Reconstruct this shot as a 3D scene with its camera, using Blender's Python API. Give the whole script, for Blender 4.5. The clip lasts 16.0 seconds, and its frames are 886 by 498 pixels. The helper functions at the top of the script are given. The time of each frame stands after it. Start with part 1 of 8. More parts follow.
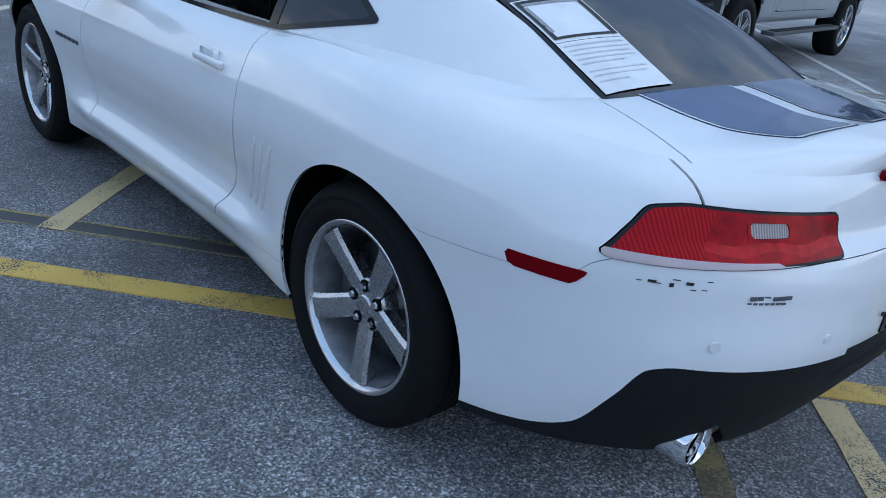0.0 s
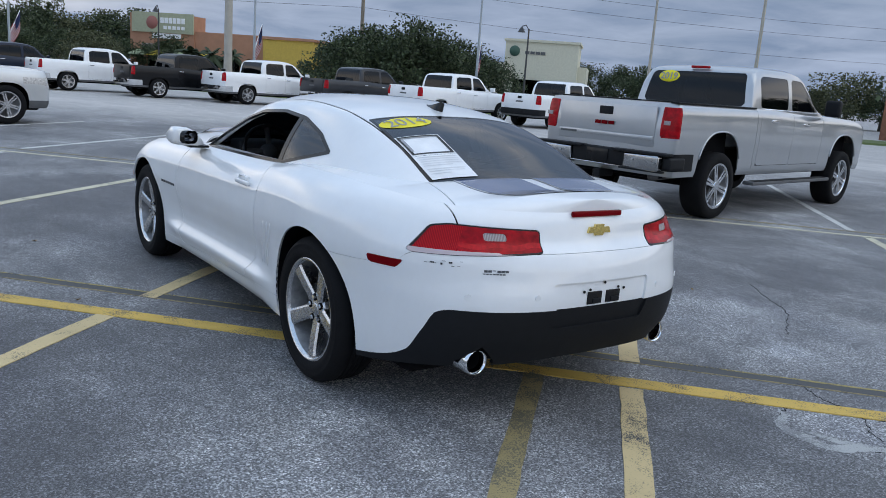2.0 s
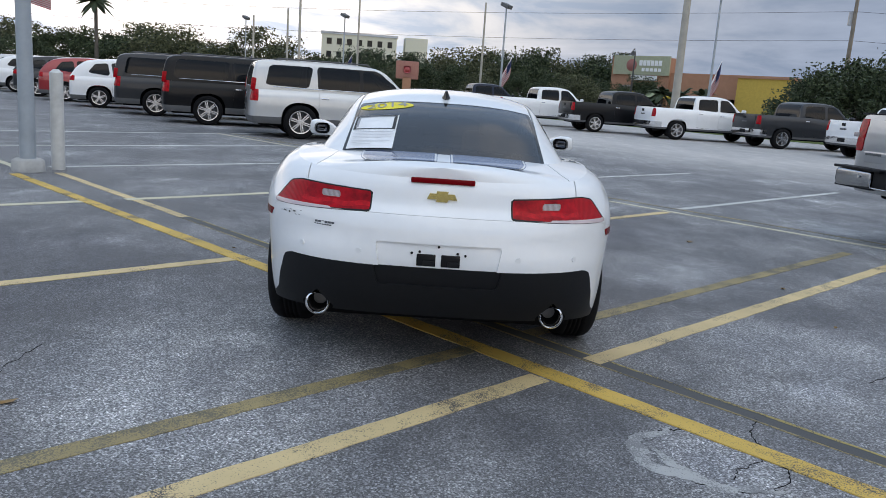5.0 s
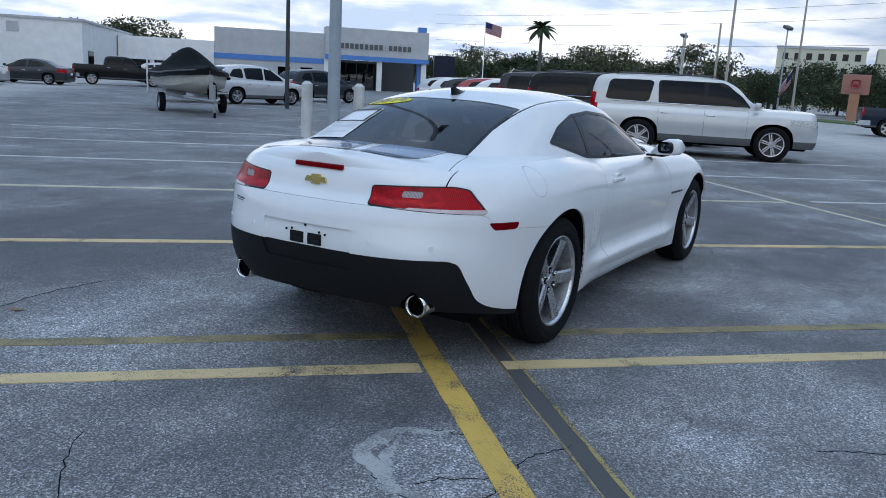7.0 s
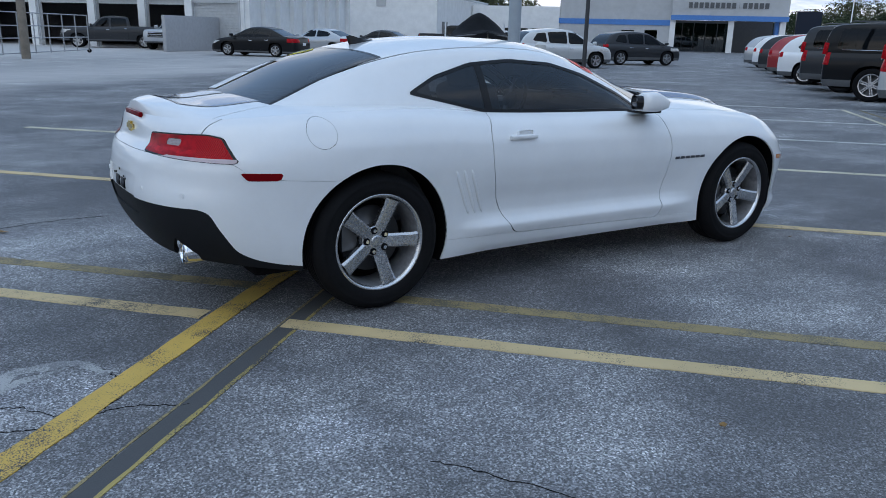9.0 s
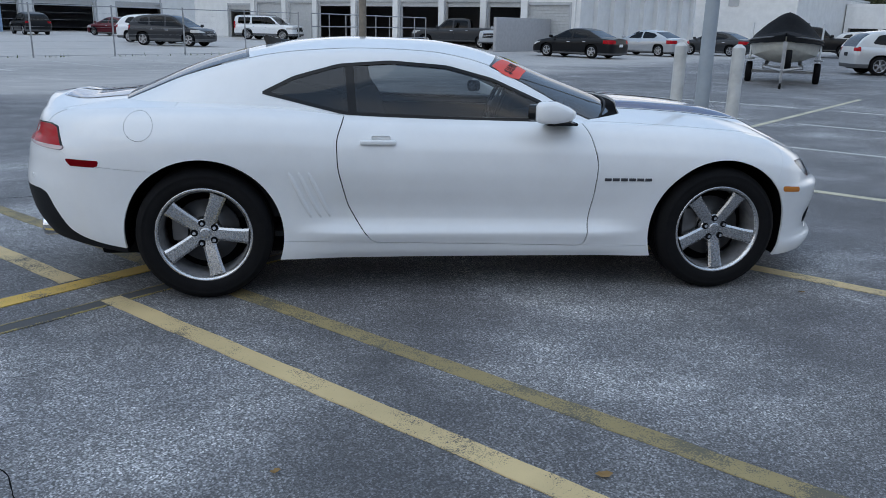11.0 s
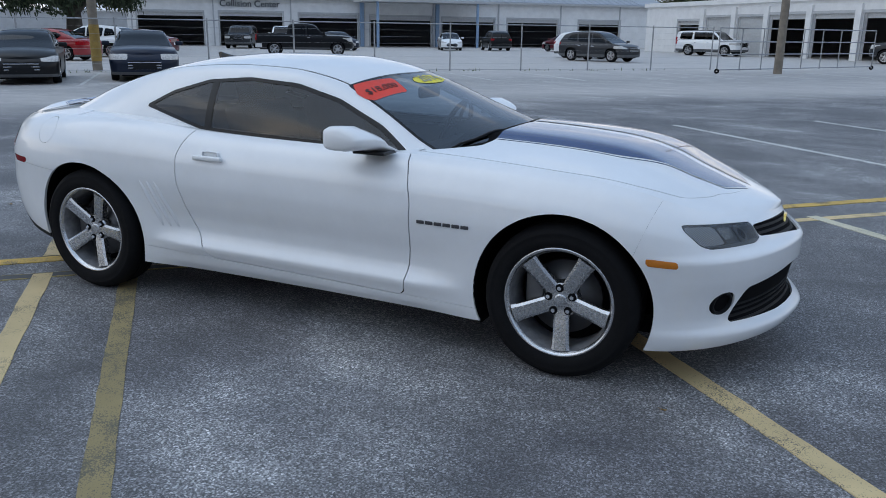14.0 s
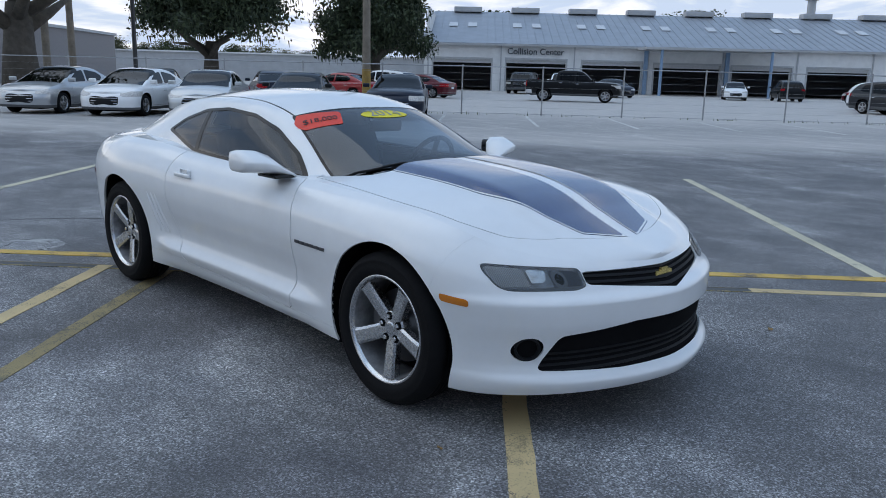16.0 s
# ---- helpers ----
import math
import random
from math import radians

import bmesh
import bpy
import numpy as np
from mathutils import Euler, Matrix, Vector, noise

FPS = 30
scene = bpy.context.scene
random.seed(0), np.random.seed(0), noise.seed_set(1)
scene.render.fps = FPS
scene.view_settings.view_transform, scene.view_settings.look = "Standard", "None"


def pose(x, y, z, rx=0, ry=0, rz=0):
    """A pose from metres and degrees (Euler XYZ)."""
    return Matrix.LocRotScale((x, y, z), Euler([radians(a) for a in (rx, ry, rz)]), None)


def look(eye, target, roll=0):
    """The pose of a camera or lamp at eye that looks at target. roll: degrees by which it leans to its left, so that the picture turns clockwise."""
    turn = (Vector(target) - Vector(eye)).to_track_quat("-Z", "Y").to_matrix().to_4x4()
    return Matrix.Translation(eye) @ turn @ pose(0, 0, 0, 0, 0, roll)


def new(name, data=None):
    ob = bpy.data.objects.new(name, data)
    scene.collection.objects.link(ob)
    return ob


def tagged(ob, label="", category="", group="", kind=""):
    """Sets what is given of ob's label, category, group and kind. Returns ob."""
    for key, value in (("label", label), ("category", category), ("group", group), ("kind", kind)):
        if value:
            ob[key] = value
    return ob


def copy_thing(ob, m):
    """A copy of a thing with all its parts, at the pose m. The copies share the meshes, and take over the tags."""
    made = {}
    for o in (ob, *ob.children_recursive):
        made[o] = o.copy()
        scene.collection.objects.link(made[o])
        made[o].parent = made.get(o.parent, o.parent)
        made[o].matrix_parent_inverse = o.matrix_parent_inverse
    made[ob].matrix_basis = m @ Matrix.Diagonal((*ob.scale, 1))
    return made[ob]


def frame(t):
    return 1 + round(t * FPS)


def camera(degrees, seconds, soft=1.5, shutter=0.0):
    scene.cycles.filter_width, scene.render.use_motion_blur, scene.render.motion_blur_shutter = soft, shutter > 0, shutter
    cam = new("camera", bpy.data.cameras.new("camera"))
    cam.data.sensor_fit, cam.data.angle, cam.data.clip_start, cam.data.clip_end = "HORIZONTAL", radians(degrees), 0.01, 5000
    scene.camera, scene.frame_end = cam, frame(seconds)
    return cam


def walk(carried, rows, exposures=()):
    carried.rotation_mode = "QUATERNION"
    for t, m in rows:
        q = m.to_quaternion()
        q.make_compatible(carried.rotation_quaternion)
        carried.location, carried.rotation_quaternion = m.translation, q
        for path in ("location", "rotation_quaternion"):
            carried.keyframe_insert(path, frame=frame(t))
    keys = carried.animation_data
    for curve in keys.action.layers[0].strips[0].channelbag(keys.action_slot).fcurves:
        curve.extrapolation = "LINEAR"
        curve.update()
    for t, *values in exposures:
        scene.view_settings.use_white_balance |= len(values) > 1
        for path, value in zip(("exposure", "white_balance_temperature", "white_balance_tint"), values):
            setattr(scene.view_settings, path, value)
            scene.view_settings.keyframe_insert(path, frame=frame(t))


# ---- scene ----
cam = camera(58.5, 16.0, 0.9)
PATH = [
    (0, (-2.963, 2.056, 1.404), (-1.638, 0.791, 0.601), 7.3),
    (0.5, (-3.502, 2.239, 1.436), (-2.044, 1.022, 0.807), 5.9),
    (1, (-4.024, 2.351, 1.474), (-2.485, 1.178, 0.97), 4.8),
    (1.5, (-4.427, 2.486, 1.473), (-2.859, 1.321, 1.046), 4.6),
    (2, (-4.738, 2.5, 1.451), (-3.145, 1.361, 1.043), 4.2),
    (2.5, (-4.841, 2.505, 1.446), (-3.205, 1.425, 1.052), 4.2),
    (3, (-5.11, 2.251, 1.419), (-3.408, 1.268, 1.047), 4.3),
    (3.5, (-5.315, 1.777, 1.419), (-3.551, 0.898, 1.077), 4.5),
    (4, (-5.564, 1.263, 1.406), (-3.703, 0.594, 1.107), 4.2),
    (4.5, (-5.76, 0.686, 1.368), (-3.835, 0.32, 0.972), 4.0),
    (5, (-5.915, 0.049, 1.351), (-3.954, 0.011, 0.96), 4.0),
    (5.2, (-5.985, -0.194, 1.366), (-4.025, -0.111, 0.974), 4.2),
    (7.3, (-5.078, -2.796, 1.374), (-3.466, -1.691, 0.951), 2.8),
    (7.5, (-4.876, -2.985, 1.363), (-3.314, -1.814, 0.929), 2.6),
    (8, (-4.348, -3.408, 1.381), (-2.921, -2.088, 0.91), 2.4),
    (8.2, (-4.151, -3.579, 1.376), (-2.786, -2.2, 0.89), 2.2),
    (10.3, (-1.689, -4.971, 1.426), (-1.157, -3.123, 0.878), 1.0),
    (10.5, (-1.43, -4.985, 1.435), (-0.972, -3.117, 0.887), 1.1),
    (11, (-0.745, -5.006, 1.436), (-0.475, -3.1, 0.891), 1.4),
    (11.5, (-0.134, -4.987, 1.438), (-0.041, -3.065, 0.891), 1.7),
    (12, (0.417, -4.817, 1.474), (0.329, -2.897, 0.921), 1.3),
    (12.5, (0.898, -4.595, 1.486), (0.628, -2.694, 0.927), 1.1),
    (13, (1.314, -4.416, 1.478), (0.866, -2.547, 0.924), 0.8),
    (13.5, (1.837, -4.294, 1.484), (1.202, -2.477, 0.938), 0.8),
    (14, (2.344, -4.073, 1.489), (1.526, -2.326, 0.96), 0.7),
    (14.5, (2.91, -3.862, 1.484), (1.922, -2.202, 0.967), 1.1),
    (15, (3.375, -3.571, 1.475), (2.224, -2.01, 0.986), 1.7),
    (15.5, (3.781, -3.303, 1.471), (2.468, -1.865, 1.013), 1.8),
    (16, (4.015, -3.052, 1.472), (2.611, -1.695, 1.041), 1.4),
]
EXPOSURES = [
    (0, 0.32, 7650, 12), (1.0, 0.43, 8950, 15), (3.0, 0.50, 9700, 16), (5.2, 0.44, 10350, 17), (7.3, 0.15, 8050, 12), (8.2, 0.11, 7800, 12),
    (10.3, 0.28, 9300, 14), (13.0, 0.23, 9250, 15), (14.5, 0.18, 9000, 15), (16.0, 0.14, 8850, 14)]
walk(cam, [(t, look(eye, target, roll)) for t, eye, target, roll in PATH], EXPOSURES)

# ---- world and light ----
world = bpy.data.worlds.new("sky")
scene.world = world
world.use_nodes = True
wn, wl = world.node_tree.nodes, world.node_tree.links
wn.clear()


def wnode(kind, **kw):
    n = wn.new(kind)
    for k, v in kw.items():
        n.inputs[k].default_value = v
    return n


SUN_AZ, SUN_EL = radians(210), radians(60)
sky = wn.new("ShaderNodeTexSky")
sky.sky_type = "NISHITA"
sky.sun_disc = False
sky.sun_elevation = SUN_EL
sky.sun_rotation = radians(90) - SUN_AZ
sky.dust_density = 0.0
geo = wn.new("ShaderNodeTexCoord")
sep = wn.new("ShaderNodeSeparateXYZ")
wl.new(geo.outputs["Generated"], sep.inputs[0])
# cloud layer: direction divided by height, so that clouds flatten towards the horizon
hz = wn.new("ShaderNodeMath"); hz.operation = "MAXIMUM"; hz.inputs[1].default_value = 0.0
wl.new(sep.outputs["Z"], hz.inputs[0])
hz2 = wn.new("ShaderNodeMath"); hz2.operation = "ADD"; hz2.inputs[1].default_value = 0.16
wl.new(hz.outputs[0], hz2.inputs[0])
dv = wn.new("ShaderNodeVectorMath"); dv.operation = "DIVIDE"
cmb = wn.new("ShaderNodeCombineXYZ")
for i in range(3):
    wl.new(hz2.outputs[0], cmb.inputs[i])
wl.new(geo.outputs["Generated"], dv.inputs[0]); wl.new(cmb.outputs[0], dv.inputs[1])
cloud = wnode("ShaderNodeTexNoise", Scale=1.5, Detail=7.0, Roughness=0.55, Distortion=0.4)
wl.new(dv.outputs[0], cloud.inputs["Vector"])
cloud2 = wnode("ShaderNodeTexNoise", Scale=0.55, Detail=5.0, Roughness=0.5)
wl.new(dv.outputs[0], cloud2.inputs["Vector"])
cover = wn.new("ShaderNodeMapRange")
cover.inputs["From Min"].default_value, cover.inputs["From Max"].default_value = 0.34, 0.52
cover.inputs["To Min"].default_value = 0.96
wl.new(cloud2.outputs["Fac"], cover.inputs["Value"])
tone = wn.new("ShaderNodeValToRGB")
tone.color_ramp.elements[0].position, tone.color_ramp.elements[0].color = 0.36, (0.25, 0.37, 0.59, 1)
tone.color_ramp.elements[1].position, tone.color_ramp.elements[1].color = 0.80, (0.60, 0.69, 0.82, 1)
mid_tone = tone.color_ramp.elements.new(0.50)
mid_tone.color = (0.47, 0.57, 0.73, 1)
# the cover thins out on the side away from the storm
clear_dir = wn.new("ShaderNodeVectorMath"); clear_dir.operation = "DOT_PRODUCT"
clear_dir.inputs[1].default_value = (math.cos(radians(108)) * 0.93, math.sin(radians(108)) * 0.93, 0.37)
wl.new(geo.outputs["Generated"], clear_dir.inputs[0])
clear = wn.new("ShaderNodeMapRange"); clear.interpolation_type = "SMOOTHSTEP"
clear.inputs["From Min"].default_value, clear.inputs["From Max"].default_value = 0.25, 0.90
clear.inputs["To Max"].default_value = -0.13
wl.new(clear_dir.outputs["Value"], clear.inputs["Value"])
thin = wn.new("ShaderNodeMath"); thin.operation = "ADD"
wl.new(cloud.outputs["Fac"], thin.inputs[0]); wl.new(clear.outputs[0], thin.inputs[1])
wl.new(thin.outputs[0], tone.inputs[0])
# the storm front lies towards one side of the sky
storm_dir = wn.new("ShaderNodeVectorMath"); storm_dir.operation = "DOT_PRODUCT"
storm_dir.inputs[1].default_value = (math.cos(radians(-48)), math.sin(radians(-48)), -0.45)
wl.new(geo.outputs["Generated"], storm_dir.inputs[0])
storm = wn.new("ShaderNodeMapRange")
storm.inputs["From Min"].default_value, storm.inputs["From Max"].default_value = 0.40, 0.90
storm.inputs["To Max"].default_value = 0.96
storm.interpolation_type = "SMOOTHSTEP"
wl.new(storm_dir.outputs["Value"], storm.inputs["Value"])
stone = wn.new("ShaderNodeValToRGB")
stone.color_ramp.elements[0].position, stone.color_ramp.elements[0].color = 0.35, (0.056, 0.106, 0.21, 1)
stone.color_ramp.elements[1].position, stone.color_ramp.elements[1].color = 0.68, (0.10, 0.168, 0.31, 1)
wl.new(cloud.outputs["Fac"], stone.inputs[0])
# blue gaps open higher up
high = wn.new("ShaderNodeMapRange"); high.interpolation_type = "SMOOTHSTEP"
high.inputs["From Min"].default_value, high.inputs["From Max"].default_value = 0.12, 0.38
high.inputs["To Max"].default_value = 0.9
wl.new(sep.outputs["Z"], high.inputs["Value"])
upper = wn.new("ShaderNodeMix"); upper.data_type = "RGBA"
gaps = wn.new("ShaderNodeValToRGB")
gaps.color_ramp.elements[0].position, gaps.color_ramp.elements[0].color = 0.48, (0.13, 0.265, 0.52, 1)
gaps.color_ramp.elements[1].position, gaps.color_ramp.elements[1].color = 0.76, (0.80, 0.90, 1.04, 1)
gap_mid = gaps.color_ramp.elements.new(0.60)
gap_mid.color = (0.31, 0.44, 0.66, 1)
wl.new(thin.outputs[0], gaps.inputs[0])
wl.new(high.outputs[0], upper.inputs["Factor"]); wl.new(tone.outputs[0], upper.inputs[6]); wl.new(gaps.outputs[0], upper.inputs[7])
m1 = wn.new("ShaderNodeMix"); m1.data_type = "RGBA"
wl.new(storm.outputs[0], m1.inputs["Factor"]); wl.new(upper.outputs[2], m1.inputs[6]); wl.new(stone.outputs[0], m1.inputs[7])
bg_sky = wnode("ShaderNodeBackground", Strength=0.10)
wl.new(sky.outputs[0], bg_sky.inputs["Color"])
bg_cloud = wnode("ShaderNodeBackground", Strength=1.8)
wl.new(m1.outputs[2], bg_cloud.inputs["Color"])
mx = wn.new("ShaderNodeMixShader")
wl.new(cover.outputs[0], mx.inputs[0]); wl.new(bg_sky.outputs[0], mx.inputs[1]); wl.new(bg_cloud.outputs[0], mx.inputs[2])
wout = wn.new("ShaderNodeOutputWorld")
wl.new(mx.outputs[0], wout.inputs[0])

sun_data = bpy.data.lights.new("sun", "SUN")
sun_data.energy, sun_data.angle, sun_data.color = 0.5, radians(64), (0.68, 0.83, 1.0)
sun = new("sun", sun_data)
sun.matrix_world = look((0, 0, 0), (-math.cos(SUN_AZ) * math.cos(SUN_EL), -math.sin(SUN_AZ) * math.cos(SUN_EL), -math.sin(SUN_EL)))
scene.view_settings.exposure = 0.0

# ---- materials ----
MATS = {}


def mat_base(name):
    m = bpy.data.materials.new(name)
    m.use_nodes = True
    nt = m.node_tree
    return m, nt, nt.nodes["Principled BSDF"]


def noise_node(nt, scale, detail=4.0, rough=0.6, coords="Object"):
    tc = nt.nodes.new("ShaderNodeTexCoord")
    n = nt.nodes.new("ShaderNodeTexNoise")
    n.inputs["Scale"].default_value, n.inputs["Detail"].default_value, n.inputs["Roughness"].default_value = scale, detail, rough
    nt.links.new(tc.outputs[coords], n.inputs["Vector"])
    return n


def ramp(nt, src, stops):
    r = nt.nodes.new("ShaderNodeValToRGB")
    e = r.color_ramp.elements
    while len(e) < len(stops):
        e.new(0.5)
    for i, (p, c) in enumerate(stops):
        e[i].position, e[i].color = p, (*c, 1)
    nt.links.new(src, r.inputs[0])
    return r


def mix_rgb(nt, fac, a, b, mode="MIX"):
    m = nt.nodes.new("ShaderNodeMix")
    m.data_type, m.blend_type = "RGBA", mode
    for sock, v in ((m.inputs["Factor"], fac), (m.inputs[6], a), (m.inputs[7], b)):
        if isinstance(v, (int, float)):
            sock.default_value = v
        elif isinstance(v, tuple):
            sock.default_value = (*v, 1)
        else:
            nt.links.new(v, sock)
    return m.outputs[2]


def bump(nt, bsdf, src, strength, dist):
    b = nt.nodes.new("ShaderNodeBump")
    b.inputs["Strength"].default_value, b.inputs["Distance"].default_value = strength, dist
    nt.links.new(src, b.inputs["Height"])
    nt.links.new(b.outputs[0], bsdf.inputs["Normal"])


def plain(name, col, rough=0.5, metal=0.0, vary=0.12, scale=6.0, coat=0.0, relief=0.0, spec=0.5, emit=0.0):
    """A surface of one colour with uneven tone, worn gloss and fine relief."""
    if name in MATS:
        return MATS[name]
    m, nt, b = mat_base(name)
    n = noise_node(nt, scale, 5.0, 0.65)
    lo = tuple(c * (1 - vary) for c in col)
    hi = tuple(min(1.0, c * (1 + vary * 0.6)) for c in col)
    r = ramp(nt, n.outputs["Fac"], [(0.3, lo), (0.7, hi)])
    nt.links.new(r.outputs[0], b.inputs["Base Color"])
    n2 = noise_node(nt, scale * 9, 3.0)
    mr = nt.nodes.new("ShaderNodeMapRange")
    mr.inputs["To Min"].default_value, mr.inputs["To Max"].default_value = max(0.02, rough * 0.85), min(1.0, rough * 1.15)
    nt.links.new(n2.outputs["Fac"], mr.inputs["Value"])
    nt.links.new(mr.outputs[0], b.inputs["Roughness"])
    b.inputs["Metallic"].default_value = metal
    b.inputs["Coat Weight"].default_value = coat
    b.inputs["Coat Roughness"].default_value = 0.04
    b.inputs["Specular IOR Level"].default_value = spec
    if relief:
        bump(nt, b, n2.outputs["Fac"], 0.5, relief)
    if emit:
        nt.links.new(r.outputs[0], b.inputs["Emission Color"])
        b.inputs["Emission Strength"].default_value = emit
    MATS[name] = m
    return m


def paint(name, col, metal=0.0, rough=0.35, coat=1.0):
    """Car paint: base coat under a clear coat, with very fine orange peel and a little dust."""
    if name in MATS:
        return MATS[name]
    m, nt, b = mat_base(name)
    n = noise_node(nt, 3.0, 6.0, 0.7)
    r = ramp(nt, n.outputs["Fac"], [(0.35, tuple(c * 0.94 for c in col)), (0.7, col)])
    nt.links.new(r.outputs[0], b.inputs["Base Color"])
    b.inputs["Metallic"].default_value, b.inputs["Roughness"].default_value = metal, rough
    b.inputs["Coat Weight"].default_value, b.inputs["Coat Roughness"].default_value = coat, 0.03
    if coat < 1:
        b.inputs["Specular IOR Level"].default_value = 0.25
    n2 = noise_node(nt, 90.0, 1.0)
    bump(nt, b, n2.outputs["Fac"], 0.05, 0.0006)
    MATS[name] = m
    return m


def glass(name, tint, gloss_ior=1.75):
    """A thin tinted pane: light passes straight through, the surface mirrors by its angle."""
    if name in MATS:
        return MATS[name]
    m = bpy.data.materials.new(name)
    m.use_nodes = True
    nt = m.node_tree
    nt.nodes.clear()
    out = nt.nodes.new("ShaderNodeOutputMaterial")
    tr = nt.nodes.new("ShaderNodeBsdfTransparent")
    tr.inputs[0].default_value = (*tint, 1)
    gl = nt.nodes.new("ShaderNodeBsdfGlossy")
    gl.inputs["Roughness"].default_value = 0.015
    gl.inputs["Color"].default_value = (0.95, 0.97, 1, 1)
    fr = nt.nodes.new("ShaderNodeFresnel")
    fr.inputs["IOR"].default_value = gloss_ior
    n = noise_node(nt, 2.2, 2.0)
    bm_ = nt.nodes.new("ShaderNodeBump")
    bm_.inputs["Strength"].default_value, bm_.inputs["Distance"].default_value = 0.08, 0.004
    nt.links.new(n.outputs["Fac"], bm_.inputs["Height"])
    nt.links.new(bm_.outputs[0], gl.inputs["Normal"])
    mx_ = nt.nodes.new("ShaderNodeMixShader")
    nt.links.new(fr.outputs[0], mx_.inputs[0]); nt.links.new(tr.outputs[0], mx_.inputs[1]); nt.links.new(gl.outputs[0], mx_.inputs[2])
    nt.links.new(mx_.outputs[0], out.inputs[0])
    MATS[name] = m
    return m


WHITE = paint("white_car_paint", (0.86, 0.87, 0.875))
# near-black that stands for shade in gaps, recesses, wheel wells and undersides
SEAM = plain("seam_shade_black", (0.008, 0.008, 0.009), 0.95, spec=0.05)
BLACK_PLASTIC = plain("black_textured_plastic", (0.009, 0.010, 0.012), 0.6, spec=0.22, relief=0.0006, scale=30)
GLOSS_BLACK = plain("gloss_black_trim", (0.010, 0.010, 0.011), 0.2, coat=0.1, spec=0.25)
RUBBER = plain("tyre_rubber", (0.007, 0.007, 0.008), 0.8, spec=0.18, vary=0.25, relief=0.0008, scale=14)
RIM = plain("polished_alloy", (0.66, 0.665, 0.675), 0.24, metal=1.0, vary=0.08)
SPOKE = plain("brushed_alloy", (0.60, 0.605, 0.615), 0.27, metal=1.0, vary=0.12, scale=12)
BARREL = plain("dusty_alloy_barrel", (0.34, 0.34, 0.35), 0.42, metal=0.5, vary=0.35, scale=18)
RIM_DARK = plain("brake_grey_metal", (0.16, 0.16, 0.165), 0.45, metal=0.8)
CHROME = plain("chrome", (0.8, 0.81, 0.82), 0.07, metal=1.0, vary=0.04)
GOLD = plain("gold_emblem_metal", (0.92, 0.68, 0.25), 0.2, metal=0.85)
RED_LENS = plain("red_lamp_lens", (0.46, 0.004, 0.010), 0.25, vary=0.55, scale=18, spec=0.12, coat=0.12)
DARK_RED = plain("dark_red_lens", (0.20, 0.003, 0.006), 0.25, spec=0.06)
CLEAR_LENS = plain("clear_lamp_lens", (0.58, 0.56, 0.54), 0.15, coat=0.6, vary=0.45, scale=30)
def ribbed(name, dark, light, period, spec=0.4):
    """A moulded lamp lens with fine upright ribs under a glossy face."""
    m, nt, b = mat_base(name)
    tc = nt.nodes.new("ShaderNodeTexCoord")
    w = nt.nodes.new("ShaderNodeTexWave")
    w.wave_type, w.bands_direction = "BANDS", "Y"
    w.inputs["Scale"].default_value, w.inputs["Distortion"].default_value = 0.314 / period, 0.3
    nt.links.new(tc.outputs["Object"], w.inputs["Vector"])
    r = ramp(nt, w.outputs["Fac"], [(0.1, dark), (0.9, light)])
    nt.links.new(r.outputs[0], b.inputs["Base Color"])
    b.inputs["Roughness"].default_value, b.inputs["Specular IOR Level"].default_value = 0.25, spec
    b.inputs["Coat Weight"].default_value, b.inputs["Coat Roughness"].default_value = 0.12, 0.04
    bump(nt, b, w.outputs["Fac"], 0.4, 0.002)
    return m


RIBBED_RED = ribbed("ribbed_red_lens", (0.36, 0.002, 0.006), (0.54, 0.008, 0.014), 0.007, 0.1)
RIBBED_CLEAR = ribbed("ribbed_clear_lens", (0.26, 0.20, 0.20), (0.48, 0.42, 0.42), 0.006)
RIBBED_GREY = ribbed("ribbed_grey_reflector", (0.36, 0.365, 0.37), (0.62, 0.63, 0.64), 0.006)
BRIGHT_RED = plain("bright_red_lens", (0.58, 0.008, 0.014), 0.25, vary=0.4, scale=30, spec=0.15, coat=0.1)
AMBER = plain("amber_lens", (0.72, 0.20, 0.015), 0.15, coat=1.0)
STRIPE = plain("blue_grey_stripe_film", (0.014, 0.045, 0.145), 0.22, coat=1.0, vary=0.1, spec=0.5)
PAPER = plain("white_paper", (0.82, 0.83, 0.84), 0.6)
INK = plain("black_ink", (0.02, 0.02, 0.02), 0.6)
GREY_INK = plain("grey_print", (0.32, 0.33, 0.35), 0.6)
YELLOW_STICKER = plain("yellow_sticker", (0.90, 0.74, 0.02), 0.45)
RED_STICKER = plain("fluorescent_red_sticker", (0.95, 0.05, 0.022), 0.45)
CABIN = plain("dark_cabin_trim", (0.03, 0.031, 0.034), 0.7, scale=20)
SEAT = plain("dark_seat_cloth", (0.045, 0.046, 0.05), 0.85, scale=40, relief=0.001)
TINT = glass("tinted_glass", (0.11, 0.12, 0.13), 1.6)
SCREEN = glass("windscreen_glass", (0.20, 0.29, 0.35), 1.85)
DOOR_GLASS = glass("green_tinted_door_glass", (0.30, 0.34, 0.35), 1.6)
DARKGLASS = glass("dark_privacy_glass", (0.04, 0.045, 0.05), 1.38)

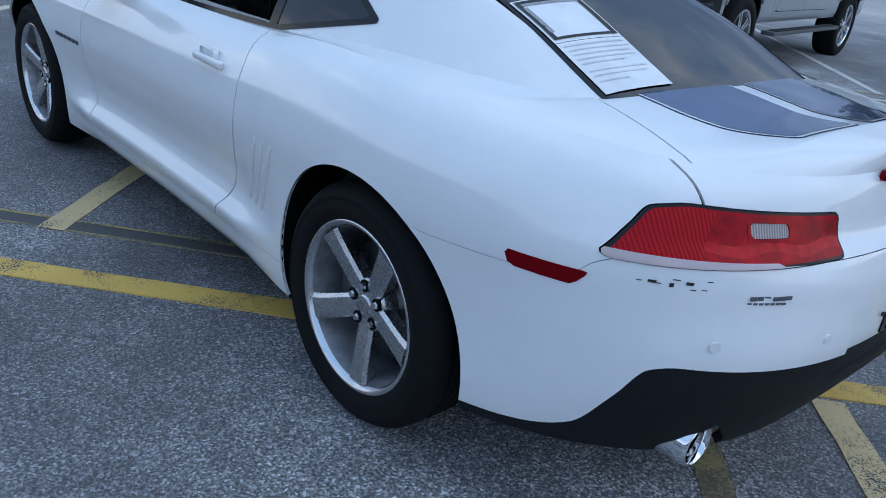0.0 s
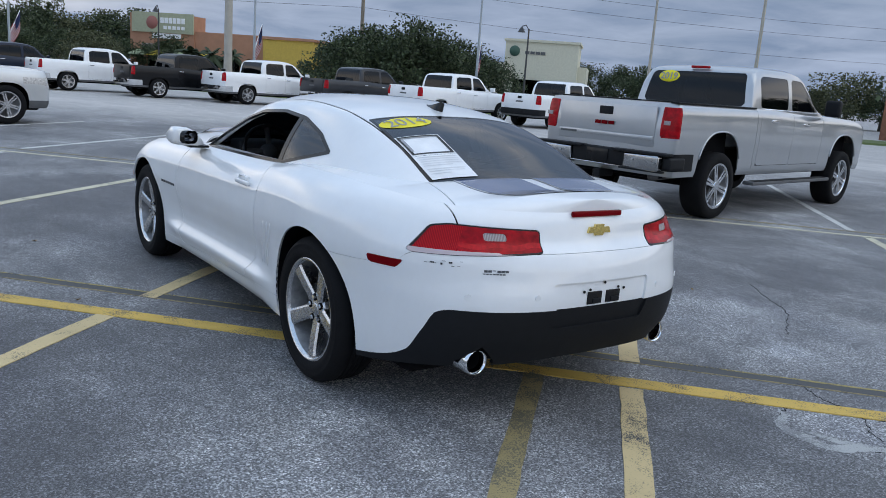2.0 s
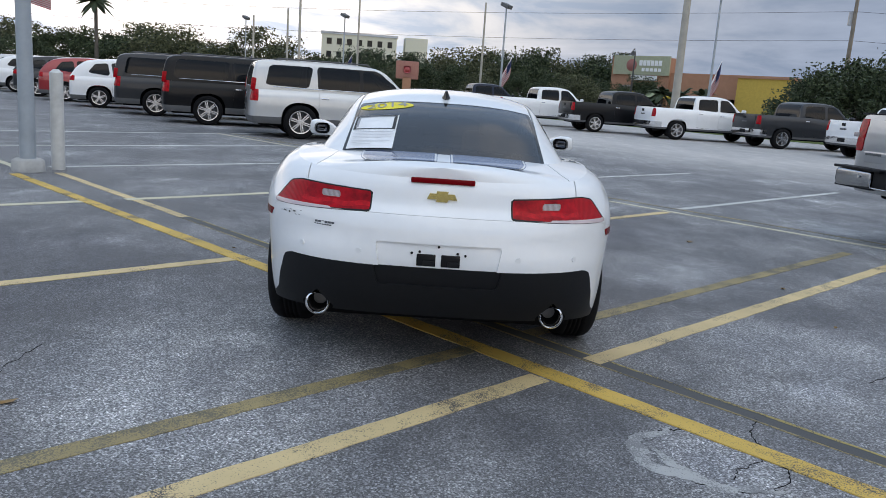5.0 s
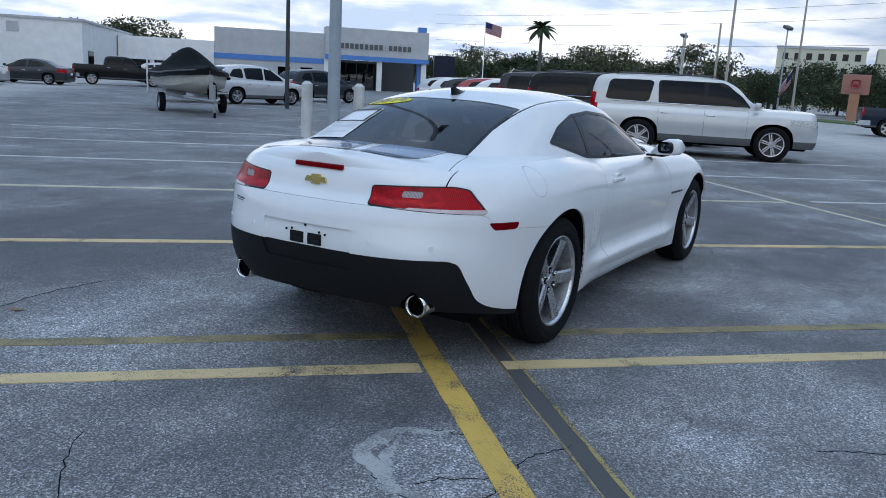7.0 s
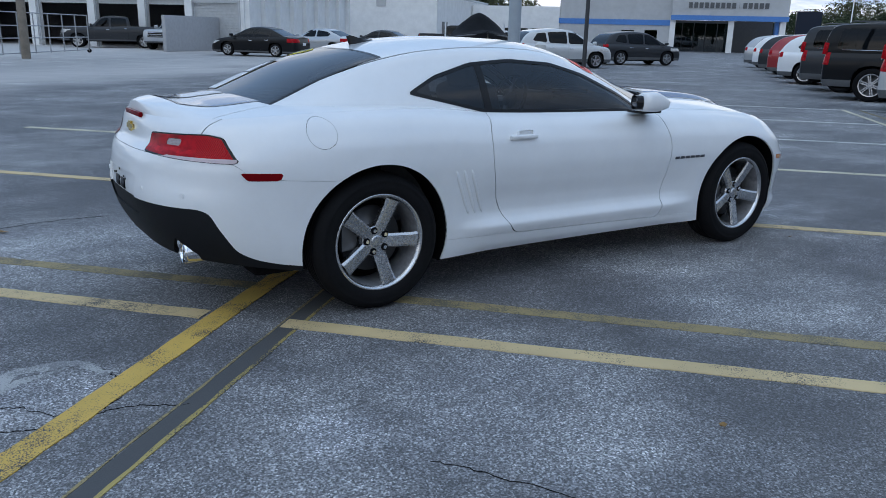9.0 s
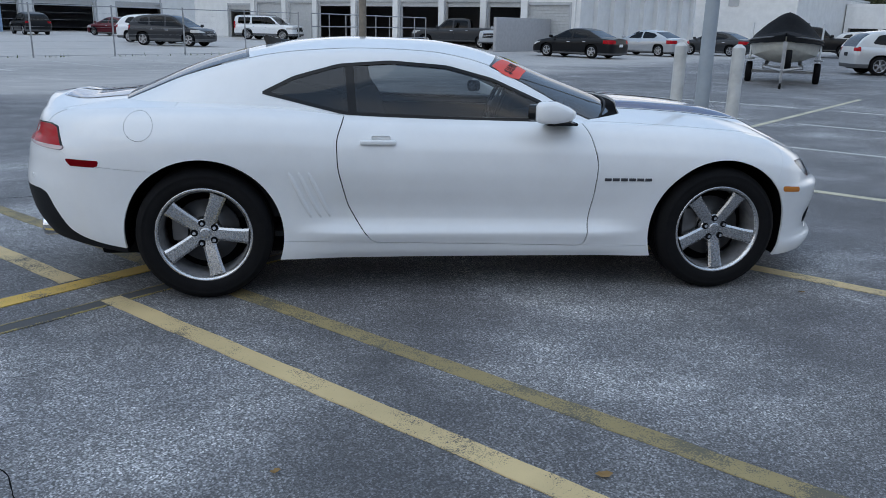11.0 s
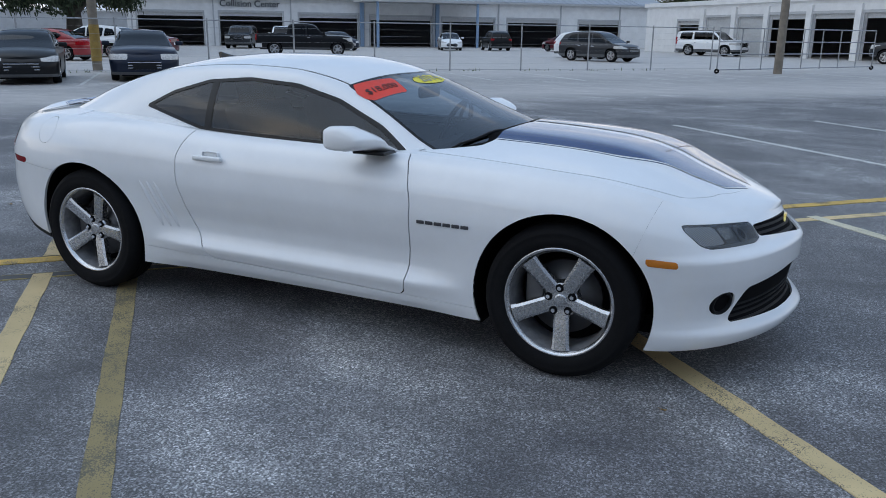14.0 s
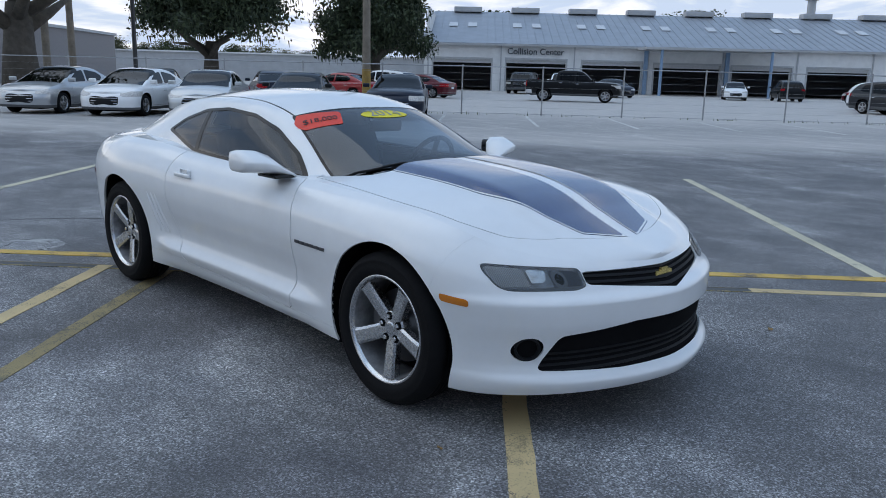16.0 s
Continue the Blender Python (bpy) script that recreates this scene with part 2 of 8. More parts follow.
# ---- building helpers ----
def part(name, mesh_or_bm, material=None, parent=None, label=""):
    """Links a bmesh or mesh as one object, under a thing or a part."""
    me = mesh_or_bm
    if isinstance(me, bmesh.types.BMesh):
        me = bpy.data.meshes.new(name)
        mesh_or_bm.to_mesh(me)
        mesh_or_bm.free()
    if material is not None:
        me.materials.clear()
        me.materials.append(material)
        idx = np.zeros(len(me.polygons), np.int32)
        me.polygons.foreach_get("material_index", idx)
        if len(idx) and idx.max() > 0:
            me.materials.append(SEAM)
    ob = new(name, me)
    if parent is not None:
        ob.parent = parent
    if label:
        tagged(ob, label)
    return ob


def smooth(bm, angle=40):
    """Smooth faces, with edges sharper than the angle kept hard."""
    for f in bm.faces:
        f.smooth = True
    lim = radians(angle)
    for e in bm.edges:
        e.smooth = not (len(e.link_faces) == 2 and e.calc_face_angle(0) > lim)
    return bm


def box_bm(sx, sy, sz, at=(0, 0, 0), bevel=0.0, segs=2, rot=None, bm=None):
    bm = bm or bmesh.new()
    m = Matrix.Translation(at) @ (rot or Matrix.Identity(4)) @ Matrix.Diagonal((sx, sy, sz, 1))
    r = bmesh.ops.create_cube(bm, size=1.0, matrix=m)
    if bevel:
        es = {e for v in r["verts"] for e in v.link_edges}
        bmesh.ops.bevel(bm, geom=list(es), offset=bevel, segments=segs, affect="EDGES", profile=0.6)
    return bm


def cyl_bm(r1, r2, h, at=(0, 0, 0), segs=20, rot=None, bm=None, caps=True):
    """A cone or cylinder whose base centre is at the given place, along local z."""
    bm = bm or bmesh.new()
    m = Matrix.Translation(at) @ (rot or Matrix.Identity(4)) @ Matrix.Translation((0, 0, h / 2))
    bmesh.ops.create_cone(bm, cap_ends=caps, segments=segs, radius1=r1, radius2=r2, depth=h, matrix=m)
    return bm


def lathe_bm(profile, segs=40, bm=None, closed=False):
    """Turns a profile of (radius, y) about the y axis."""
    bm = bm or bmesh.new()
    rings = []
    for k in range(segs):
        a = 2 * math.pi * k / segs
        rings.append([bm.verts.new((r * math.cos(a), y, r * math.sin(a))) for r, y in profile])
    n = len(profile)
    for k in range(segs):
        p, q = rings[k], rings[(k + 1) % segs]
        for i in range(n if closed else n - 1):
            j = (i + 1) % n
            bm.faces.new((p[i], p[j], q[j], q[i]))
    return bm


def tube_bm(points, radius, segs=8, bm=None):
    """A round bar along a line of points."""
    bm = bm or bmesh.new()
    pts = [Vector(p) for p in points]
    rings = []
    for i, p in enumerate(pts):
        d = (pts[min(i + 1, len(pts) - 1)] - pts[max(i - 1, 0)]).normalized()
        a = d.cross(Vector((0, 0, 1)) if abs(d.z) < 0.95 else Vector((1, 0, 0))).normalized()
        b = d.cross(a)
        r = radius[i] if isinstance(radius, (list, tuple)) else radius
        rings.append([bm.verts.new(p + a * (r * math.cos(2 * math.pi * k / segs)) + b * (r * math.sin(2 * math.pi * k / segs))) for k in range(segs)])
    for p, q in zip(rings, rings[1:]):
        for k in range(segs):
            bm.faces.new((p[k], p[(k + 1) % segs], q[(k + 1) % segs], q[k]))
    bm.faces.new(rings[0][::-1])
    bm.faces.new(rings[-1])
    return bm


def text_mesh(body, size, depth=0.002, bold=0.0):
    """Lettering in the built-in font, as a mesh centred on its origin in the xy plane."""
    cu = bpy.data.curves.new("lettering", "FONT")
    cu.body, cu.size, cu.extrude, cu.align_x, cu.align_y, cu.offset = body, size, depth, "CENTER", "CENTER", bold
    ob = bpy.data.objects.new("lettering", cu)
    scene.collection.objects.link(ob)
    me = bpy.data.meshes.new_from_object(ob.evaluated_get(bpy.context.evaluated_depsgraph_get()))
    bpy.data.objects.remove(ob)
    bpy.data.curves.remove(cu)
    return me


def curve_of(*pts):
    """A smooth function through (x, value) pairs, without overshoot."""
    xs = np.array([p[0] for p in pts], float)
    ys = np.array([p[1] for p in pts], float)
    h = np.diff(xs)
    d = np.diff(ys) / h
    m = np.zeros_like(xs)
    m[0], m[-1] = d[0], d[-1]
    for i in range(1, len(xs) - 1):
        if d[i - 1] * d[i] > 0:
            w1, w2 = 2 * h[i] + h[i - 1], h[i] + 2 * h[i - 1]
            m[i] = (w1 + w2) / (w1 / d[i - 1] + w2 / d[i])

    def f(x):
        x = np.clip(np.asarray(x, float), xs[0], xs[-1])
        i = np.clip(np.searchsorted(xs, x) - 1, 0, len(xs) - 2)
        t = (x - xs[i]) / h[i]
        return ((1 + 2 * t) * (1 - t) ** 2 * ys[i] + t * (1 - t) ** 2 * h[i] * m[i]
                + t * t * (3 - 2 * t) * ys[i + 1] + t * t * (t - 1) * h[i] * m[i + 1])
    return f


def poly_dist(px, py, poly):
    """Signed distance to a polygon in a plane: positive inside."""
    px, py = np.asarray(px, float), np.asarray(py, float)
    best = np.full(px.shape, 1e9)
    inside = np.zeros(px.shape, bool)
    n = len(poly)
    for i in range(n):
        x1, y1 = poly[i]
        x2, y2 = poly[(i + 1) % n]
        dx, dy = x2 - x1, y2 - y1
        t = np.clip(((px - x1) * dx + (py - y1) * dy) / (dx * dx + dy * dy), 0, 1)
        best = np.minimum(best, np.hypot(px - x1 - t * dx, py - y1 - t * dy))
        cond = ((y1 > py) != (y2 > py)) & (px < (x2 - x1) * (py - y1) / (y2 - y1 + 1e-12) + x1)
        inside ^= cond
    return np.where(inside, best, -best)


def round_poly(pts, r, n=4):
    """Rounds a polygon's corners by the radius."""
    out = []
    k = len(pts)
    for i in range(k):
        p0, p1, p2 = Vector(pts[i - 1]), Vector(pts[i]), Vector(pts[(i + 1) % k])
        a, b = p0 - p1, p2 - p1
        q = min(r, a.length * 0.45, b.length * 0.45)
        s, e = p1 + a.normalized() * q, p1 + b.normalized() * q
        for j in range(n + 1):
            t = j / n
            out.append(tuple((1 - t) ** 2 * s + 2 * t * (1 - t) * p1 + t * t * e))
    return out


class Skin:
    """A sheet of polygons that can be cut along the zero line of a function."""

    def __init__(self, verts, faces, nrm=None):
        self.v, self.f = np.asarray(verts, float), faces
        self.n = nrm

    @staticmethod
    def grid(pts):
        """From an array of rows x columns x 3."""
        r, c, _ = pts.shape
        idx = np.arange(r * c).reshape(r, c)
        faces = np.stack([idx[:-1, :-1], idx[1:, :-1], idx[1:, 1:], idx[:-1, 1:]], -1).reshape(-1, 4)
        du = np.gradient(pts, axis=0)
        dv_ = np.gradient(pts, axis=1)
        n = np.cross(du, dv_)
        n /= np.linalg.norm(n, axis=2, keepdims=True) + 1e-9
        return Skin(pts.reshape(-1, 3), [tuple(q) for q in faces], n.reshape(-1, 3))

    def offset(self, d):
        return Skin(self.v + self.n * d, list(self.f), self.n)

    def mirrored(self):
        k = np.array([1, -1, 1])
        return Skin(self.v * k, [tuple(reversed(q)) for q in self.f], self.n * k)

    def joined(self, other):
        o = len(self.v)
        return Skin(np.vstack([self.v, other.v]), self.f + [tuple(i + o for i in q) for q in other.f], np.vstack([self.n, other.n]))

    def cut(self, fn, gap=0.0):
        """Two sheets: where fn > gap and where fn < -gap."""
        val = fn(self.v[:, 0], self.v[:, 1], self.v[:, 2])
        return self._side(val - gap), self._side(-val - gap)

    def _side(self, val):
        verts, nrm, faces, made = list(self.v), list(self.n), [], {}
        for q in self.f:
            s = [val[i] >= 0 for i in q]
            if all(s):
                faces.append(q)
                continue
            if not any(s):
                continue
            out = []
            for k, i in enumerate(q):
                j = q[(k + 1) % len(q)]
                if val[i] >= 0:
                    out.append(i)
                if (val[i] >= 0) != (val[j] >= 0):
                    key = (min(i, j), max(i, j))
                    if key not in made:
                        t = val[key[0]] / (val[key[0]] - val[key[1]])
                        made[key] = len(verts)
                        verts.append(self.v[key[0]] * (1 - t) + self.v[key[1]] * t)
                        nrm.append(self.n[key[0]] * (1 - t) + self.n[key[1]] * t)
                    out.append(made[key])
            clean = [i for k, i in enumerate(out) if i != out[k - 1]]
            if len(clean) > 2:
                faces.append(tuple(clean))
        used = sorted({i for q in faces for i in q})
        pos = {i: k for k, i in enumerate(used)}
        if not used:
            return Skin(np.zeros((0, 3)), [], np.zeros((0, 3)))
        return Skin(np.array([verts[i] for i in used]), [tuple(pos[i] for i in q) for q in faces], np.array([nrm[i] for i in used]))

    def mesh(self, name, thick=0.0):
        """A smooth mesh; thick turns the sheet's rim inwards by that depth."""
        v, f = [tuple(p) for p in self.v], list(self.f)
        if thick and len(v):
            edges = {}
            for q in f:
                for k, i in enumerate(q):
                    j = q[(k + 1) % len(q)]
                    edges[(i, j)] = edges.get((i, j), 0) + 1
            rim = [(i, j) for (i, j) in edges if (j, i) not in edges]
            inner = {}
            for i, j in rim:
                for k in (i, j):
                    if k not in inner:
                        inner[k] = len(v)
                        v.append(tuple(self.v[k] - self.n[k] * thick))
            for i, j in rim:
                if i != j:
                    f.append((j, i, inner[i], inner[j]))
        me = bpy.data.meshes.new(name)
        me.from_pydata(v, [], f)
        # the turned-in rim is coloured dark for the shade in a panel gap
        me.polygons.foreach_set("material_index", [0] * len(self.f) + [1] * (len(f) - len(self.f)))
        me.update()
        bm = bmesh.new()
        bm.from_mesh(me)
        bmesh.ops.remove_doubles(bm, verts=bm.verts, dist=0.00015)
        smooth(bm, 38)
        bm.to_mesh(me)
        bm.free()
        return me


def empty(name, m=None):
    ob = new(name)
    ob.empty_display_size = 0.2
    if m is not None:
        ob.matrix_basis = m
    return ob

# ---- the white coupe ----
# car frame: x forward, y to its left, z up
NOSE, TAIL = 2.27, -2.40
FRONT_X = curve_of((0.15, 2.24), (0.20, 2.35), (0.25, 2.372), (0.262, 2.364), (0.288, 2.326), (0.33, 2.306), (0.41, 2.32), (0.50, 2.345), (0.578, 2.345), (0.59, 2.336), (0.615, 2.295), (0.64, 2.275), (0.70, 2.235), (0.80, 2.14))
REAR_X = curve_of((0.15, -2.24), (0.30, -2.35), (0.45, -2.43), (0.60, -2.465), (0.72, -2.455), (0.79, -2.43), (0.84, -2.39), (0.92, -2.37), (0.965, -2.345), (1.0, -2.29))
HALF_W = curve_of((-2.4, 0.865), (-1.9, 0.893), (-1.42, 0.935), (-1.0, 0.915), (-0.5, 0.893), (0.0, 0.887), (0.6, 0.897), (1.0, 0.912), (1.42, 0.93), (1.8, 0.925), (2.3, 0.90))
SIDE_SMOOTH = curve_of((0, 0.945), (0.07, 0.957), (0.2, 0.967), (0.36, 0.975), (0.52, 0.988), (0.65, 1.0), (0.78, 0.99), (0.9, 0.945), (0.96, 0.90), (1.0, 0.84))
SIDE_CREASE = curve_of((0, 0.925), (0.05, 0.953), (0.12, 0.972), (0.178, 0.990), (0.196, 0.992), (0.207, 0.987), (0.26, 0.955), (0.305, 0.945), (0.37, 0.951), (0.52, 0.984), (0.65, 1.0), (0.78, 0.99), (0.9, 0.945), (0.96, 0.90), (1.0, 0.84))


def side_w(x, q):
    """Half width by height: the sill crease fades out behind and ahead of the wheels."""
    k = float(np.clip((0.98 - abs(x)) / 0.26, 0, 1))
    return SIDE_CREASE(q) * k + SIDE_SMOOTH(q) * (1 - k)


BOTTOM = curve_of((-2.45, 0.325), (-2.2, 0.30), (-1.85, 0.25), (-1.4, 0.21), (-0.9, 0.205), (0.9, 0.195), (1.4, 0.20), (1.8, 0.185), (2.1, 0.20), (2.4, 0.215))
SHOULDER = curve_of((-2.45, 0.955), (-2.2, 0.968), (-1.8, 0.992), (-1.4, 1.002), (-1.1, 0.997), (-0.9, 0.985), (-0.65, 0.962), (-0.3, 0.95), (0.3, 0.938), (0.7, 0.93), (1.1, 0.918), (1.45, 0.895), (1.75, 0.85), (1.95, 0.79), (2.12, 0.735), (2.3, 0.70))
CROWN = curve_of((-2.4, 0.02), (-2.2, 0.035), (-1.8, 0.05), (-1.0, 0.03), (0.5, 0.055), (0.8, 0.078), (1.35, 0.074), (1.72, 0.064), (1.95, 0.055), (2.08, 0.048), (2.2, 0.03), (2.3, 0.0))
TAIL_SQUARE = curve_of((0.2, 3.4), (0.40, 3.3), (0.58, 2.8), (0.72, 2.35), (0.82, 2.5), (1.0, 2.5))
AXLE_F, AXLE_R, HUB_Z, ARCH_R = 1.412, -1.42, 0.345, 0.408


def ring_stations():
    """Plan stations of one flank, from the middle of the nose to the middle of the tail: start, span, angle."""
    out = [("f", t) for t in np.linspace(math.pi / 2, 0, 64)]
    out += [("s", x) for x in np.linspace(1.5, -1.6, 152)[1:-1]]
    out += [("r", t) for t in np.linspace(0, math.pi / 2, 84)]
    return out


def flank(levels=86):
    st = ring_stations()
    q = np.linspace(0, 1, levels)
    pts = np.zeros((len(st), levels, 3))
    for i, (k, t) in enumerate(st):
        if k == "s":
            xn = t
        elif k == "f":
            xn = 1.5 + (NOSE - 1.5) * math.sin(t) ** (2 / 3.0)
        else:
            xn = -1.6 + (TAIL + 1.6) * math.sin(t) ** (2 / 3.1)
        z = BOTTOM(xn) + (SHOULDER(xn) - BOTTOM(xn)) * q
        w = HALF_W(xn) * side_w(xn, q)
        if k == "s":
            x, y = np.full(levels, xn), w
        elif k == "f":
            x = 1.5 + (FRONT_X(z) - 1.5) * math.sin(t) ** (2 / 3.0)
            y = w * math.cos(t) ** (2 / 1.6)
        else:
            x = -1.6 + (REAR_X(z) + 1.6) * math.sin(t) ** (2 / 3.1)
            y = w * math.cos(t) ** (2 / TAIL_SQUARE(z))
        pts[i] = np.stack([x, y, z], -1)
    return pts


def deck(edge, cols=30):
    """The upper sheet from the shoulder line in to the middle line: bonnet, cowl and boot."""
    rows = len(edge)
    pts = np.zeros((rows, cols, 3))
    for i, (x, y, z) in enumerate(edge):
        w = np.linspace(0, 1, cols)
        e = 1 - w
        yy = y * e
        bulge = 0.030 * (1 / (1 + np.exp((np.abs(yy) - 0.40) / 0.014))) * float(np.clip((x - 0.55) / 0.3, 0, 1) * np.clip((2.12 - x) / 0.5, 0, 1))
        lip = 0.030 * float(np.clip((-2.07 - x) / 0.17, 0, 1)) ** 1.5
        pts[i] = np.stack([np.full(cols, x), yy, z + float(CROWN(x)) * (1 - e ** 2.4) + bulge * (y > 0.42) + lip * (1 - e ** 6)], -1)
    return pts


car = empty("sports_coupe")
tagged(car, "glossy white two-door coupe with charcoal stripes, parked across yellow lines", "car")

P_flank = flank()
half = Skin.grid(P_flank)
if half.n[half.v[:, 1].argmax()][1] < 0:
    half.n = -half.n
    half.f = [tuple(reversed(q)) for q in half.f]


def arch_fn(x, y, z):
    d = np.minimum(np.hypot(x - AXLE_F, z - HUB_Z), np.hypot(x - AXLE_R, z - HUB_Z))
    return np.where(np.abs(y) > 0.45, d - ARCH_R, 1.0)


half, _ = half.cut(arch_fn)
# notches in the tail for the two exhaust tips
half, _ = half.cut(lambda x, y, z: np.where(x < -2.0, np.hypot(np.abs(y) - 0.553, np.minimum(z - 0.336, 0)) - 0.076 + np.maximum(z - 0.336, 0) * 1.0, 1.0))
core = half.offset(-0.012)

DOOR_POLY = round_poly([(-0.672, 1.1), (-0.686, 0.97), (-0.733, 0.85), (-0.727, 0.70), (-0.675, 0.5), (-0.62, 0.40), (-0.543, 0.295), (0.637, 0.262), (0.65, 0.36), (0.672, 0.53), (0.682, 0.731), (0.645, 0.88), (0.60, 0.96), (0.55, 1.1)], 0.04)
SEAM_REAR = curve_of((-2.5, 0.80), (-2.16, 0.79), (-2.10, 0.765), (-2.06, 0.725), (-1.98, 0.712), (-1.7, 0.69))
VALANCE = curve_of((-2.5, 0.568), (-2.285, 0.568), (-2.235, 0.553), (-2.185, 0.47), (-2.105, 0.36), (-2.0, 0.312), (-1.75, 0.262))
LAMP = round_poly([(0.318, 0.80), (0.314, 0.890), (0.66, 0.905), (0.718, 0.893), (0.80, 0.792), (0.79, 0.781)], 0.014)
RMARK = round_poly([(-2.10, 0.742), (-1.915, 0.738), (-1.93, 0.704), (-2.07, 0.706)], 0.004)
FMARK = round_poly([(1.775, 0.604), (1.90, 0.592), (1.90, 0.563), (1.775, 0.573)], 0.008)
HEADLAMP = round_poly([(0.448, 0.705), (0.785, 0.732), (0.795, 0.705), (0.775, 0.65), (0.745, 0.634), (0.50, 0.628), (0.448, 0.64)], 0.012)
LOWER = round_poly([(-0.65, 0.298), (-0.58, 0.447), (-0.26, 0.487), (0.26, 0.487), (0.58, 0.447), (0.65, 0.298), (0.3, 0.284), (-0.3, 0.284)], 0.02)
UPPER = [(-0.445, 0.692), (0, 0.685), (0.445, 0.692), (0.445, 0.645), (0, 0.597), (-0.445, 0.645)]


def at_rear(v):
    return lambda x, y, z: np.where(x < -1.95, v(x, y, z), -1.0)


def at_front(v):
    return lambda x, y, z: np.where(x > 1.7, v(x, y, z), -1.0)


GAP = 0.0028
GREY_LAMP = plain("grey_lamp_apron", (0.20, 0.205, 0.21), 0.4)
for sgn in (1, -1):
    sk = half if sgn > 0 else half.mirrored()
    # near-black shell that paints the shade under the panel gaps
    part("inner_shell", (core if sgn > 0 else core.mirrored()).mesh("inner_shell"), SEAM, car)
    lamp, sk = sk.cut(at_rear(lambda x, y, z: poly_dist(np.abs(y), z, LAMP)), 0.001)
    mark, sk = sk.cut(lambda x, y, z: np.where(x < -1.7, poly_dist(x, z, RMARK), -1.0))
    fmark, sk = sk.cut(lambda x, y, z: np.where(x > 1.6, poly_dist(x, z, FMARK), -1.0))
    head, sk = sk.cut(at_front(lambda x, y, z: poly_dist(np.abs(y), z, HEADLAMP)), 0.001)
    grl, sk = sk.cut(at_front(lambda x, y, z: poly_dist(y, z, UPPER)))
    grl2, sk = sk.cut(at_front(lambda x, y, z: poly_dist(y, z, LOWER)))
    fog, sk = sk.cut(at_front(lambda x, y, z: 0.052 - np.hypot(np.abs(y) - 0.683, z - 0.39)))
    val, sk = sk.cut(lambda x, y, z: np.where(x < -1.5, VALANCE(x) - z, -1.0), 0.0)
    bump_r, sk = sk.cut(lambda x, y, z: np.where(x < -1.5, SEAM_REAR(x) - z, -1.0), 0.0009)
    PLATE = [(-0.285, 0.678), (0.285, 0.678), (0.265, 0.555), (-0.265, 0.555)]
    STEP = round_poly([(-0.30, 0.60), (0.30, 0.60), (0.27, 0.478), (-0.27, 0.478)], 0.015)
    plate, bump_r = bump_r.cut(at_rear(lambda x, y, z: poly_dist(y, z, PLATE)))
    step, val = val.cut(at_rear(lambda x, y, z: poly_dist(y, z, STEP)))
    part("plate_recess", plate.offset(-0.011).mesh("plate_recess"), WHITE, car, "white empty number plate recess")
    part("step_recess", step.offset(-0.010).mesh("step_recess"), BLACK_PLASTIC, car)
    door, sk = sk.cut(lambda x, y, z: np.where(np.abs(y) > 0.5, poly_dist(x, z, DOOR_POLY), -1.0), GAP)
    rocker, sk = sk.cut(lambda x, y, z: np.where((x < 1.05) & (x > -1.05), 0.268 + 0.03 * (-x + 0.6) * 0.9 - z, -1.0), 0.001)
    front_b, sk = sk.cut(lambda x, y, z: np.where(x > 1.3, np.minimum(x - (1.72 + (z - 0.6) * 0.35), 0.90 - z), -1.0), 0.0004)
    fuel = None
    if sgn < 0:
        fuel, sk = sk.cut(lambda x, y, z: np.where(x < -1.4, 0.072 - np.hypot(x + 1.715, z - 0.912), -1.0), 0.0010)
    boot_face, sk = sk.cut(at_rear(lambda x, y, z: 0.632 - np.abs(y)), GAP)
    part("boot_face", boot_face.mesh("boot_face", 0.01), WHITE, car)
    f_wing, r_quarter = sk.cut(lambda x, y, z: x - 0.0)
    part("front_wing", f_wing.mesh("front_wing", 0.01), WHITE, car)
    part("rear_quarter", r_quarter.mesh("rear_quarter", 0.01), WHITE, car)
    d = part("door", door.mesh("door", 0.012), WHITE, car)
    part("rear_bumper", bump_r.mesh("rear_bumper", 0.014), WHITE, car)
    part("rear_valance", val.mesh("rear_valance", 0.024), BLACK_PLASTIC, car, "matt black plastic lower bumper")
    part("rocker_panel", rocker.mesh("rocker_panel", 0.01), WHITE, car)
    part("front_bumper", front_b.mesh("front_bumper", 0.01), WHITE, car)
    if fuel:
        part("fuel_flap", fuel.mesh("fuel_flap", 0.01), WHITE, car)
    part("side_marker", mark.offset(0.002).mesh("side_marker", 0.01), DARK_RED, car, "dark red rear side marker")
    part("side_marker", fmark.offset(0.002).mesh("side_marker", 0.01), AMBER, car, "amber front side marker")
    # tail lamp: red lens, white reversing window, clear lower lip, black bezel
    tl = part("tail_lamp", lamp.offset(-0.022).mesh("tail_lamp"), GLOSS_BLACK, car, "black lamp housing")
    body_, lip_ = lamp.cut(lambda x, y, z: z - np.where(np.abs(y) > 0.50, 0.802, 0.796), 0.0)
    window = lambda grow: (lambda x, y, z: poly_dist(np.abs(y), z, [(0.462 - grow, 0.845 - grow), (0.464 - grow, 0.874 + grow), (0.552 + grow, 0.876 + grow), (0.552 + grow, 0.845 - grow)]))
    rev, red = body_.cut(window(0.0), 0.0004)
    frm, red = red.cut(window(0.007))
    red, bez = red.cut(lambda x, y, z: poly_dist(np.abs(y), z, LAMP) - 0.006)
    wedge, red = red.cut(lambda x, y, z: np.abs(y) - 0.635 + (z - 0.85) * 0.5)
    strip, red = red.cut(lambda x, y, z: 0.010 - np.abs(z - 0.826 - 0.006 * np.sin(np.abs(y) * 40)))
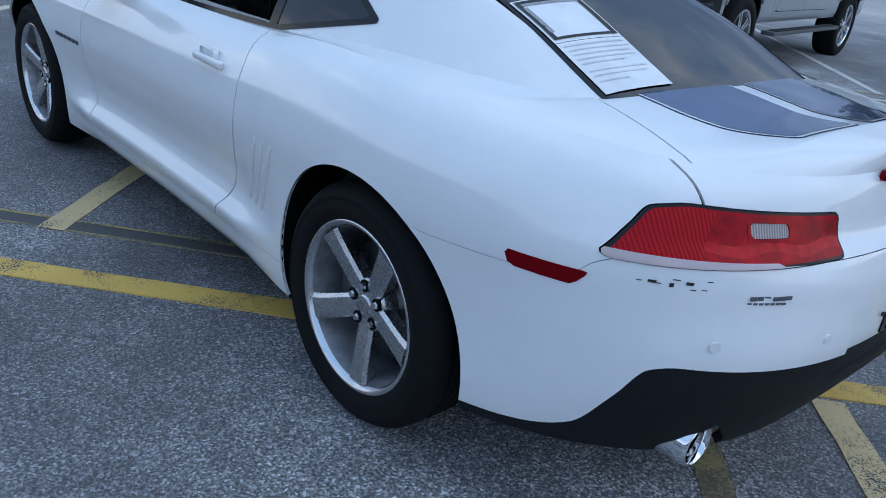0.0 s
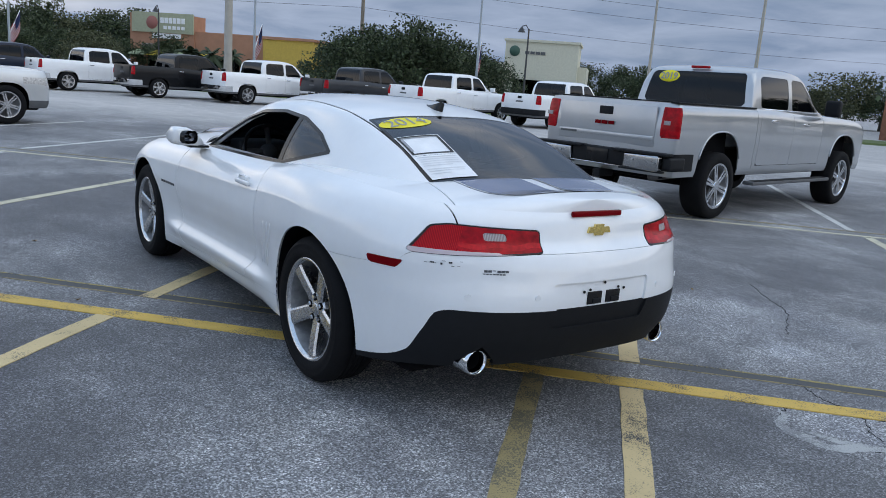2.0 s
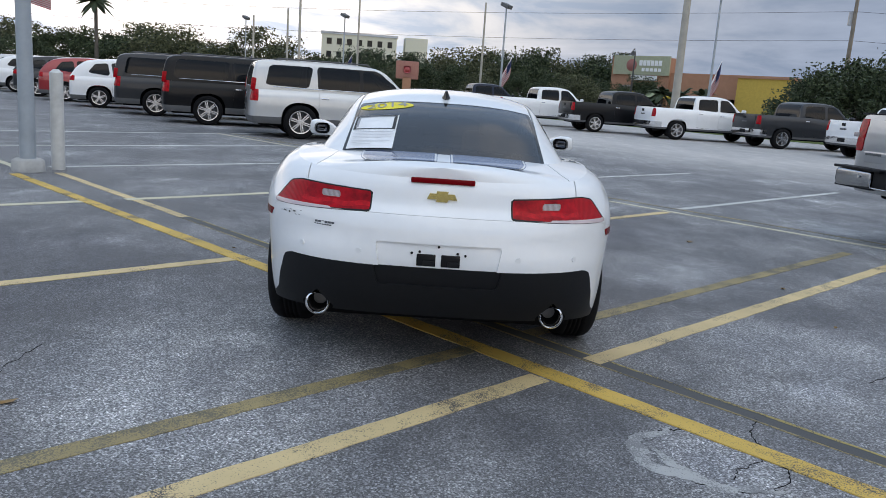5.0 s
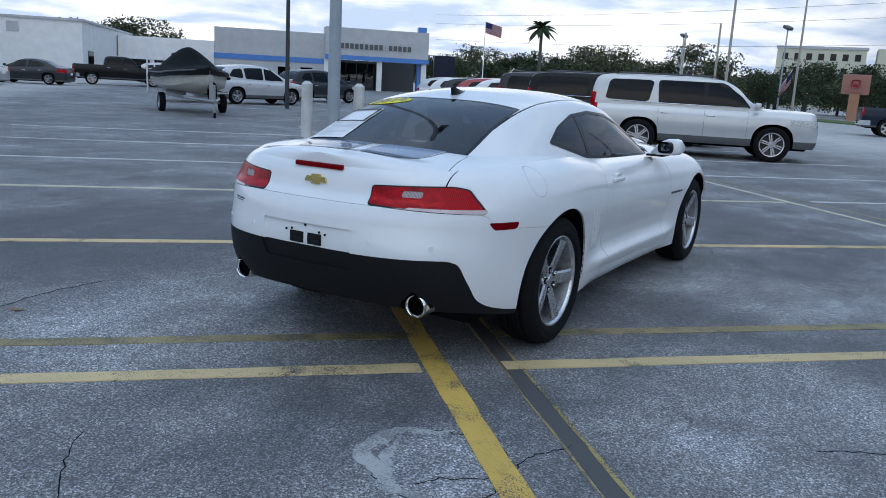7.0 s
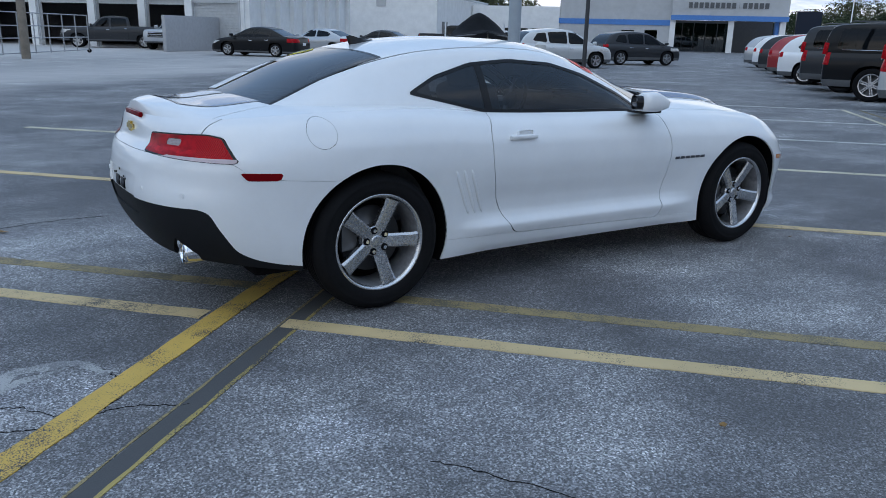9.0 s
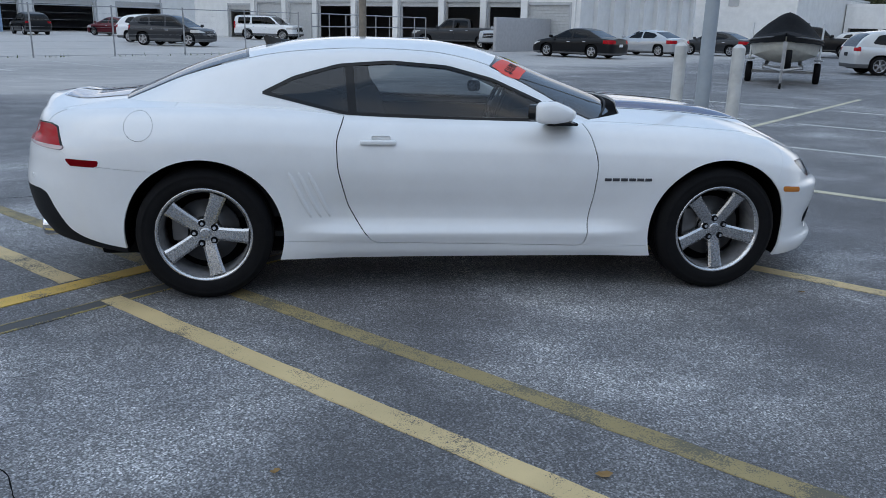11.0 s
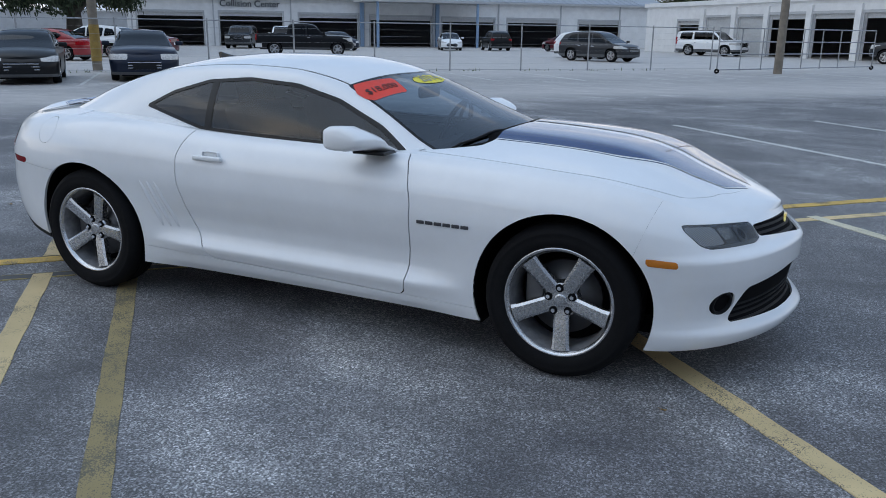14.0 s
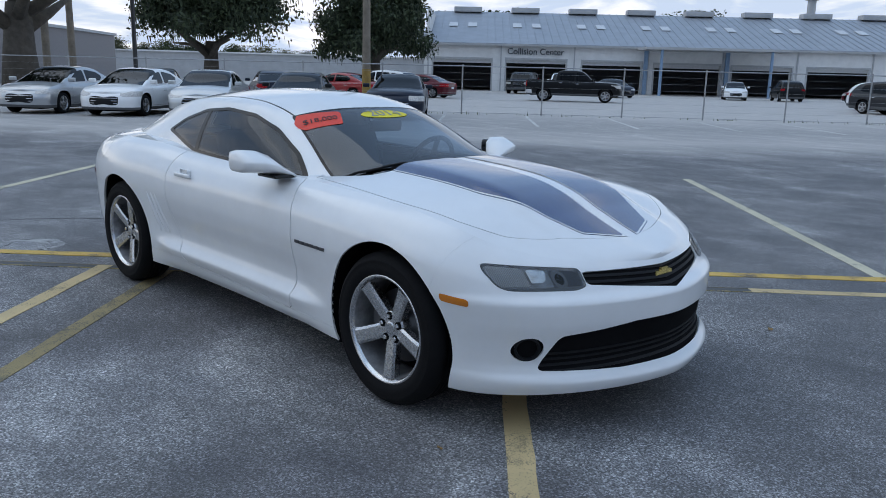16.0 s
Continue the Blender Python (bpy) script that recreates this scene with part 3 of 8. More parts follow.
    part("red_lens", red.offset(0.002).mesh("red_lens", 0.02), RED_LENS, tl, "deep red lens")
    part("ribbed_lens", wedge.offset(0.0022).mesh("ribbed_lens", 0.02), RIBBED_RED, tl, "bright red ribbed corner lens")
    part("lens_divider", strip.offset(0.0022).mesh("lens_divider", 0.02), BRIGHT_RED, tl)
    part("window_frame", frm.offset(0.003).mesh("window_frame", 0.02), RED_LENS, tl)
    part("reversing_lens", rev.offset(0.001).mesh("reversing_lens", 0.02), RIBBED_CLEAR, tl, "grey ribbed reversing window")
    part("lens_rim", bez.offset(0.002).mesh("lens_rim", 0.02), GLOSS_BLACK, tl)
    part("lens_lip", lip_.offset(0.005).mesh("lens_lip", 0.02), plain("pink_clear_lens", (0.60, 0.47, 0.48), 0.12, coat=0.6), tl, "pale clear lower lip")
    # headlamp: dark bowl, projector, clear cover
    hl = part("headlamp", head.offset(-0.009).mesh("headlamp"), plain("smoky_lamp_bowl", (0.30, 0.305, 0.31), 0.25, metal=0.7, vary=0.5, scale=14), car, "headlamp with smoked clear cover")
    part("lamp_cover", head.offset(0.002).mesh("lamp_cover", 0.036), glass("lamp_cover_glass", (0.80, 0.81, 0.81), 1.38), hl)
    disc = lambda r_: (lambda x, y, z: r_ - np.hypot((np.abs(y) - 0.545) * 1.25, z - 0.672))
    ring_, _ = head.cut(disc(0.036))
    part("projector", ring_.offset(-0.006).mesh("projector"), plain("grey_projector_ring", (0.20, 0.20, 0.21), 0.3, metal=0.5), hl, "grey projector ring")
    eye_, _ = head.cut(disc(0.022))
    part("projector_lens", eye_.offset(-0.004).mesh("projector_lens"), GLOSS_BLACK, hl)
    sig_, _ = head.cut(lambda x, y, z: np.minimum(np.minimum(np.abs(y) - 0.665, poly_dist(np.abs(y), z, HEADLAMP) - 0.006), z - 0.648))
    part("signal_reflector", sig_.offset(-0.006).mesh("signal_reflector"), RIBBED_GREY, hl, "pale frosted corner reflector")
    fan_, _ = head.cut(lambda x, y, z: np.minimum(np.minimum(np.abs(y) - 0.585 - 0.5 * (0.70 - z), 0.655 - np.abs(y)), np.minimum(z - 0.662, poly_dist(np.abs(y), z, HEADLAMP) - 0.01)))
    if len(fan_.v):
        part("fan_reflector", fan_.offset(-0.006).mesh("fan_reflector"), plain("silver_reflector", (0.80, 0.81, 0.81), 0.16, metal=0.8, vary=0.35, scale=40), hl)
    box_, _ = head.cut(lambda x, y, z: np.minimum(0.575 - np.abs(y), poly_dist(np.abs(y), z, HEADLAMP) - 0.008))
    part("projector_box", box_.offset(-0.0065).mesh("projector_box"), plain("dark_projector_box", (0.07, 0.073, 0.078), 0.3), hl, "dark inner projector housing")
    low_, _ = head.cut(lambda x, y, z: 0.644 - z)
    part("lamp_apron", low_.offset(-0.005).mesh("lamp_apron"), GREY_LAMP, hl)
    # grille halves and fog lamp
    for g, nm, zs in ((grl, "upper_grille", (0.615, 0.638, 0.66, 0.68)), (grl2, "lower_grille", (0.308, 0.331, 0.354, 0.377))):
        base = part(nm, g.offset(-0.03).mesh(nm), BLACK_PLASTIC, car, "black slatted grille")
        for zc in zs:
            slat, _ = g.cut(lambda x, y, z: 0.005 - np.abs(z - zc - 0.02 * (np.abs(y) / 0.45 if nm == "upper_grille" else -np.abs(y))))
            if len(slat.v):
                part("grille_slat", slat.offset(-0.008).mesh("grille_slat", 0.02), BLACK_PLASTIC, base)
    part("fog_lamp", fog.offset(-0.02).mesh("fog_lamp", 0.0), GLOSS_BLACK, car, "round black fog lamp recess")
    bm = lathe_bm([(0.054, -0.012), (0.055, 0.0), (0.050, 0.003), (0.044, 0.0), (0.040, -0.02)], 28)
    ring_at = fog.v.mean(axis=0)
    nn = Vector(fog.n.mean(axis=0))
    bmesh.ops.transform(bm, verts=bm.verts, matrix=Matrix.Translation(ring_at) @ Vector((0, 1, 0)).rotation_difference(nn).to_matrix().to_4x4())
    part("fog_ring", smooth(bm), BLACK_PLASTIC, car)

# bonnet, cowl and boot
edge = P_flank[:, -1, :]
top = Skin.grid(deck(edge))
if top.n[len(top.n) // 3][2] < 0:
    top.n = -top.n
    top.f = [tuple(reversed(q)) for q in top.f]
for i in range(len(top.n)):
    if np.linalg.norm(top.n[i]) < 0.5:
        top.n[i] = (0, 0, 1)
HOOD_EDGE = curve_of((0.5, 0.70), (0.9, 0.73), (1.35, 0.758), (1.67, 0.72), (1.85, 0.61), (1.99, 0.36), (2.05, 0.20), (2.09, 0.0))
BOOT_EDGE = curve_of((-2.5, 0.66), (-2.27, 0.645), (-2.15, 0.605), (-2.02, 0.568), (-1.86, 0.537), (-1.6, 0.50))
for sgn in (1, -1):
    sk = top if sgn > 0 else top.mirrored()
    front, sk = sk.cut(lambda x, y, z: x - 0.62 - 0.12 * (1 - (y / 0.75) ** 2))
    rear, mid = sk.cut(lambda x, y, z: -1.55 - x)
    hood, wing = front.cut(lambda x, y, z: HOOD_EDGE(x) - np.abs(y) - np.where(x > 2.088, 1, 0), GAP)
    boot, hip = rear.cut(lambda x, y, z: BOOT_EDGE(x) - np.abs(y), GAP)
    cowl, hood = hood.cut(lambda x, y, z: 0.63 + 0.12 * (1 - (y / 0.75) ** 2) + 0.21 * np.clip((0.69 - np.abs(y)) / 0.13, 0, 1) ** 0.7 - x, 0.002)
    # stripe film lies on the bonnet and boot, with a thin outer pin line
    def stripe_fn(x, y, z):
        ay = np.abs(y)
        taper = 0.425 - 0.19 * np.clip((x - 1.5) / 0.52, 0, 1) ** 1.4
        tip = 2.075 - 0.42 * (ay - 0.05)
        return np.minimum(np.minimum(ay - 0.05, taper - ay), tip - x)
    def stripe_boot(x, y, z):
        ay = np.abs(y)
        return np.minimum(np.minimum(ay - 0.045, 0.40 - 0.11 * np.clip((-1.96 - x) / 0.26, 0, 1) ** 1.8 - ay), x + 2.225 - 0.06 * (ay - 0.05))
    part("bonnet", hood.mesh("bonnet", 0.012), WHITE, car)
    part("wing_top", wing.mesh("wing_top", 0.012), WHITE, car)
    part("cowl", cowl.offset(-0.02).mesh("cowl"), BLACK_PLASTIC, car, "black plastic cowl")
    part("boot_lid", boot.mesh("boot_lid", 0.012), WHITE, car)
    part("hip_top", hip.mesh("hip_top", 0.012), WHITE, car)
    ledge, _ = mid.cut(lambda x, y, z: np.maximum(np.abs(y) - 0.66, -1.25 - x))
    part("sill_ledge", ledge.offset(-0.002).mesh("sill_ledge"), WHITE, car)
    under, _ = (top if sgn > 0 else top.mirrored()).cut(lambda x, y, z: np.maximum(x - 0.72, -1.5 - x))
    for piece in under.cut(lambda x, y, z: x):
        part("inner_deck", piece.offset(-0.014).mesh("inner_deck"), SEAM, car)
    for src, fn, nm in ((hood, stripe_fn, "bonnet_stripe"), (boot, stripe_boot, "boot_stripe")):
        film, _ = src.cut(fn)
        part(nm, film.offset(0.0030).mesh(nm), STRIPE, car, "dark slate-blue stripe film")
        edge_film, _ = src.cut(lambda x, y, z: fn(x, y, z) + 0.013)
        part("pin_line", edge_film.offset(0.0010).mesh("pin_line"), STRIPE, car)
        gap_film, _ = src.cut(lambda x, y, z: fn(x, y, z) + 0.009)
        part("stripe_gap", gap_film.offset(0.0020).mesh("stripe_gap"), WHITE, car)

# ---- cabin ----
ROOF_C = curve_of((-1.86, 1.008), (-1.72, 1.078), (-1.4, 1.225), (-1.16, 1.295), (-0.9, 1.338), (-0.58, 1.358), (-0.19, 1.35), (0.05, 1.318), (0.25, 1.255), (0.5, 1.14), (0.95, 0.925))
RAIL_Z = curve_of((-1.86, 0.995), (-1.72, 1.058), (-1.5, 1.15), (-1.2, 1.235), (-0.95, 1.272), (-0.6, 1.288), (-0.25, 1.275), (0.0, 1.23), (0.2, 1.15), (0.4, 1.055), (0.62, 0.938), (0.95, 0.85))
RAIL_Y = curve_of((-1.86, 0.50), (-1.5, 0.51), (-1.0, 0.535), (-0.5, 0.56), (0.0, 0.575), (0.4, 0.63), (0.7, 0.69), (0.95, 0.70))
BELT_Y = curve_of((-1.9, 0.66), (-1.5, 0.70), (-1.1, 0.705), (-0.7, 0.735), (-0.2, 0.75), (0.3, 0.75), (0.7, 0.735), (0.95, 0.72))


def cabin(n_side=26, n_top=40):
    xs = np.linspace(0.86, -1.84, 150)
    pts = np.zeros((len(xs), n_side + n_top, 3))
    for i, x in enumerate(xs):
        bz = float(SHOULDER(x)) - 0.04
        rz, ry, by, cz = float(RAIL_Z(x)), float(RAIL_Y(x)), float(BELT_Y(x)), float(ROOF_C(x))
        bz = min(bz, rz - 0.01)
        t = np.linspace(0, 1, n_side)
        y1 = by + (ry - by) * t + 0.022 * np.sin(math.pi * t)
        z1 = bz + (rz - bz) * t
        u = np.linspace(0, 1, n_top + 1)[1:]
        y2 = ry * (1 - u)
        z2 = rz + (cz - rz) * (1 - (1 - u) ** 2.6)
        bow = 0.20 * np.clip((x - 0.0) / 0.7, 0, 1) ** 1.5 - 0.10 * np.clip((-1.2 - x) / 0.6, 0, 1)
        y, z = np.concatenate([y1, y2]), np.concatenate([z1, z2])
        pts[i] = np.stack([x + bow * (1 - (y / 0.75) ** 2).clip(0, 1) - bow * 0.2, y, z], -1)
    # round the rail: relax the section a little
    for _ in range(5):
        pts[:, 1:-1, 1:] = 0.5 * pts[:, 1:-1, 1:] + 0.25 * (pts[:, :-2, 1:] + pts[:, 2:, 1:])
    return pts


P_cabin = cabin()
cab = Skin.grid(P_cabin)
mid_i = 75 * P_cabin.shape[1] + 5
if cab.n[mid_i][1] < 0:
    cab.n = -cab.n
    cab.f = [tuple(reversed(q)) for q in cab.f]
DAYLIGHT = round_poly([(-1.135, 1.066), (-0.978, 1.03), (-0.678, 0.961), (-0.014, 0.939), (0.333, 0.936), (0.60, 0.915), (0.405, 1.04), (0.133, 1.157), (-0.123, 1.222), (-0.434, 1.243), (-0.71, 1.222), (-0.953, 1.155)], 0.03)


def rail_side(x, y, z):
    return z - RAIL_Z(x)


def day_fn(x, y, z):
    return np.where(np.abs(y) > 0.5, poly_dist(x, z, DAYLIGHT), -1.0)


SCREEN_TOP = lambda y: 0.24 - 0.13 * (y / 0.55) ** 2


def screen_fn(x, y, z):
    edge_y = 0.512 + 0.138 * np.clip((x - 0.1) / 0.6, 0, 1)
    return np.minimum(np.minimum(x - SCREEN_TOP(y), edge_y - np.abs(y)), 1.1)


def back_fn(x, y, z):
    edge_y = 0.485 + 0.035 * np.clip((-1.1 - x) / 0.7, 0, 1)
    return np.minimum(np.minimum(-1.195 - 0.03 * (1 - (y / 0.45) ** 2) - x, edge_y - np.abs(y)), x + 2.1)


for sgn in (1, -1):
    sk = cab if sgn > 0 else cab.mirrored()
    day, sk = sk.cut(day_fn)
    ws, sk = sk.cut(screen_fn)
    bk, sk = sk.cut(back_fn)
    roof, pillar = sk.cut(lambda x, y, z: 0.497 - np.abs(y))
    ditch, pillar = pillar.cut(lambda x, y, z: np.where(z > 1.05, 0.508 - np.abs(y), -1.0))
    part("roof_moulding", ditch.offset(-0.004).mesh("roof_moulding"), GLOSS_BLACK, car, "thin black roof moulding")
    part("roof_panel", roof.mesh("roof_panel", 0.03), WHITE, car)
    part("cant_rail", pillar.mesh("cant_rail", 0.03), WHITE, car)
    # black frame round the side glass
    pane, frame_ = day.cut(lambda x, y, z: day_fn(x, y, z) - 0.017)
    part("window_frame", frame_.offset(0.003).mesh("window_frame", 0.015), GLOSS_BLACK, car, "gloss black window surround")
    quarter, rest = pane.cut(lambda x, y, z: -0.665 + (z - 0.96) * -0.06 - x)
    pil, front_pane = rest.cut(lambda x, y, z: -0.62 + (z - 0.96) * -0.06 - x)
    part("quarter_window", quarter.mesh("quarter_window", 0.004), TINT, car, "dark tinted quarter glass")
    part("door_pillar", pil.offset(0.002).mesh("door_pillar", 0.02), GLOSS_BLACK, car)
    if sgn < 0:
        part("door_window", front_pane.mesh("door_window"), DOOR_GLASS, car, "dark tinted door glass, raised")
    for src, fn, nm, mt, mrg in ((ws, screen_fn, "windscreen", SCREEN, 0.014), (bk, back_fn, "rear_window", TINT, 0.016)):
        g, band = src.cut(lambda x, y, z: fn(x, y, z) - mrg)
        part(nm, g.mesh(nm), mt, car)
        part(nm + "_band", band.offset(0.001).mesh(nm + "_band", 0.01), GLOSS_BLACK, car)


# ---- wheels, trim and cabin of the coupe ----
def alloy_wheel(parent, at, out, r=0.352, rim_r=0.246, width=0.235, spokes=5, turn=0.0, style="star"):
    """A wheel whose outer face looks along +y (out = 1) or -y (out = -1)."""
    w = part("wheel", bmesh.new(), None, parent)
    w.matrix_basis = Matrix.Translation(at) @ (Matrix.Identity(4) if out > 0 else Matrix.Rotation(math.pi, 4, "Z"))
    h = width / 2
    s = 0.022
    prof = [(rim_r - 0.012, -h + 0.01), (rim_r + 0.01, -h), (r - 0.05, -h - 0.004), (r - 0.02, -h + 0.012), (r - 0.004, -h + 0.035), (r, -h + 0.06)]
    for k in range(1, 5):
        yc = -h + 0.06 + (width - 0.12) * k / 5
        prof += [(r, yc - 0.005), (r - 0.007, yc - 0.004), (r - 0.007, yc + 0.004), (r, yc + 0.005)]
    prof += [(r, h - 0.06), (r - 0.004, h - 0.035), (r - 0.02, h - 0.012), (r - 0.034, h - 0.003), (r - 0.040, h), (r - 0.044, h - 0.003), (r - 0.06, h + 0.004), (rim_r + 0.014, h - 0.004), (rim_r + 0.002, h - 0.014), (rim_r - 0.012, h - 0.02)]
    part("tyre", smooth(lathe_bm(prof, 56), 30), RUBBER, w)
    part("rim_barrel", smooth(lathe_bm([(rim_r - 0.012, -h + 0.012), (rim_r - 0.026, -h + 0.05), (rim_r - 0.026, h - 0.06), (rim_r - 0.015, h - 0.026)], 56), 35), BARREL, w)
    rp = [(rim_r - 0.016, h - 0.028), (rim_r - 0.011, h - 0.018), (rim_r - 0.004, h - 0.010), (rim_r + 0.004, h - 0.011), (rim_r + 0.006, h - 0.016), (rim_r, h - 0.03)]
    part("rim", smooth(lathe_bm(rp, 56), 35), RIM, w)
    part("brake_disc", smooth(lathe_bm([(0.05, -0.03), (0.17, -0.03), (0.17, -0.006), (0.09, -0.004), (0.08, 0.02), (0.05, 0.022)], 36), 30), RIM_DARK, w)
    part("wheel_back", smooth(lathe_bm([(0.01, -0.075), (rim_r - 0.024, -0.07), (rim_r - 0.024, -0.08)], 30)), SEAM, w)
    cal = box_bm(0.085, 0.05, 0.16, (0.135, 0.0, 0.03), 0.018)
    part("brake_caliper", smooth(cal), RIM_DARK, w)
    hub_y = h - 0.055
    for k in range(spokes):
        a = radians(turn) + 2 * math.pi * k / spokes
        bm = bmesh.new()
        # a spoke: broad chamfered bar, wider at the rim, dished towards the hub
        secs = []
        n = 7
        for i in range(n):
            t = i / (n - 1)
            rad = 0.035 + (rim_r - 0.022 - 0.035) * t
            half_w = (0.034 + 0.004 * t + 0.006 * max(0, t - 0.8) * 4) * (5 / spokes) ** 0.8
            y_top = hub_y + 0.006 * math.sin(math.pi * t) + 0.034 * t ** 1.6
            secs.append([(rad, y, z) for y, z in ((y_top - 0.045, -half_w * 0.85), (y_top - 0.008, -half_w), (y_top, -half_w * 0.68), (y_top + 0.001, 0), (y_top, half_w * 0.68), (y_top - 0.008, half_w), (y_top - 0.045, half_w * 0.85))])
        rings = [[bm.verts.new(p) for p in sct] for sct in secs]
        for p, q in zip(rings, rings[1:]):
            for j in range(7):
                bm.faces.new((p[j], q[j], q[(j + 1) % 7], p[(j + 1) % 7]))
        bm.faces.new(rings[-1])
        bmesh.ops.recalc_face_normals(bm, faces=bm.faces)
        sgn_a = a
        bmesh.ops.rotate(bm, verts=bm.verts, cent=(0, 0, 0), matrix=Matrix.Rotation(-sgn_a, 3, "Y"))
        part("spoke", smooth(bm, 25), SPOKE, w)
    part("hub", smooth(lathe_bm([(0.0005, hub_y + 0.003), (0.034, hub_y + 0.002), (0.06, hub_y + 0.001), (0.076, hub_y - 0.004), (0.082, hub_y - 0.014), (0.085, hub_y - 0.05)], 36), 30), SPOKE, w)
    part("centre_cap", smooth(lathe_bm([(0.0005, hub_y + 0.007), (0.022, hub_y + 0.007), (0.029, hub_y + 0.0055), (0.031, hub_y + 0.001)], 28), 40), SPOKE, w)
    for k in range(5):
        a = radians(turn + 36) + 2 * math.pi * k / 5
        at_ = (0.057 * math.cos(a), hub_y, 0.057 * math.sin(a))
        part("nut_pocket", smooth(cyl_bm(0.0185, 0.0185, 0.0045, at_, 18, Matrix.Rotation(-math.pi / 2, 4, "X"))), SEAM, w)
        part("lug_nut", smooth(cyl_bm(0.0128, 0.0098, 0.013, at_, 6, Matrix.Rotation(-math.pi / 2, 4, "X"))), CHROME, w)
    return w


for ax, sy, turn in ((AXLE_F, -1, -13), (AXLE_R, -1, -3), (AXLE_F, 1, 20), (AXLE_R, 1, 47)):
    alloy_wheel(car, (ax, sy * 0.79, 0.352), sy, turn=turn if sy > 0 else 180 - turn)
    # wheel well: a dark drum that closes the arch
    bm = bmesh.new()
    n = 40
    rings = []
    for k in range(n + 1):
        a = radians(-21) + radians(212 if ax < 0 else 224) * k / n
        x, z = ax + ARCH_R * math.cos(a), HUB_Z + ARCH_R * math.sin(a)
        q = (z - float(BOTTOM(x))) / (float(SHOULDER(x)) - float(BOTTOM(x)))
        yo = float(HALF_W(x) * side_w(x, np.clip(q, 0, 1))) - 0.004
        if ax > 0 and x > 1.5:
            u = min(0.999, (x - 1.5) / (float(FRONT_X(z)) - 1.5))
            yo *= (1 - u ** 3) ** (1 / 1.6)
        if ax < 0 and x < -1.6:
            u = min(0.999, (x + 1.6) / (float(REAR_X(z)) + 1.6))
            yo *= (1 - u ** 3.1) ** (1 / float(TAIL_SQUARE(z)))
        rings.append([bm.verts.new((x, sy * yo, z)), bm.verts.new((x, sy * (yo - 0.02), z + 0.012 * math.sin(a))), bm.verts.new((x, sy * 0.52, z + 0.012 * math.sin(a)))])
    for p, q in zip(rings, rings[1:]):
        bm.faces.new((p[0], p[1], q[1], q[0]))
        bm.faces.new((p[1], p[2], q[2], q[1]))
    bm.faces.new([r_[2] for r_ in rings])
    part("wheel_well", smooth(bm, 30), SEAM, car)

# floor pan
part("floor_pan", smooth(box_bm(3.9, 1.36, 0.10, (-0.05, 0, 0.245), 0.03)), SEAM, car)
part("rear_underside", smooth(box_bm(0.50, 1.2, 0.10, (-1.95, 0, 0.38), 0.04)), SEAM, car)
# rear centre face: emblem, brake light, plate recess, sensors, exhausts
part("high_brake_lamp", smooth(box_bm(0.02, 0.29, 0.024, (-2.362, 0, 0.952), 0.006)), DARK_RED, car, "dark red centre brake lamp")


def bow_emblem(at, face, s=1.0):
    """A plain gold cross-shaped emblem with slanted ends."""
    bm = bmesh.new()
    pts = [(-0.085, -0.016), (-0.03, -0.016), (-0.034, -0.030), (0.030, -0.030), (0.034, -0.016), (0.085, -0.016), (0.070, 0.016), (0.03, 0.016), (0.034, 0.030), (-0.030, 0.030), (-0.034, 0.016), (-0.070, 0.016)]
    v = [bm.verts.new((0.012, y * s, z * s)) for y, z in pts]
    bm.faces.new(v)
    r_ = bmesh.ops.extrude_face_region(bm, geom=bm.faces[:])
    bmesh.ops.translate(bm, verts=[g for g in r_["geom"] if isinstance(g, bmesh.types.BMVert)], vec=(-0.012, 0, 0))
    bmesh.ops.recalc_face_normals(bm, faces=bm.faces)
    bmesh.ops.transform(bm, verts=bm.verts, matrix=Matrix.Translation(at) @ Matrix.Rotation(0 if face > 0 else math.pi, 4, "Z"))
    emblem = part("emblem", bm, GOLD, car, "plain gold cross-shaped emblem")
    return emblem


bow_emblem((-2.378, 0, 0.885), -1, 0.8)
bow_emblem((2.250, 0, 0.645), 1, 0.8)
# plate recess with the empty bracket
for yy in (0.055, -0.055):
    part("bracket_hole", smooth(box_bm(0.006, 0.085, 0.055, (-2.455, yy, 0.605), 0.004)), GLOSS_BLACK, car, "black square bracket hole")
    part("bracket_tab", smooth(box_bm(0.006, 0.05, 0.022, (-2.459, yy - 0.012, 0.592), 0.004)), BLACK_PLASTIC, car)
for yy, zz in ((0.12, 0.635), (0.085, 0.642), (-0.085, 0.642), (-0.12, 0.635), (0.0, 0.668)):
    part("screw_hole", smooth(cyl_bm(0.006, 0.006, 0.004, (-2.454, yy, zz), 10, Matrix.Rotation(-math.pi / 2, 4, "Y"))), GLOSS_BLACK, car)
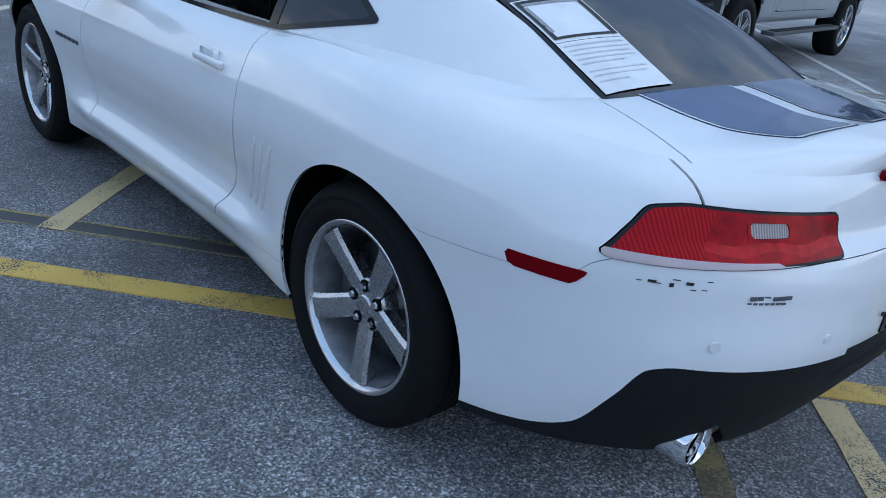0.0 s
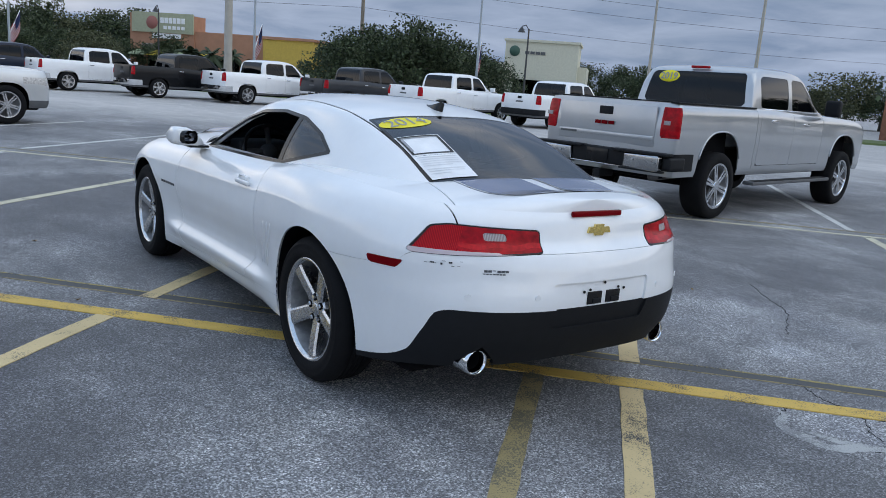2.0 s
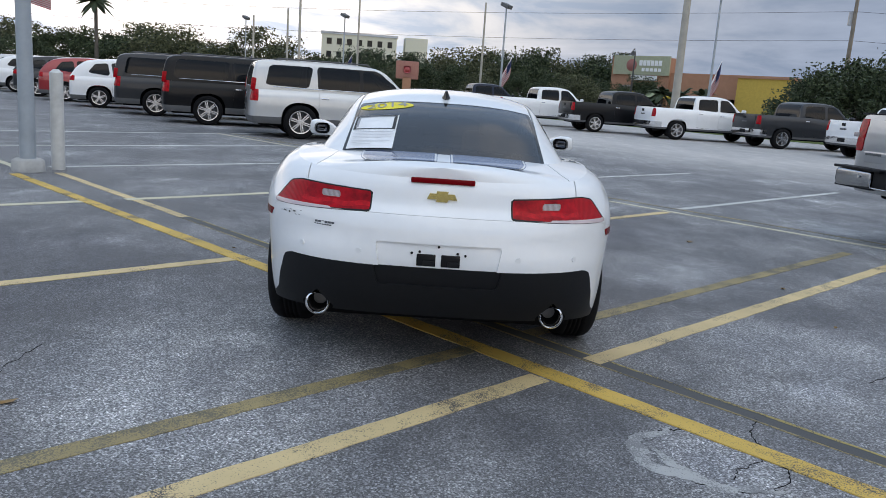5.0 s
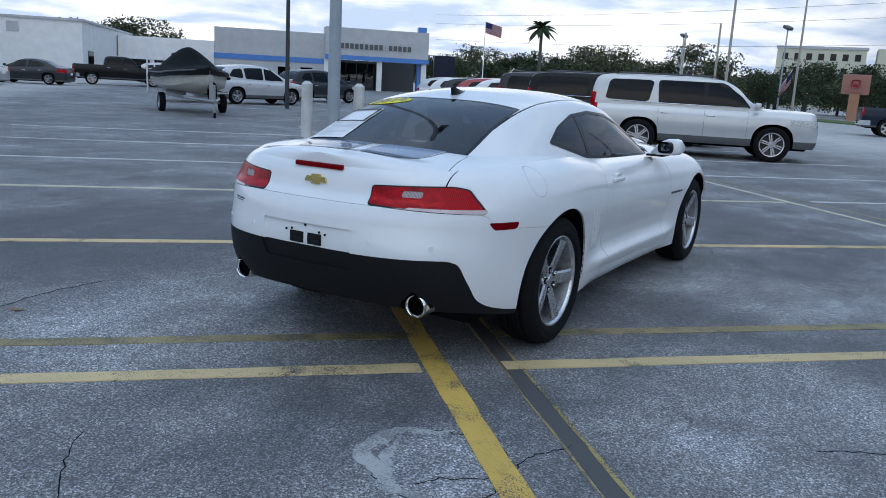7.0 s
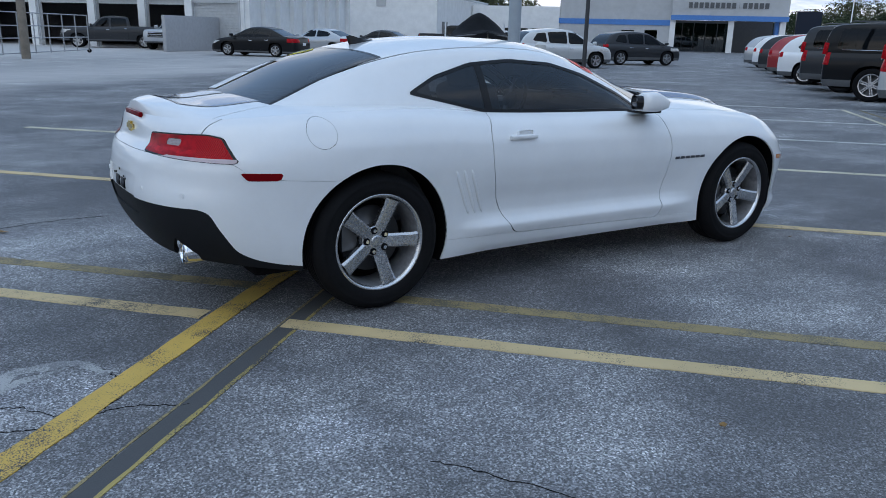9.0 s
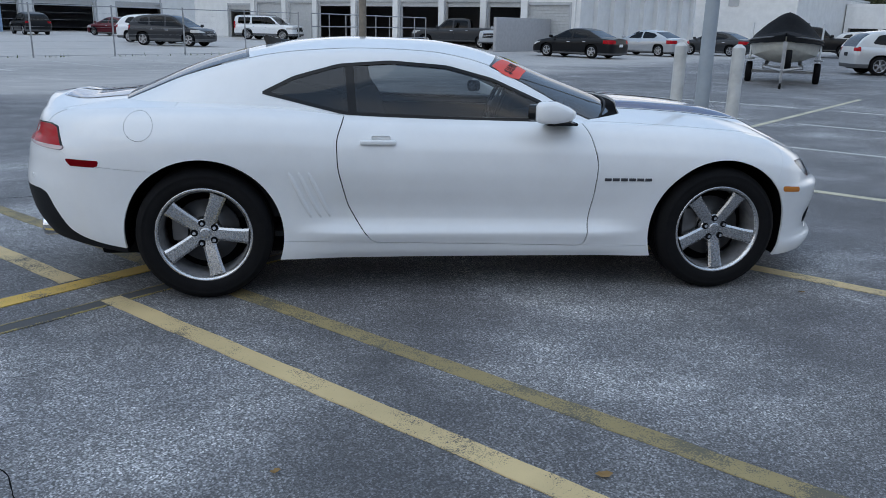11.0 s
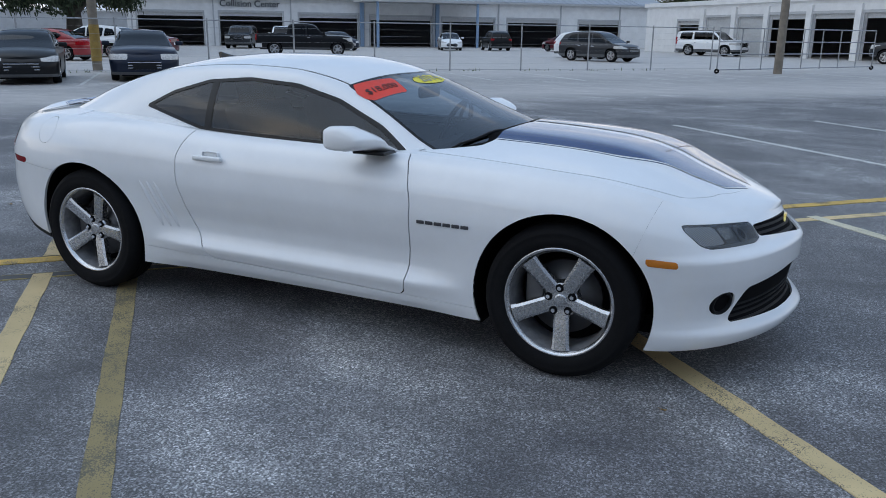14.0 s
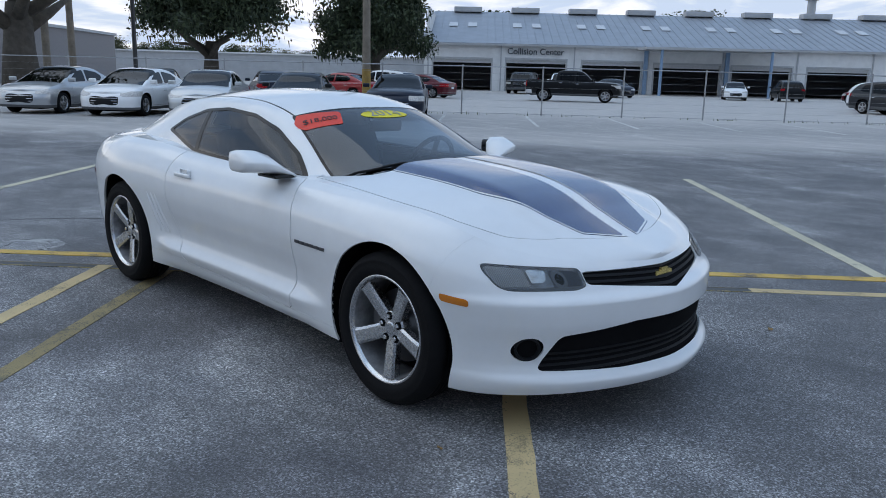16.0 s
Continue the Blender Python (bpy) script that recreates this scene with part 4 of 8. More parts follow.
for sy in (1, -1):
    bm = lathe_bm([(0.046, 0.02), (0.046, 0.138), (0.049, 0.150), (0.054, 0.155), (0.060, 0.151), (0.0625, 0.140), (0.0615, 0.02)], 48, closed=True)
    bmesh.ops.recalc_face_normals(bm, faces=bm.faces)
    ex = part("exhaust", smooth(bm, 60), CHROME, car, "round chrome exhaust tip")
    ex.matrix_basis = Matrix.Translation((-2.168, sy * 0.553, 0.336)) @ Matrix.Rotation(radians(90), 4, "Z") @ Matrix.Scale(0.93, 4)
    part("pipe_core", smooth(lathe_bm([(0.0005, 0.035), (0.0455, 0.035), (0.0455, 0.115)], 32)), SEAM, ex)
    part("tail_pipe", smooth(cyl_bm(0.035, 0.035, 0.4, (0, -0.36, 0), 16, Matrix.Rotation(-math.pi / 2, 4, "X"))), RIM_DARK, ex)


def rear_at(y, z):
    """Point and facing angle of the rear skin."""
    R = P_flank[-90:]
    d = np.hypot(R[:, :, 1] - abs(y), R[:, :, 2] - z)
    i, j = np.unravel_index(d.argmin(), d.shape)
    i0, i1 = max(0, i - 2), min(len(R) - 1, i + 2)
    e = R[i1, j] - R[i0, j]
    return Vector((float(R[i, j][0]), y, z)), math.atan2(-e[0], -e[1]) * (1 if y > 0 else -1)


for yy in (0.63, 0.36, -0.36, -0.63):
    p_, ang = rear_at(yy, 0.625)
    part("parking_sensor", smooth(cyl_bm(0.0125, 0.0125, 0.005, p_ + Vector((0.003, 0, 0)), 16, Matrix.Rotation(-ang, 4, "Z") @ Matrix.Rotation(-math.pi / 2, 4, "Y"))), WHITE, car)
# dealer mark: two unreadable lines as plain bars, and the scuffs near the bumper corner
for zz, wd in ((0.732, 0.112), (0.720, 0.085)):
    for k in range(7):
        p_, ang = rear_at(0.535 + wd * (k - 3) / 7, zz)
        part("dealer_mark", box_bm(0.002, wd / 7 * 0.90, 0.009 if zz > 0.725 else 0.005, p_ - Vector((0.001, 0, 0)), 0, rot=Matrix.Rotation(-ang, 4, "Z")), plain("dark_print", (0.10, 0.105, 0.12), 0.6), car, "small printed bars in place of lettering")
rnd = random.Random(4)
for k in range(9):
    yy = 0.755 - 0.014 * k + rnd.uniform(-0.005, 0.005)
    p_, ang = rear_at(yy, 0.752 + rnd.uniform(-0.012, 0.014) * (1 if k > 3 else 0.3))
    part("scuff", box_bm(0.002, 0.006 + 0.012 * rnd.random(), 0.0015 + 0.009 * (rnd.random() ** 4), p_ - Vector((0.001, 0, 0)), 0, rot=Matrix.Rotation(-ang, 4, "Z")), INK, car, "dark paint scuff")

# badge bars on both wings, side vents, handles
for sy in (1, -1):
    rb = random.Random(2)
    for k in range(6):
        x0 = 0.72 + 0.0455 * k
        yb = float(HALF_W(x0 + 0.02) * side_w(x0 + 0.02, (0.643 - float(BOTTOM(x0))) / (float(SHOULDER(x0)) - float(BOTTOM(x0)))))
        part("wing_badge", smooth(box_bm(0.038, 0.006, 0.016, (x0 + 0.02, sy * (yb + 0.001), 0.643), 0.0015)), plain("dark_badge_metal", (0.09, 0.09, 0.10), 0.3, metal=0.6), car, "small dark badge bar")
    for k in range(3):
        bm = tube_bm([(x, sy * (float(HALF_W(x) * side_w(x, (z - float(BOTTOM(x))) / (float(SHOULDER(x)) - float(BOTTOM(x))))) - 0.0075), z)
                      for x, z in [(-0.985 + 0.05 * k + 0.12 * t, 0.70 - 0.27 * t) for t in np.linspace(0, 1, 9)]], [0.006, 0.012, 0.0145, 0.0145, 0.0145, 0.0145, 0.014, 0.012, 0.006], 14)
        part("side_vent", smooth(bm), WHITE, car)
    h_ = part("door_handle", smooth(box_bm(0.19, 0.022, 0.026, (-0.515, sy * 0.885, 0.838), 0.01, 3)), WHITE, car)
    part("handle_cup", smooth(box_bm(0.10, 0.004, 0.034, (-0.50, sy * 0.872, 0.856), 0.012, 3)), WHITE, h_)
    # mirror: a wedge-shaped shell that grows outwards from its foot on the door
    bm = bmesh.new()
    rings = []
    secs = ((0.775, 0.515, 0.945, 0.045, 0.012), (0.82, 0.478, 0.962, 0.068, 0.030), (0.87, 0.445, 0.982, 0.085, 0.048), (0.93, 0.42, 0.996, 0.092, 0.058), (0.985, 0.405, 0.999, 0.086, 0.058), (1.014, 0.400, 0.999, 0.078, 0.052), (1.026, 0.396, 0.997, 0.058, 0.036))
    for yy, cx, cz, dx, dz in secs:
        cx, cz = cx - 0.028 * min(1, (yy - 0.775) / 0.1), cz + 0.012 * min(1, (yy - 0.775) / 0.1)
        ring = []
        for k in range(20):
            a = 2 * math.pi * k / 20
            ca, sa = math.cos(a), math.sin(a)
            px = math.copysign(abs(ca) ** 0.45, ca)
            ring.append(bm.verts.new((max(cx + 0.02 + dx * 1.25 * px, 0.312 - 0.50 * (yy - 0.94)) if yy > 0.84 else cx + dx * px, sy * yy, cz + dz * math.copysign(abs(sa) ** 0.45, sa) * (1 - (0.85 if sa > 0 else 0.30) * max(0, px) ** 1.3))))
        rings.append(ring)
    for p, q in zip(rings, rings[1:]):
        for j in range(20):
            bm.faces.new((p[j], p[(j + 1) % 20], q[(j + 1) % 20], q[j]))
    bm.faces.new(rings[0]); bm.faces.new(rings[-1])
    bmesh.ops.recalc_face_normals(bm, faces=bm.faces)
    mir = part("door_mirror", smooth(bm, 60), WHITE, car)
    turn_m = Matrix.Rotation(math.atan(0.50) * sy, 4, "Z")
    part("mirror_frame", smooth(box_bm(0.006, 0.112, 0.082, (0.3135, sy * 0.938, 1.007), 0.04, 3, rot=turn_m)), GLOSS_BLACK, mir)
    part("mirror_glass", smooth(box_bm(0.004, 0.104, 0.075, (0.3105, sy * 0.938, 1.007), 0.035, 3, rot=turn_m)), plain("mirror_silver", (0.09, 0.095, 0.105), 0.03, metal=1.0, vary=0.02), mir)
    part("mirror_foot", smooth(box_bm(0.17, 0.13, 0.016, (0.465, sy * 0.835, 0.940), 0.007, 3)), GLOSS_BLACK, mir)

# antenna fin, wipers
bm = bmesh.new()
rows = []
for k in range(9):
    t = k / 8
    x = -0.985 - 0.15 * t
    zb_ = float(ROOF_C(x)) - 0.008
    hgt = 0.058 * (t ** 1.6) * (1 if t < 0.86 else 1 - (t - 0.86) * 2)
    wd = 0.026 * (1 - (2 * t - 1) ** 4) + 0.004
    rows.append([bm.verts.new((x, -wd, zb_)), bm.verts.new((x - 0.02 * t, -wd * 0.25, zb_ + 0.012 + hgt)), bm.verts.new((x - 0.02 * t, wd * 0.25, zb_ + 0.012 + hgt)), bm.verts.new((x, wd, zb_))])
for p, q in zip(rows, rows[1:]):
    for j in range(3):
        bm.faces.new((p[j], p[j + 1], q[j + 1], q[j]))
bm.faces.new(rows[0][::-1]); bm.faces.new(rows[-1])
bmesh.ops.recalc_face_normals(bm, faces=bm.faces)
part("antenna_fin", smooth(bm, 50), GLOSS_BLACK, car, "black shark-fin antenna")


def screen_z(x, y):
    """Height of the windscreen's outer face."""
    d = np.hypot(P_cabin[:, :, 0] - x, P_cabin[:, :, 1] - abs(y))
    i = np.unravel_index(d.argmin(), d.shape)
    return float(P_cabin[i][2])


for y0, y1 in ((-0.62, 0.02), (0.05, 0.60)):
    pts = []
    for t in np.linspace(0, 1, 12):
        y = y0 + (y1 - y0) * t
        x = 0.90 - 0.22 * abs(y / 0.7) ** 2 + 0.06
        pts.append((x - 0.03, y, screen_z(x - 0.03, y) + 0.010))
    part("wiper", smooth(tube_bm(pts, 0.007, 6)), BLACK_PLASTIC, car)

# stickers follow the glass
cab_r, cab_l = cab.mirrored(), cab


def decal(src, fn, mat_, name, label, lift=0.0025, thing=car):
    s_, _ = src.cut(fn)
    if len(s_.v):
        return part(name, s_.offset(lift).mesh(name), mat_, thing, label)


def oval(cx, cy, rx, ry):
    return lambda x, y, z: np.where(z > 1.0, 1 - np.hypot((x - cx) / rx, (y - cy) / ry), -1.0) * min(rx, ry)


def quad_xy(pts):
    return lambda x, y, z: np.where(z > 1.0, poly_dist(x, y, pts), -1.0)


def skin_at(x, y):
    d = np.hypot(P_cabin[:, :, 0] - x, P_cabin[:, :, 1] - abs(y))
    d[:, :20] += 1
    i = np.unravel_index(d.argmin(), d.shape)
    p = Vector(P_cabin[i])
    n_ = Vector(cab.n[i[0] * P_cabin.shape[1] + i[1]])
    if y < 0:
        p.y, n_.y = -p.y, -n_.y
    return p, n_


def drape_text(body, size, at, right, mat_, name, stretch=1.0, lift=0.005):
    """Flat lettering laid on the glass so that it follows the curve; right is the reading direction in plan."""
    me = text_mesh(body, size, 0.0006, 0.0)
    p0, n0 = skin_at(*at)
    rx_, ry_ = Vector((right[0], right[1])).normalized()
    ux, uy = -ry_, rx_
    for v in me.vertices:
        u, w = v.co.x * stretch, v.co.y * n0.z
        x, y = at[0] + rx_ * u + ux * w, at[1] + ry_ * u + uy * w
        p, n = skin_at(x, y)
        z = p.z - (n.x * (x - p.x) + n.y * (y - p.y)) / max(0.2, n.z)
        v.co = (x, y, z + lift + v.co.z)
    return part(name, me, mat_, car)


def drape_quad(pts, mat_, name, label="", lift=0.004, n=6):
    """A thin printed patch between four plan corners that follows the glass."""
    bm = bmesh.new()
    g = []
    for i in range(n + 1):
        row = []
        for j in range(n + 1):
            u, w = i / n, j / n
            x = (1 - u) * ((1 - w) * pts[0][0] + w * pts[1][0]) + u * ((1 - w) * pts[3][0] + w * pts[2][0])
            y = (1 - u) * ((1 - w) * pts[0][1] + w * pts[1][1]) + u * ((1 - w) * pts[3][1] + w * pts[2][1])
            p, q = skin_at(x, y)
            row.append(bm.verts.new((x, y, p.z - (q.x * (x - p.x) + q.y * (y - p.y)) / max(0.2, q.z) + lift)))
        g.append(row)
    for a, b in zip(g, g[1:]):
        for j in range(n):
            bm.faces.new((a[j], b[j], b[j + 1], a[j + 1]))
    return part(name, smooth(bm, 60), mat_, car, label)

# rear glass: yellow year oval, two printed sheets
decal(cab_l, oval(-1.305, 0.335, 0.064, 0.152), YELLOW_STICKER, "year_sticker", "yellow oval year sticker")
drape_text("2014", 0.125, (-1.307, 0.335), (0.05, -1), GREY_INK, "year_number", 0.95, 0.006)


def on_sheet(u, v):
    """Plan place on the two sheets: u from the outer edge inwards, v from the top down (0 to 2)."""
    return (-1.455 - 0.185 * v - 0.022 * u, 0.492 + 0.006 * v - 0.238 * u)


def sheet_patch(u0, u1, v0, v1, mat_, name, label="", lift=0.004):
    drape_quad([on_sheet(u0, v0), on_sheet(u1, v0), on_sheet(u1, v1), on_sheet(u0, v1)], mat_, name, label, lift)


sheet_patch(0, 1, 0, 1.0, PAPER, "window_sheet", "white printed window sheet with dark border")
sheet_patch(0, 1, 1.01, 2.02, PAPER, "window_sheet", "white printed window sheet with grey lines")
FAINT = plain("faint_print", (0.66, 0.67, 0.69), 0.6)
for u0, u1, v0, v1, m_ in ((0.03, 0.97, 0.04, 0.10, INK), (0.03, 0.97, 0.90, 0.95, INK), (0.03, 0.09, 0.04, 0.95, INK), (0.90, 0.97, 0.04, 0.95, INK), (0.07, 0.92, 0.12, 0.16, GREY_INK), (0.07, 0.13, 0.2, 0.8, GREY_INK),
                           (0.06, 0.94, 1.08, 1.11, FAINT), (0.06, 0.94, 1.18, 1.20, FAINT), (0.06, 0.9, 1.27, 1.29, FAINT), (0.06, 0.93, 1.36, 1.38, FAINT), (0.06, 0.7, 1.45, 1.47, FAINT), (0.06, 0.92, 1.6, 1.62, FAINT), (0.06, 0.85, 1.69, 1.71, FAINT), (0.06, 0.5, 1.8, 1.82, FAINT)):
    sheet_patch(u0, u1, v0, v1, m_, "printed_bar", "", 0.006)
# windscreen: fluorescent price tag and year oval
TAG = [(0.145, -0.50), (0.255, -0.275), (0.385, -0.345), (0.30, -0.535), (0.26, -0.555), (0.20, -0.55)]
decal(cab_r, quad_xy(TAG), RED_STICKER, "price_tag", "fluorescent red price tag")
drape_text("$18,000", 0.068, (0.275, -0.425), (0.42, 1), INK, "price_lettering", 0.9)
for sk_, sg in ((cab_l, 1), (cab_r, -1)):
    decal(sk_, oval(0.345, -0.015, 0.052, 0.172), YELLOW_STICKER, "year_sticker", "yellow oval year sticker")
drape_text("2014", 0.115, (0.342, -0.015), (0.02, 1), GREY_INK, "year_number", 1.05)

# cabin: seats, dashboard, steering wheel, door cards, mirror
def seat(at, w=0.50):
    s_ = part("seat", smooth(box_bm(0.50, w, 0.16, (at[0], at[1], 0.50), 0.05, 3)), SEAT, car)
    part("seat_back", smooth(box_bm(0.15, w * 0.96, 0.62, (at[0] - 0.30, at[1], 0.80), 0.055, 3, rot=Matrix.Rotation(radians(-18), 4, "Y"))), SEAT, s_)
    part("headrest", smooth(box_bm(0.09, 0.26, 0.17, (at[0] - 0.405, at[1], 1.15), 0.04, 3, rot=Matrix.Rotation(radians(-12), 4, "Y"))), SEAT, s_)
    for sy in (0.06, -0.06):
        part("headrest_post", tube_bm([(at[0] - 0.40, at[1] + sy, 1.03), (at[0] - 0.405, at[1] + sy, 1.12)], 0.006), CHROME, s_)


seat((-0.18, 0.37)); seat((-0.18, -0.37))
part("rear_bench", smooth(box_bm(0.45, 1.15, 0.16, (-0.95, 0, 0.52), 0.05, 3)), SEAT, car)
part("rear_bench_back", smooth(box_bm(0.14, 1.12, 0.46, (-1.18, 0, 0.76), 0.05, 3, rot=Matrix.Rotation(radians(-20), 4, "Y"))), SEAT, car)
part("parcel_shelf", smooth(box_bm(0.62, 1.10, 0.03, (-1.50, 0, 0.955), 0.01)), CABIN, car)
part("dashboard", smooth(box_bm(0.46, 1.42, 0.17, (0.66, 0, 0.835), 0.06, 3)), CABIN, car)
part("instrument_hood", smooth(box_bm(0.22, 0.36, 0.10, (0.52, 0.37, 0.935), 0.04, 3)), CABIN, car)
part("centre_console", smooth(box_bm(0.95, 0.24, 0.26, (0.12, 0, 0.50), 0.05, 3)), CABIN, car)
for sy in (1, -1):
    part("door_card", smooth(box_bm(1.20, 0.05, 0.50, (0.0, sy * 0.77, 0.66), 0.02)), CABIN, car)
    part("quarter_trim", smooth(box_bm(0.65, 0.05, 0.55, (-1.0, sy * 0.70, 0.68), 0.02)), CABIN, car)
part("cabin_floor", box_bm(2.3, 1.5, 0.03, (-0.4, 0, 0.32)), CABIN, car)
part("bulkhead", box_bm(0.03, 1.4, 0.55, (0.86, 0, 0.62)), CABIN, car)
sw = part("steering_wheel", smooth(lathe_bm([(0.178 + 0.015 * math.cos(a), 0.015 * math.sin(a)) for a in np.linspace(0, 2 * math.pi, 10, endpoint=False)], 40, closed=True), 60), GLOSS_BLACK, car)
sw.matrix_basis = Matrix.Translation((0.34, 0.37, 0.92)) @ Matrix.Rotation(radians(-68), 4, "Y") @ Matrix.Rotation(radians(90), 4, "X")
part("wheel_boss", smooth(lathe_bm([(0.0005, 0.012), (0.05, 0.01), (0.06, -0.03)], 24)), CABIN, sw)
for a in (0, 180, 270):
    part("wheel_arm", smooth(box_bm(0.13, 0.014, 0.035, (0.105 * math.cos(radians(a)), 0, 0.105 * math.sin(radians(a))), 0.004, rot=Matrix.Rotation(radians(-a), 4, "Y"))), RIM_DARK, sw)
part("rear_view_mirror", smooth(box_bm(0.03, 0.24, 0.065, (0.34, 0.0, 1.165), 0.02, 3)), CABIN, car)
part("headliner", smooth(box_bm(0.75, 0.9, 0.02, (-0.5, 0, 1.275), 0.008)), plain("grey_headliner", (0.30, 0.30, 0.31), 0.9), car)

# ---- ground ----
GRID = radians(43.7)
UA, VB = Vector((math.cos(GRID), math.sin(GRID), 0)), Vector((-math.sin(GRID), math.cos(GRID), 0))


def lot(a, b, z=0.0):
    """A place in the car park's own grid: a along the long line, b across it."""
    p = UA * a + VB * b
    return Vector((p.x, p.y, z))


def asphalt():
    m, nt, b = mat_base("worn_asphalt")
    L = nt.links
    tc = nt.nodes.new("ShaderNodeTexCoord")

    def tex(scale, detail=4.0, rough=0.6, stretch=None, kind="ShaderNodeTexNoise"):
        n = nt.nodes.new(kind)
        n.inputs["Scale"].default_value = scale
        if kind == "ShaderNodeTexNoise":
            n.inputs["Detail"].default_value, n.inputs["Roughness"].default_value = detail, rough
        if stretch:
            mp = nt.nodes.new("ShaderNodeMapping")
            mp.inputs["Rotation"].default_value[2] = -GRID
            mp.inputs["Scale"].default_value = stretch
            L.new(tc.outputs["Object"], mp.inputs[0]); L.new(mp.outputs[0], n.inputs["Vector"])
        else:
            L.new(tc.outputs["Object"], n.inputs["Vector"])
        return n
    grain = tex(95.0, 4.0, 0.8)
    stones = tex(155.0, kind="ShaderNodeTexVoronoi")
    fine = ramp(nt, grain.outputs["Fac"], [(0.40, (0.012, 0.0125, 0.015)), (0.50, (0.102, 0.103, 0.108)), (0.60, (0.67, 0.665, 0.67))])
    chips = ramp(nt, stones.outputs["Color"], [(0.0, (0.010, 0.011, 0.014)), (0.45, (0.075, 0.077, 0.083)), (0.72, (0.32, 0.323, 0.33)), (1.0, (0.95, 0.95, 0.95))])
    base = mix_rgb(nt, 0.70, fine.outputs[0], chips.outputs[0])
    # broad wear: paler scoured areas and dark damp-looking ones
    wear = tex(0.55, 7.0, 0.68)
    wear2 = tex(1.9, 6.0, 0.7, (0.45, 1.0, 1.0))
    wfac = ramp(nt, wear.outputs["Fac"], [(0.38, (0.36, 0.365, 0.39)), (0.50, (0.79, 0.785, 0.79)), (0.58, (1.12, 1.11, 1.10)), (0.68, (1.85, 1.83, 1.79))])
    w2 = ramp(nt, wear2.outputs["Fac"], [(0.34, (0.6, 0.62, 0.66)), (0.55, (1.0, 1.0, 1.0)), (0.74, (1.7, 1.7, 1.68))])
    c1 = mix_rgb(nt, 1.0, base, wfac.outputs[0], "MULTIPLY")
    c2 = mix_rgb(nt, 0.8, c1, w2.outputs[0], "MULTIPLY")
    # single ragged-edged stains: newer dark tar, pale scoured spots, painted shade beside the coupe
    rag = tex(1.3, 6.0, 0.65)
    for cx, cy, rad, tint in ((3.9, 0.3, 2.6, (0.56, 0.57, 0.60)), (-1.0, 3.1, 1.9, (0.5, 0.51, 0.55)), (1.9, -1.7, 0.7, (0.62, 0.62, 0.66)), (3.0, -1.9, 1.2, (0.62, 0.62, 0.65)), (-0.4, -1.15, 0.8, (0.62, 0.62, 0.65)), (-2.6, 0.9, 0.9, (1.45, 1.45, 1.45)), (-1.5, -2.35, 0.8, (1.4, 1.4, 1.4)),
                              (0.5, -1.9, 0.9, (1.35, 1.35, 1.35)), (3.0, -6.6, 2.2, (1.9, 1.9, 1.88)), (-2.7, -1.9, 1.3, (1.3, 1.3, 1.3)), (-2.17, -1.95, 0.24, (1.9, 1.9, 1.9)), (-3.0, -1.13, 0.3, (1.55, 1.55, 1.55))):
        dd = nt.nodes.new("ShaderNodeVectorMath"); dd.operation = "DISTANCE"
        L.new(tc.outputs["Object"], dd.inputs[0]); dd.inputs[1].default_value = (cx, cy, 0)
        rn = nt.nodes.new("ShaderNodeMath"); rn.operation = "MULTIPLY_ADD"
        L.new(rag.outputs["Fac"], rn.inputs[0]); rn.inputs[1].default_value = 1.6 * rad; L.new(dd.outputs["Value"], rn.inputs[2])
        fm = nt.nodes.new("ShaderNodeMapRange")
        fm.inputs["From Min"].default_value, fm.inputs["From Max"].default_value = 1.35 * rad, 1.85 * rad
        fm.inputs["To Min"].default_value, fm.inputs["To Max"].default_value = 1.0, 0.0
        L.new(rn.outputs[0], fm.inputs["Value"])
        c2 = mix_rgb(nt, fm.outputs[0], c2, mix_rgb(nt, 1.0, c2, tint, "MULTIPLY"))
    # concrete-pale driving lanes away from the stalls
    mp = nt.nodes.new("ShaderNodeMapping")
    mp.vector_type = "POINT"
    mp.inputs["Rotation"].default_value[2] = -GRID
    L.new(tc.outputs["Object"], mp.inputs[0])
    sx = nt.nodes.new("ShaderNodeSeparateXYZ")
    L.new(mp.outputs[0], sx.inputs[0])
    lane_n = tex(0.22, 5.0, 0.6, (0.25, 1.0, 1.0))
    ad = nt.nodes.new("ShaderNodeMath"); ad.operation = "MULTIPLY_ADD"
    L.new(lane_n.outputs["Fac"], ad.inputs[0]); ad.inputs[1].default_value = 9.0
    L.new(sx.outputs["Y"], ad.inputs[2])
    lane = nt.nodes.new("ShaderNodeValToRGB")
    mr = nt.nodes.new("ShaderNodeMapRange")
    mr.inputs["From Min"].default_value, mr.inputs["From Max"].default_value = -60.0, 60.0
    L.new(ad.outputs[0], mr.inputs["Value"])
    e = lane.color_ramp.elements
    for _ in range(6):
        e.new(0.5)

    def at(bv):
        return (bv + 4.5 + 60) / 120
    for i, (p, v) in enumerate(((at(-60), 0.5), (at(-23), 0.75), (at(-19), 1.0), (at(-12), 0.15), (at(10), 0.05), (at(14), 0.85), (at(19), 0.55), (at(27), 0.95))):
        e[i].position, e[i].color = min(max(p, 0), 1), (v, v, v, 1)
    L.new(mr.outputs[0], lane.inputs[0])
    pale = mix_rgb(nt, 0.35, (0.56, 0.525, 0.495), w2.outputs[0], "MULTIPLY")
    lf = nt.nodes.new("ShaderNodeMath"); lf.operation = "MULTIPLY"
    L.new(lane.outputs[0], lf.inputs[0]); lf.inputs[1].default_value = 0.88
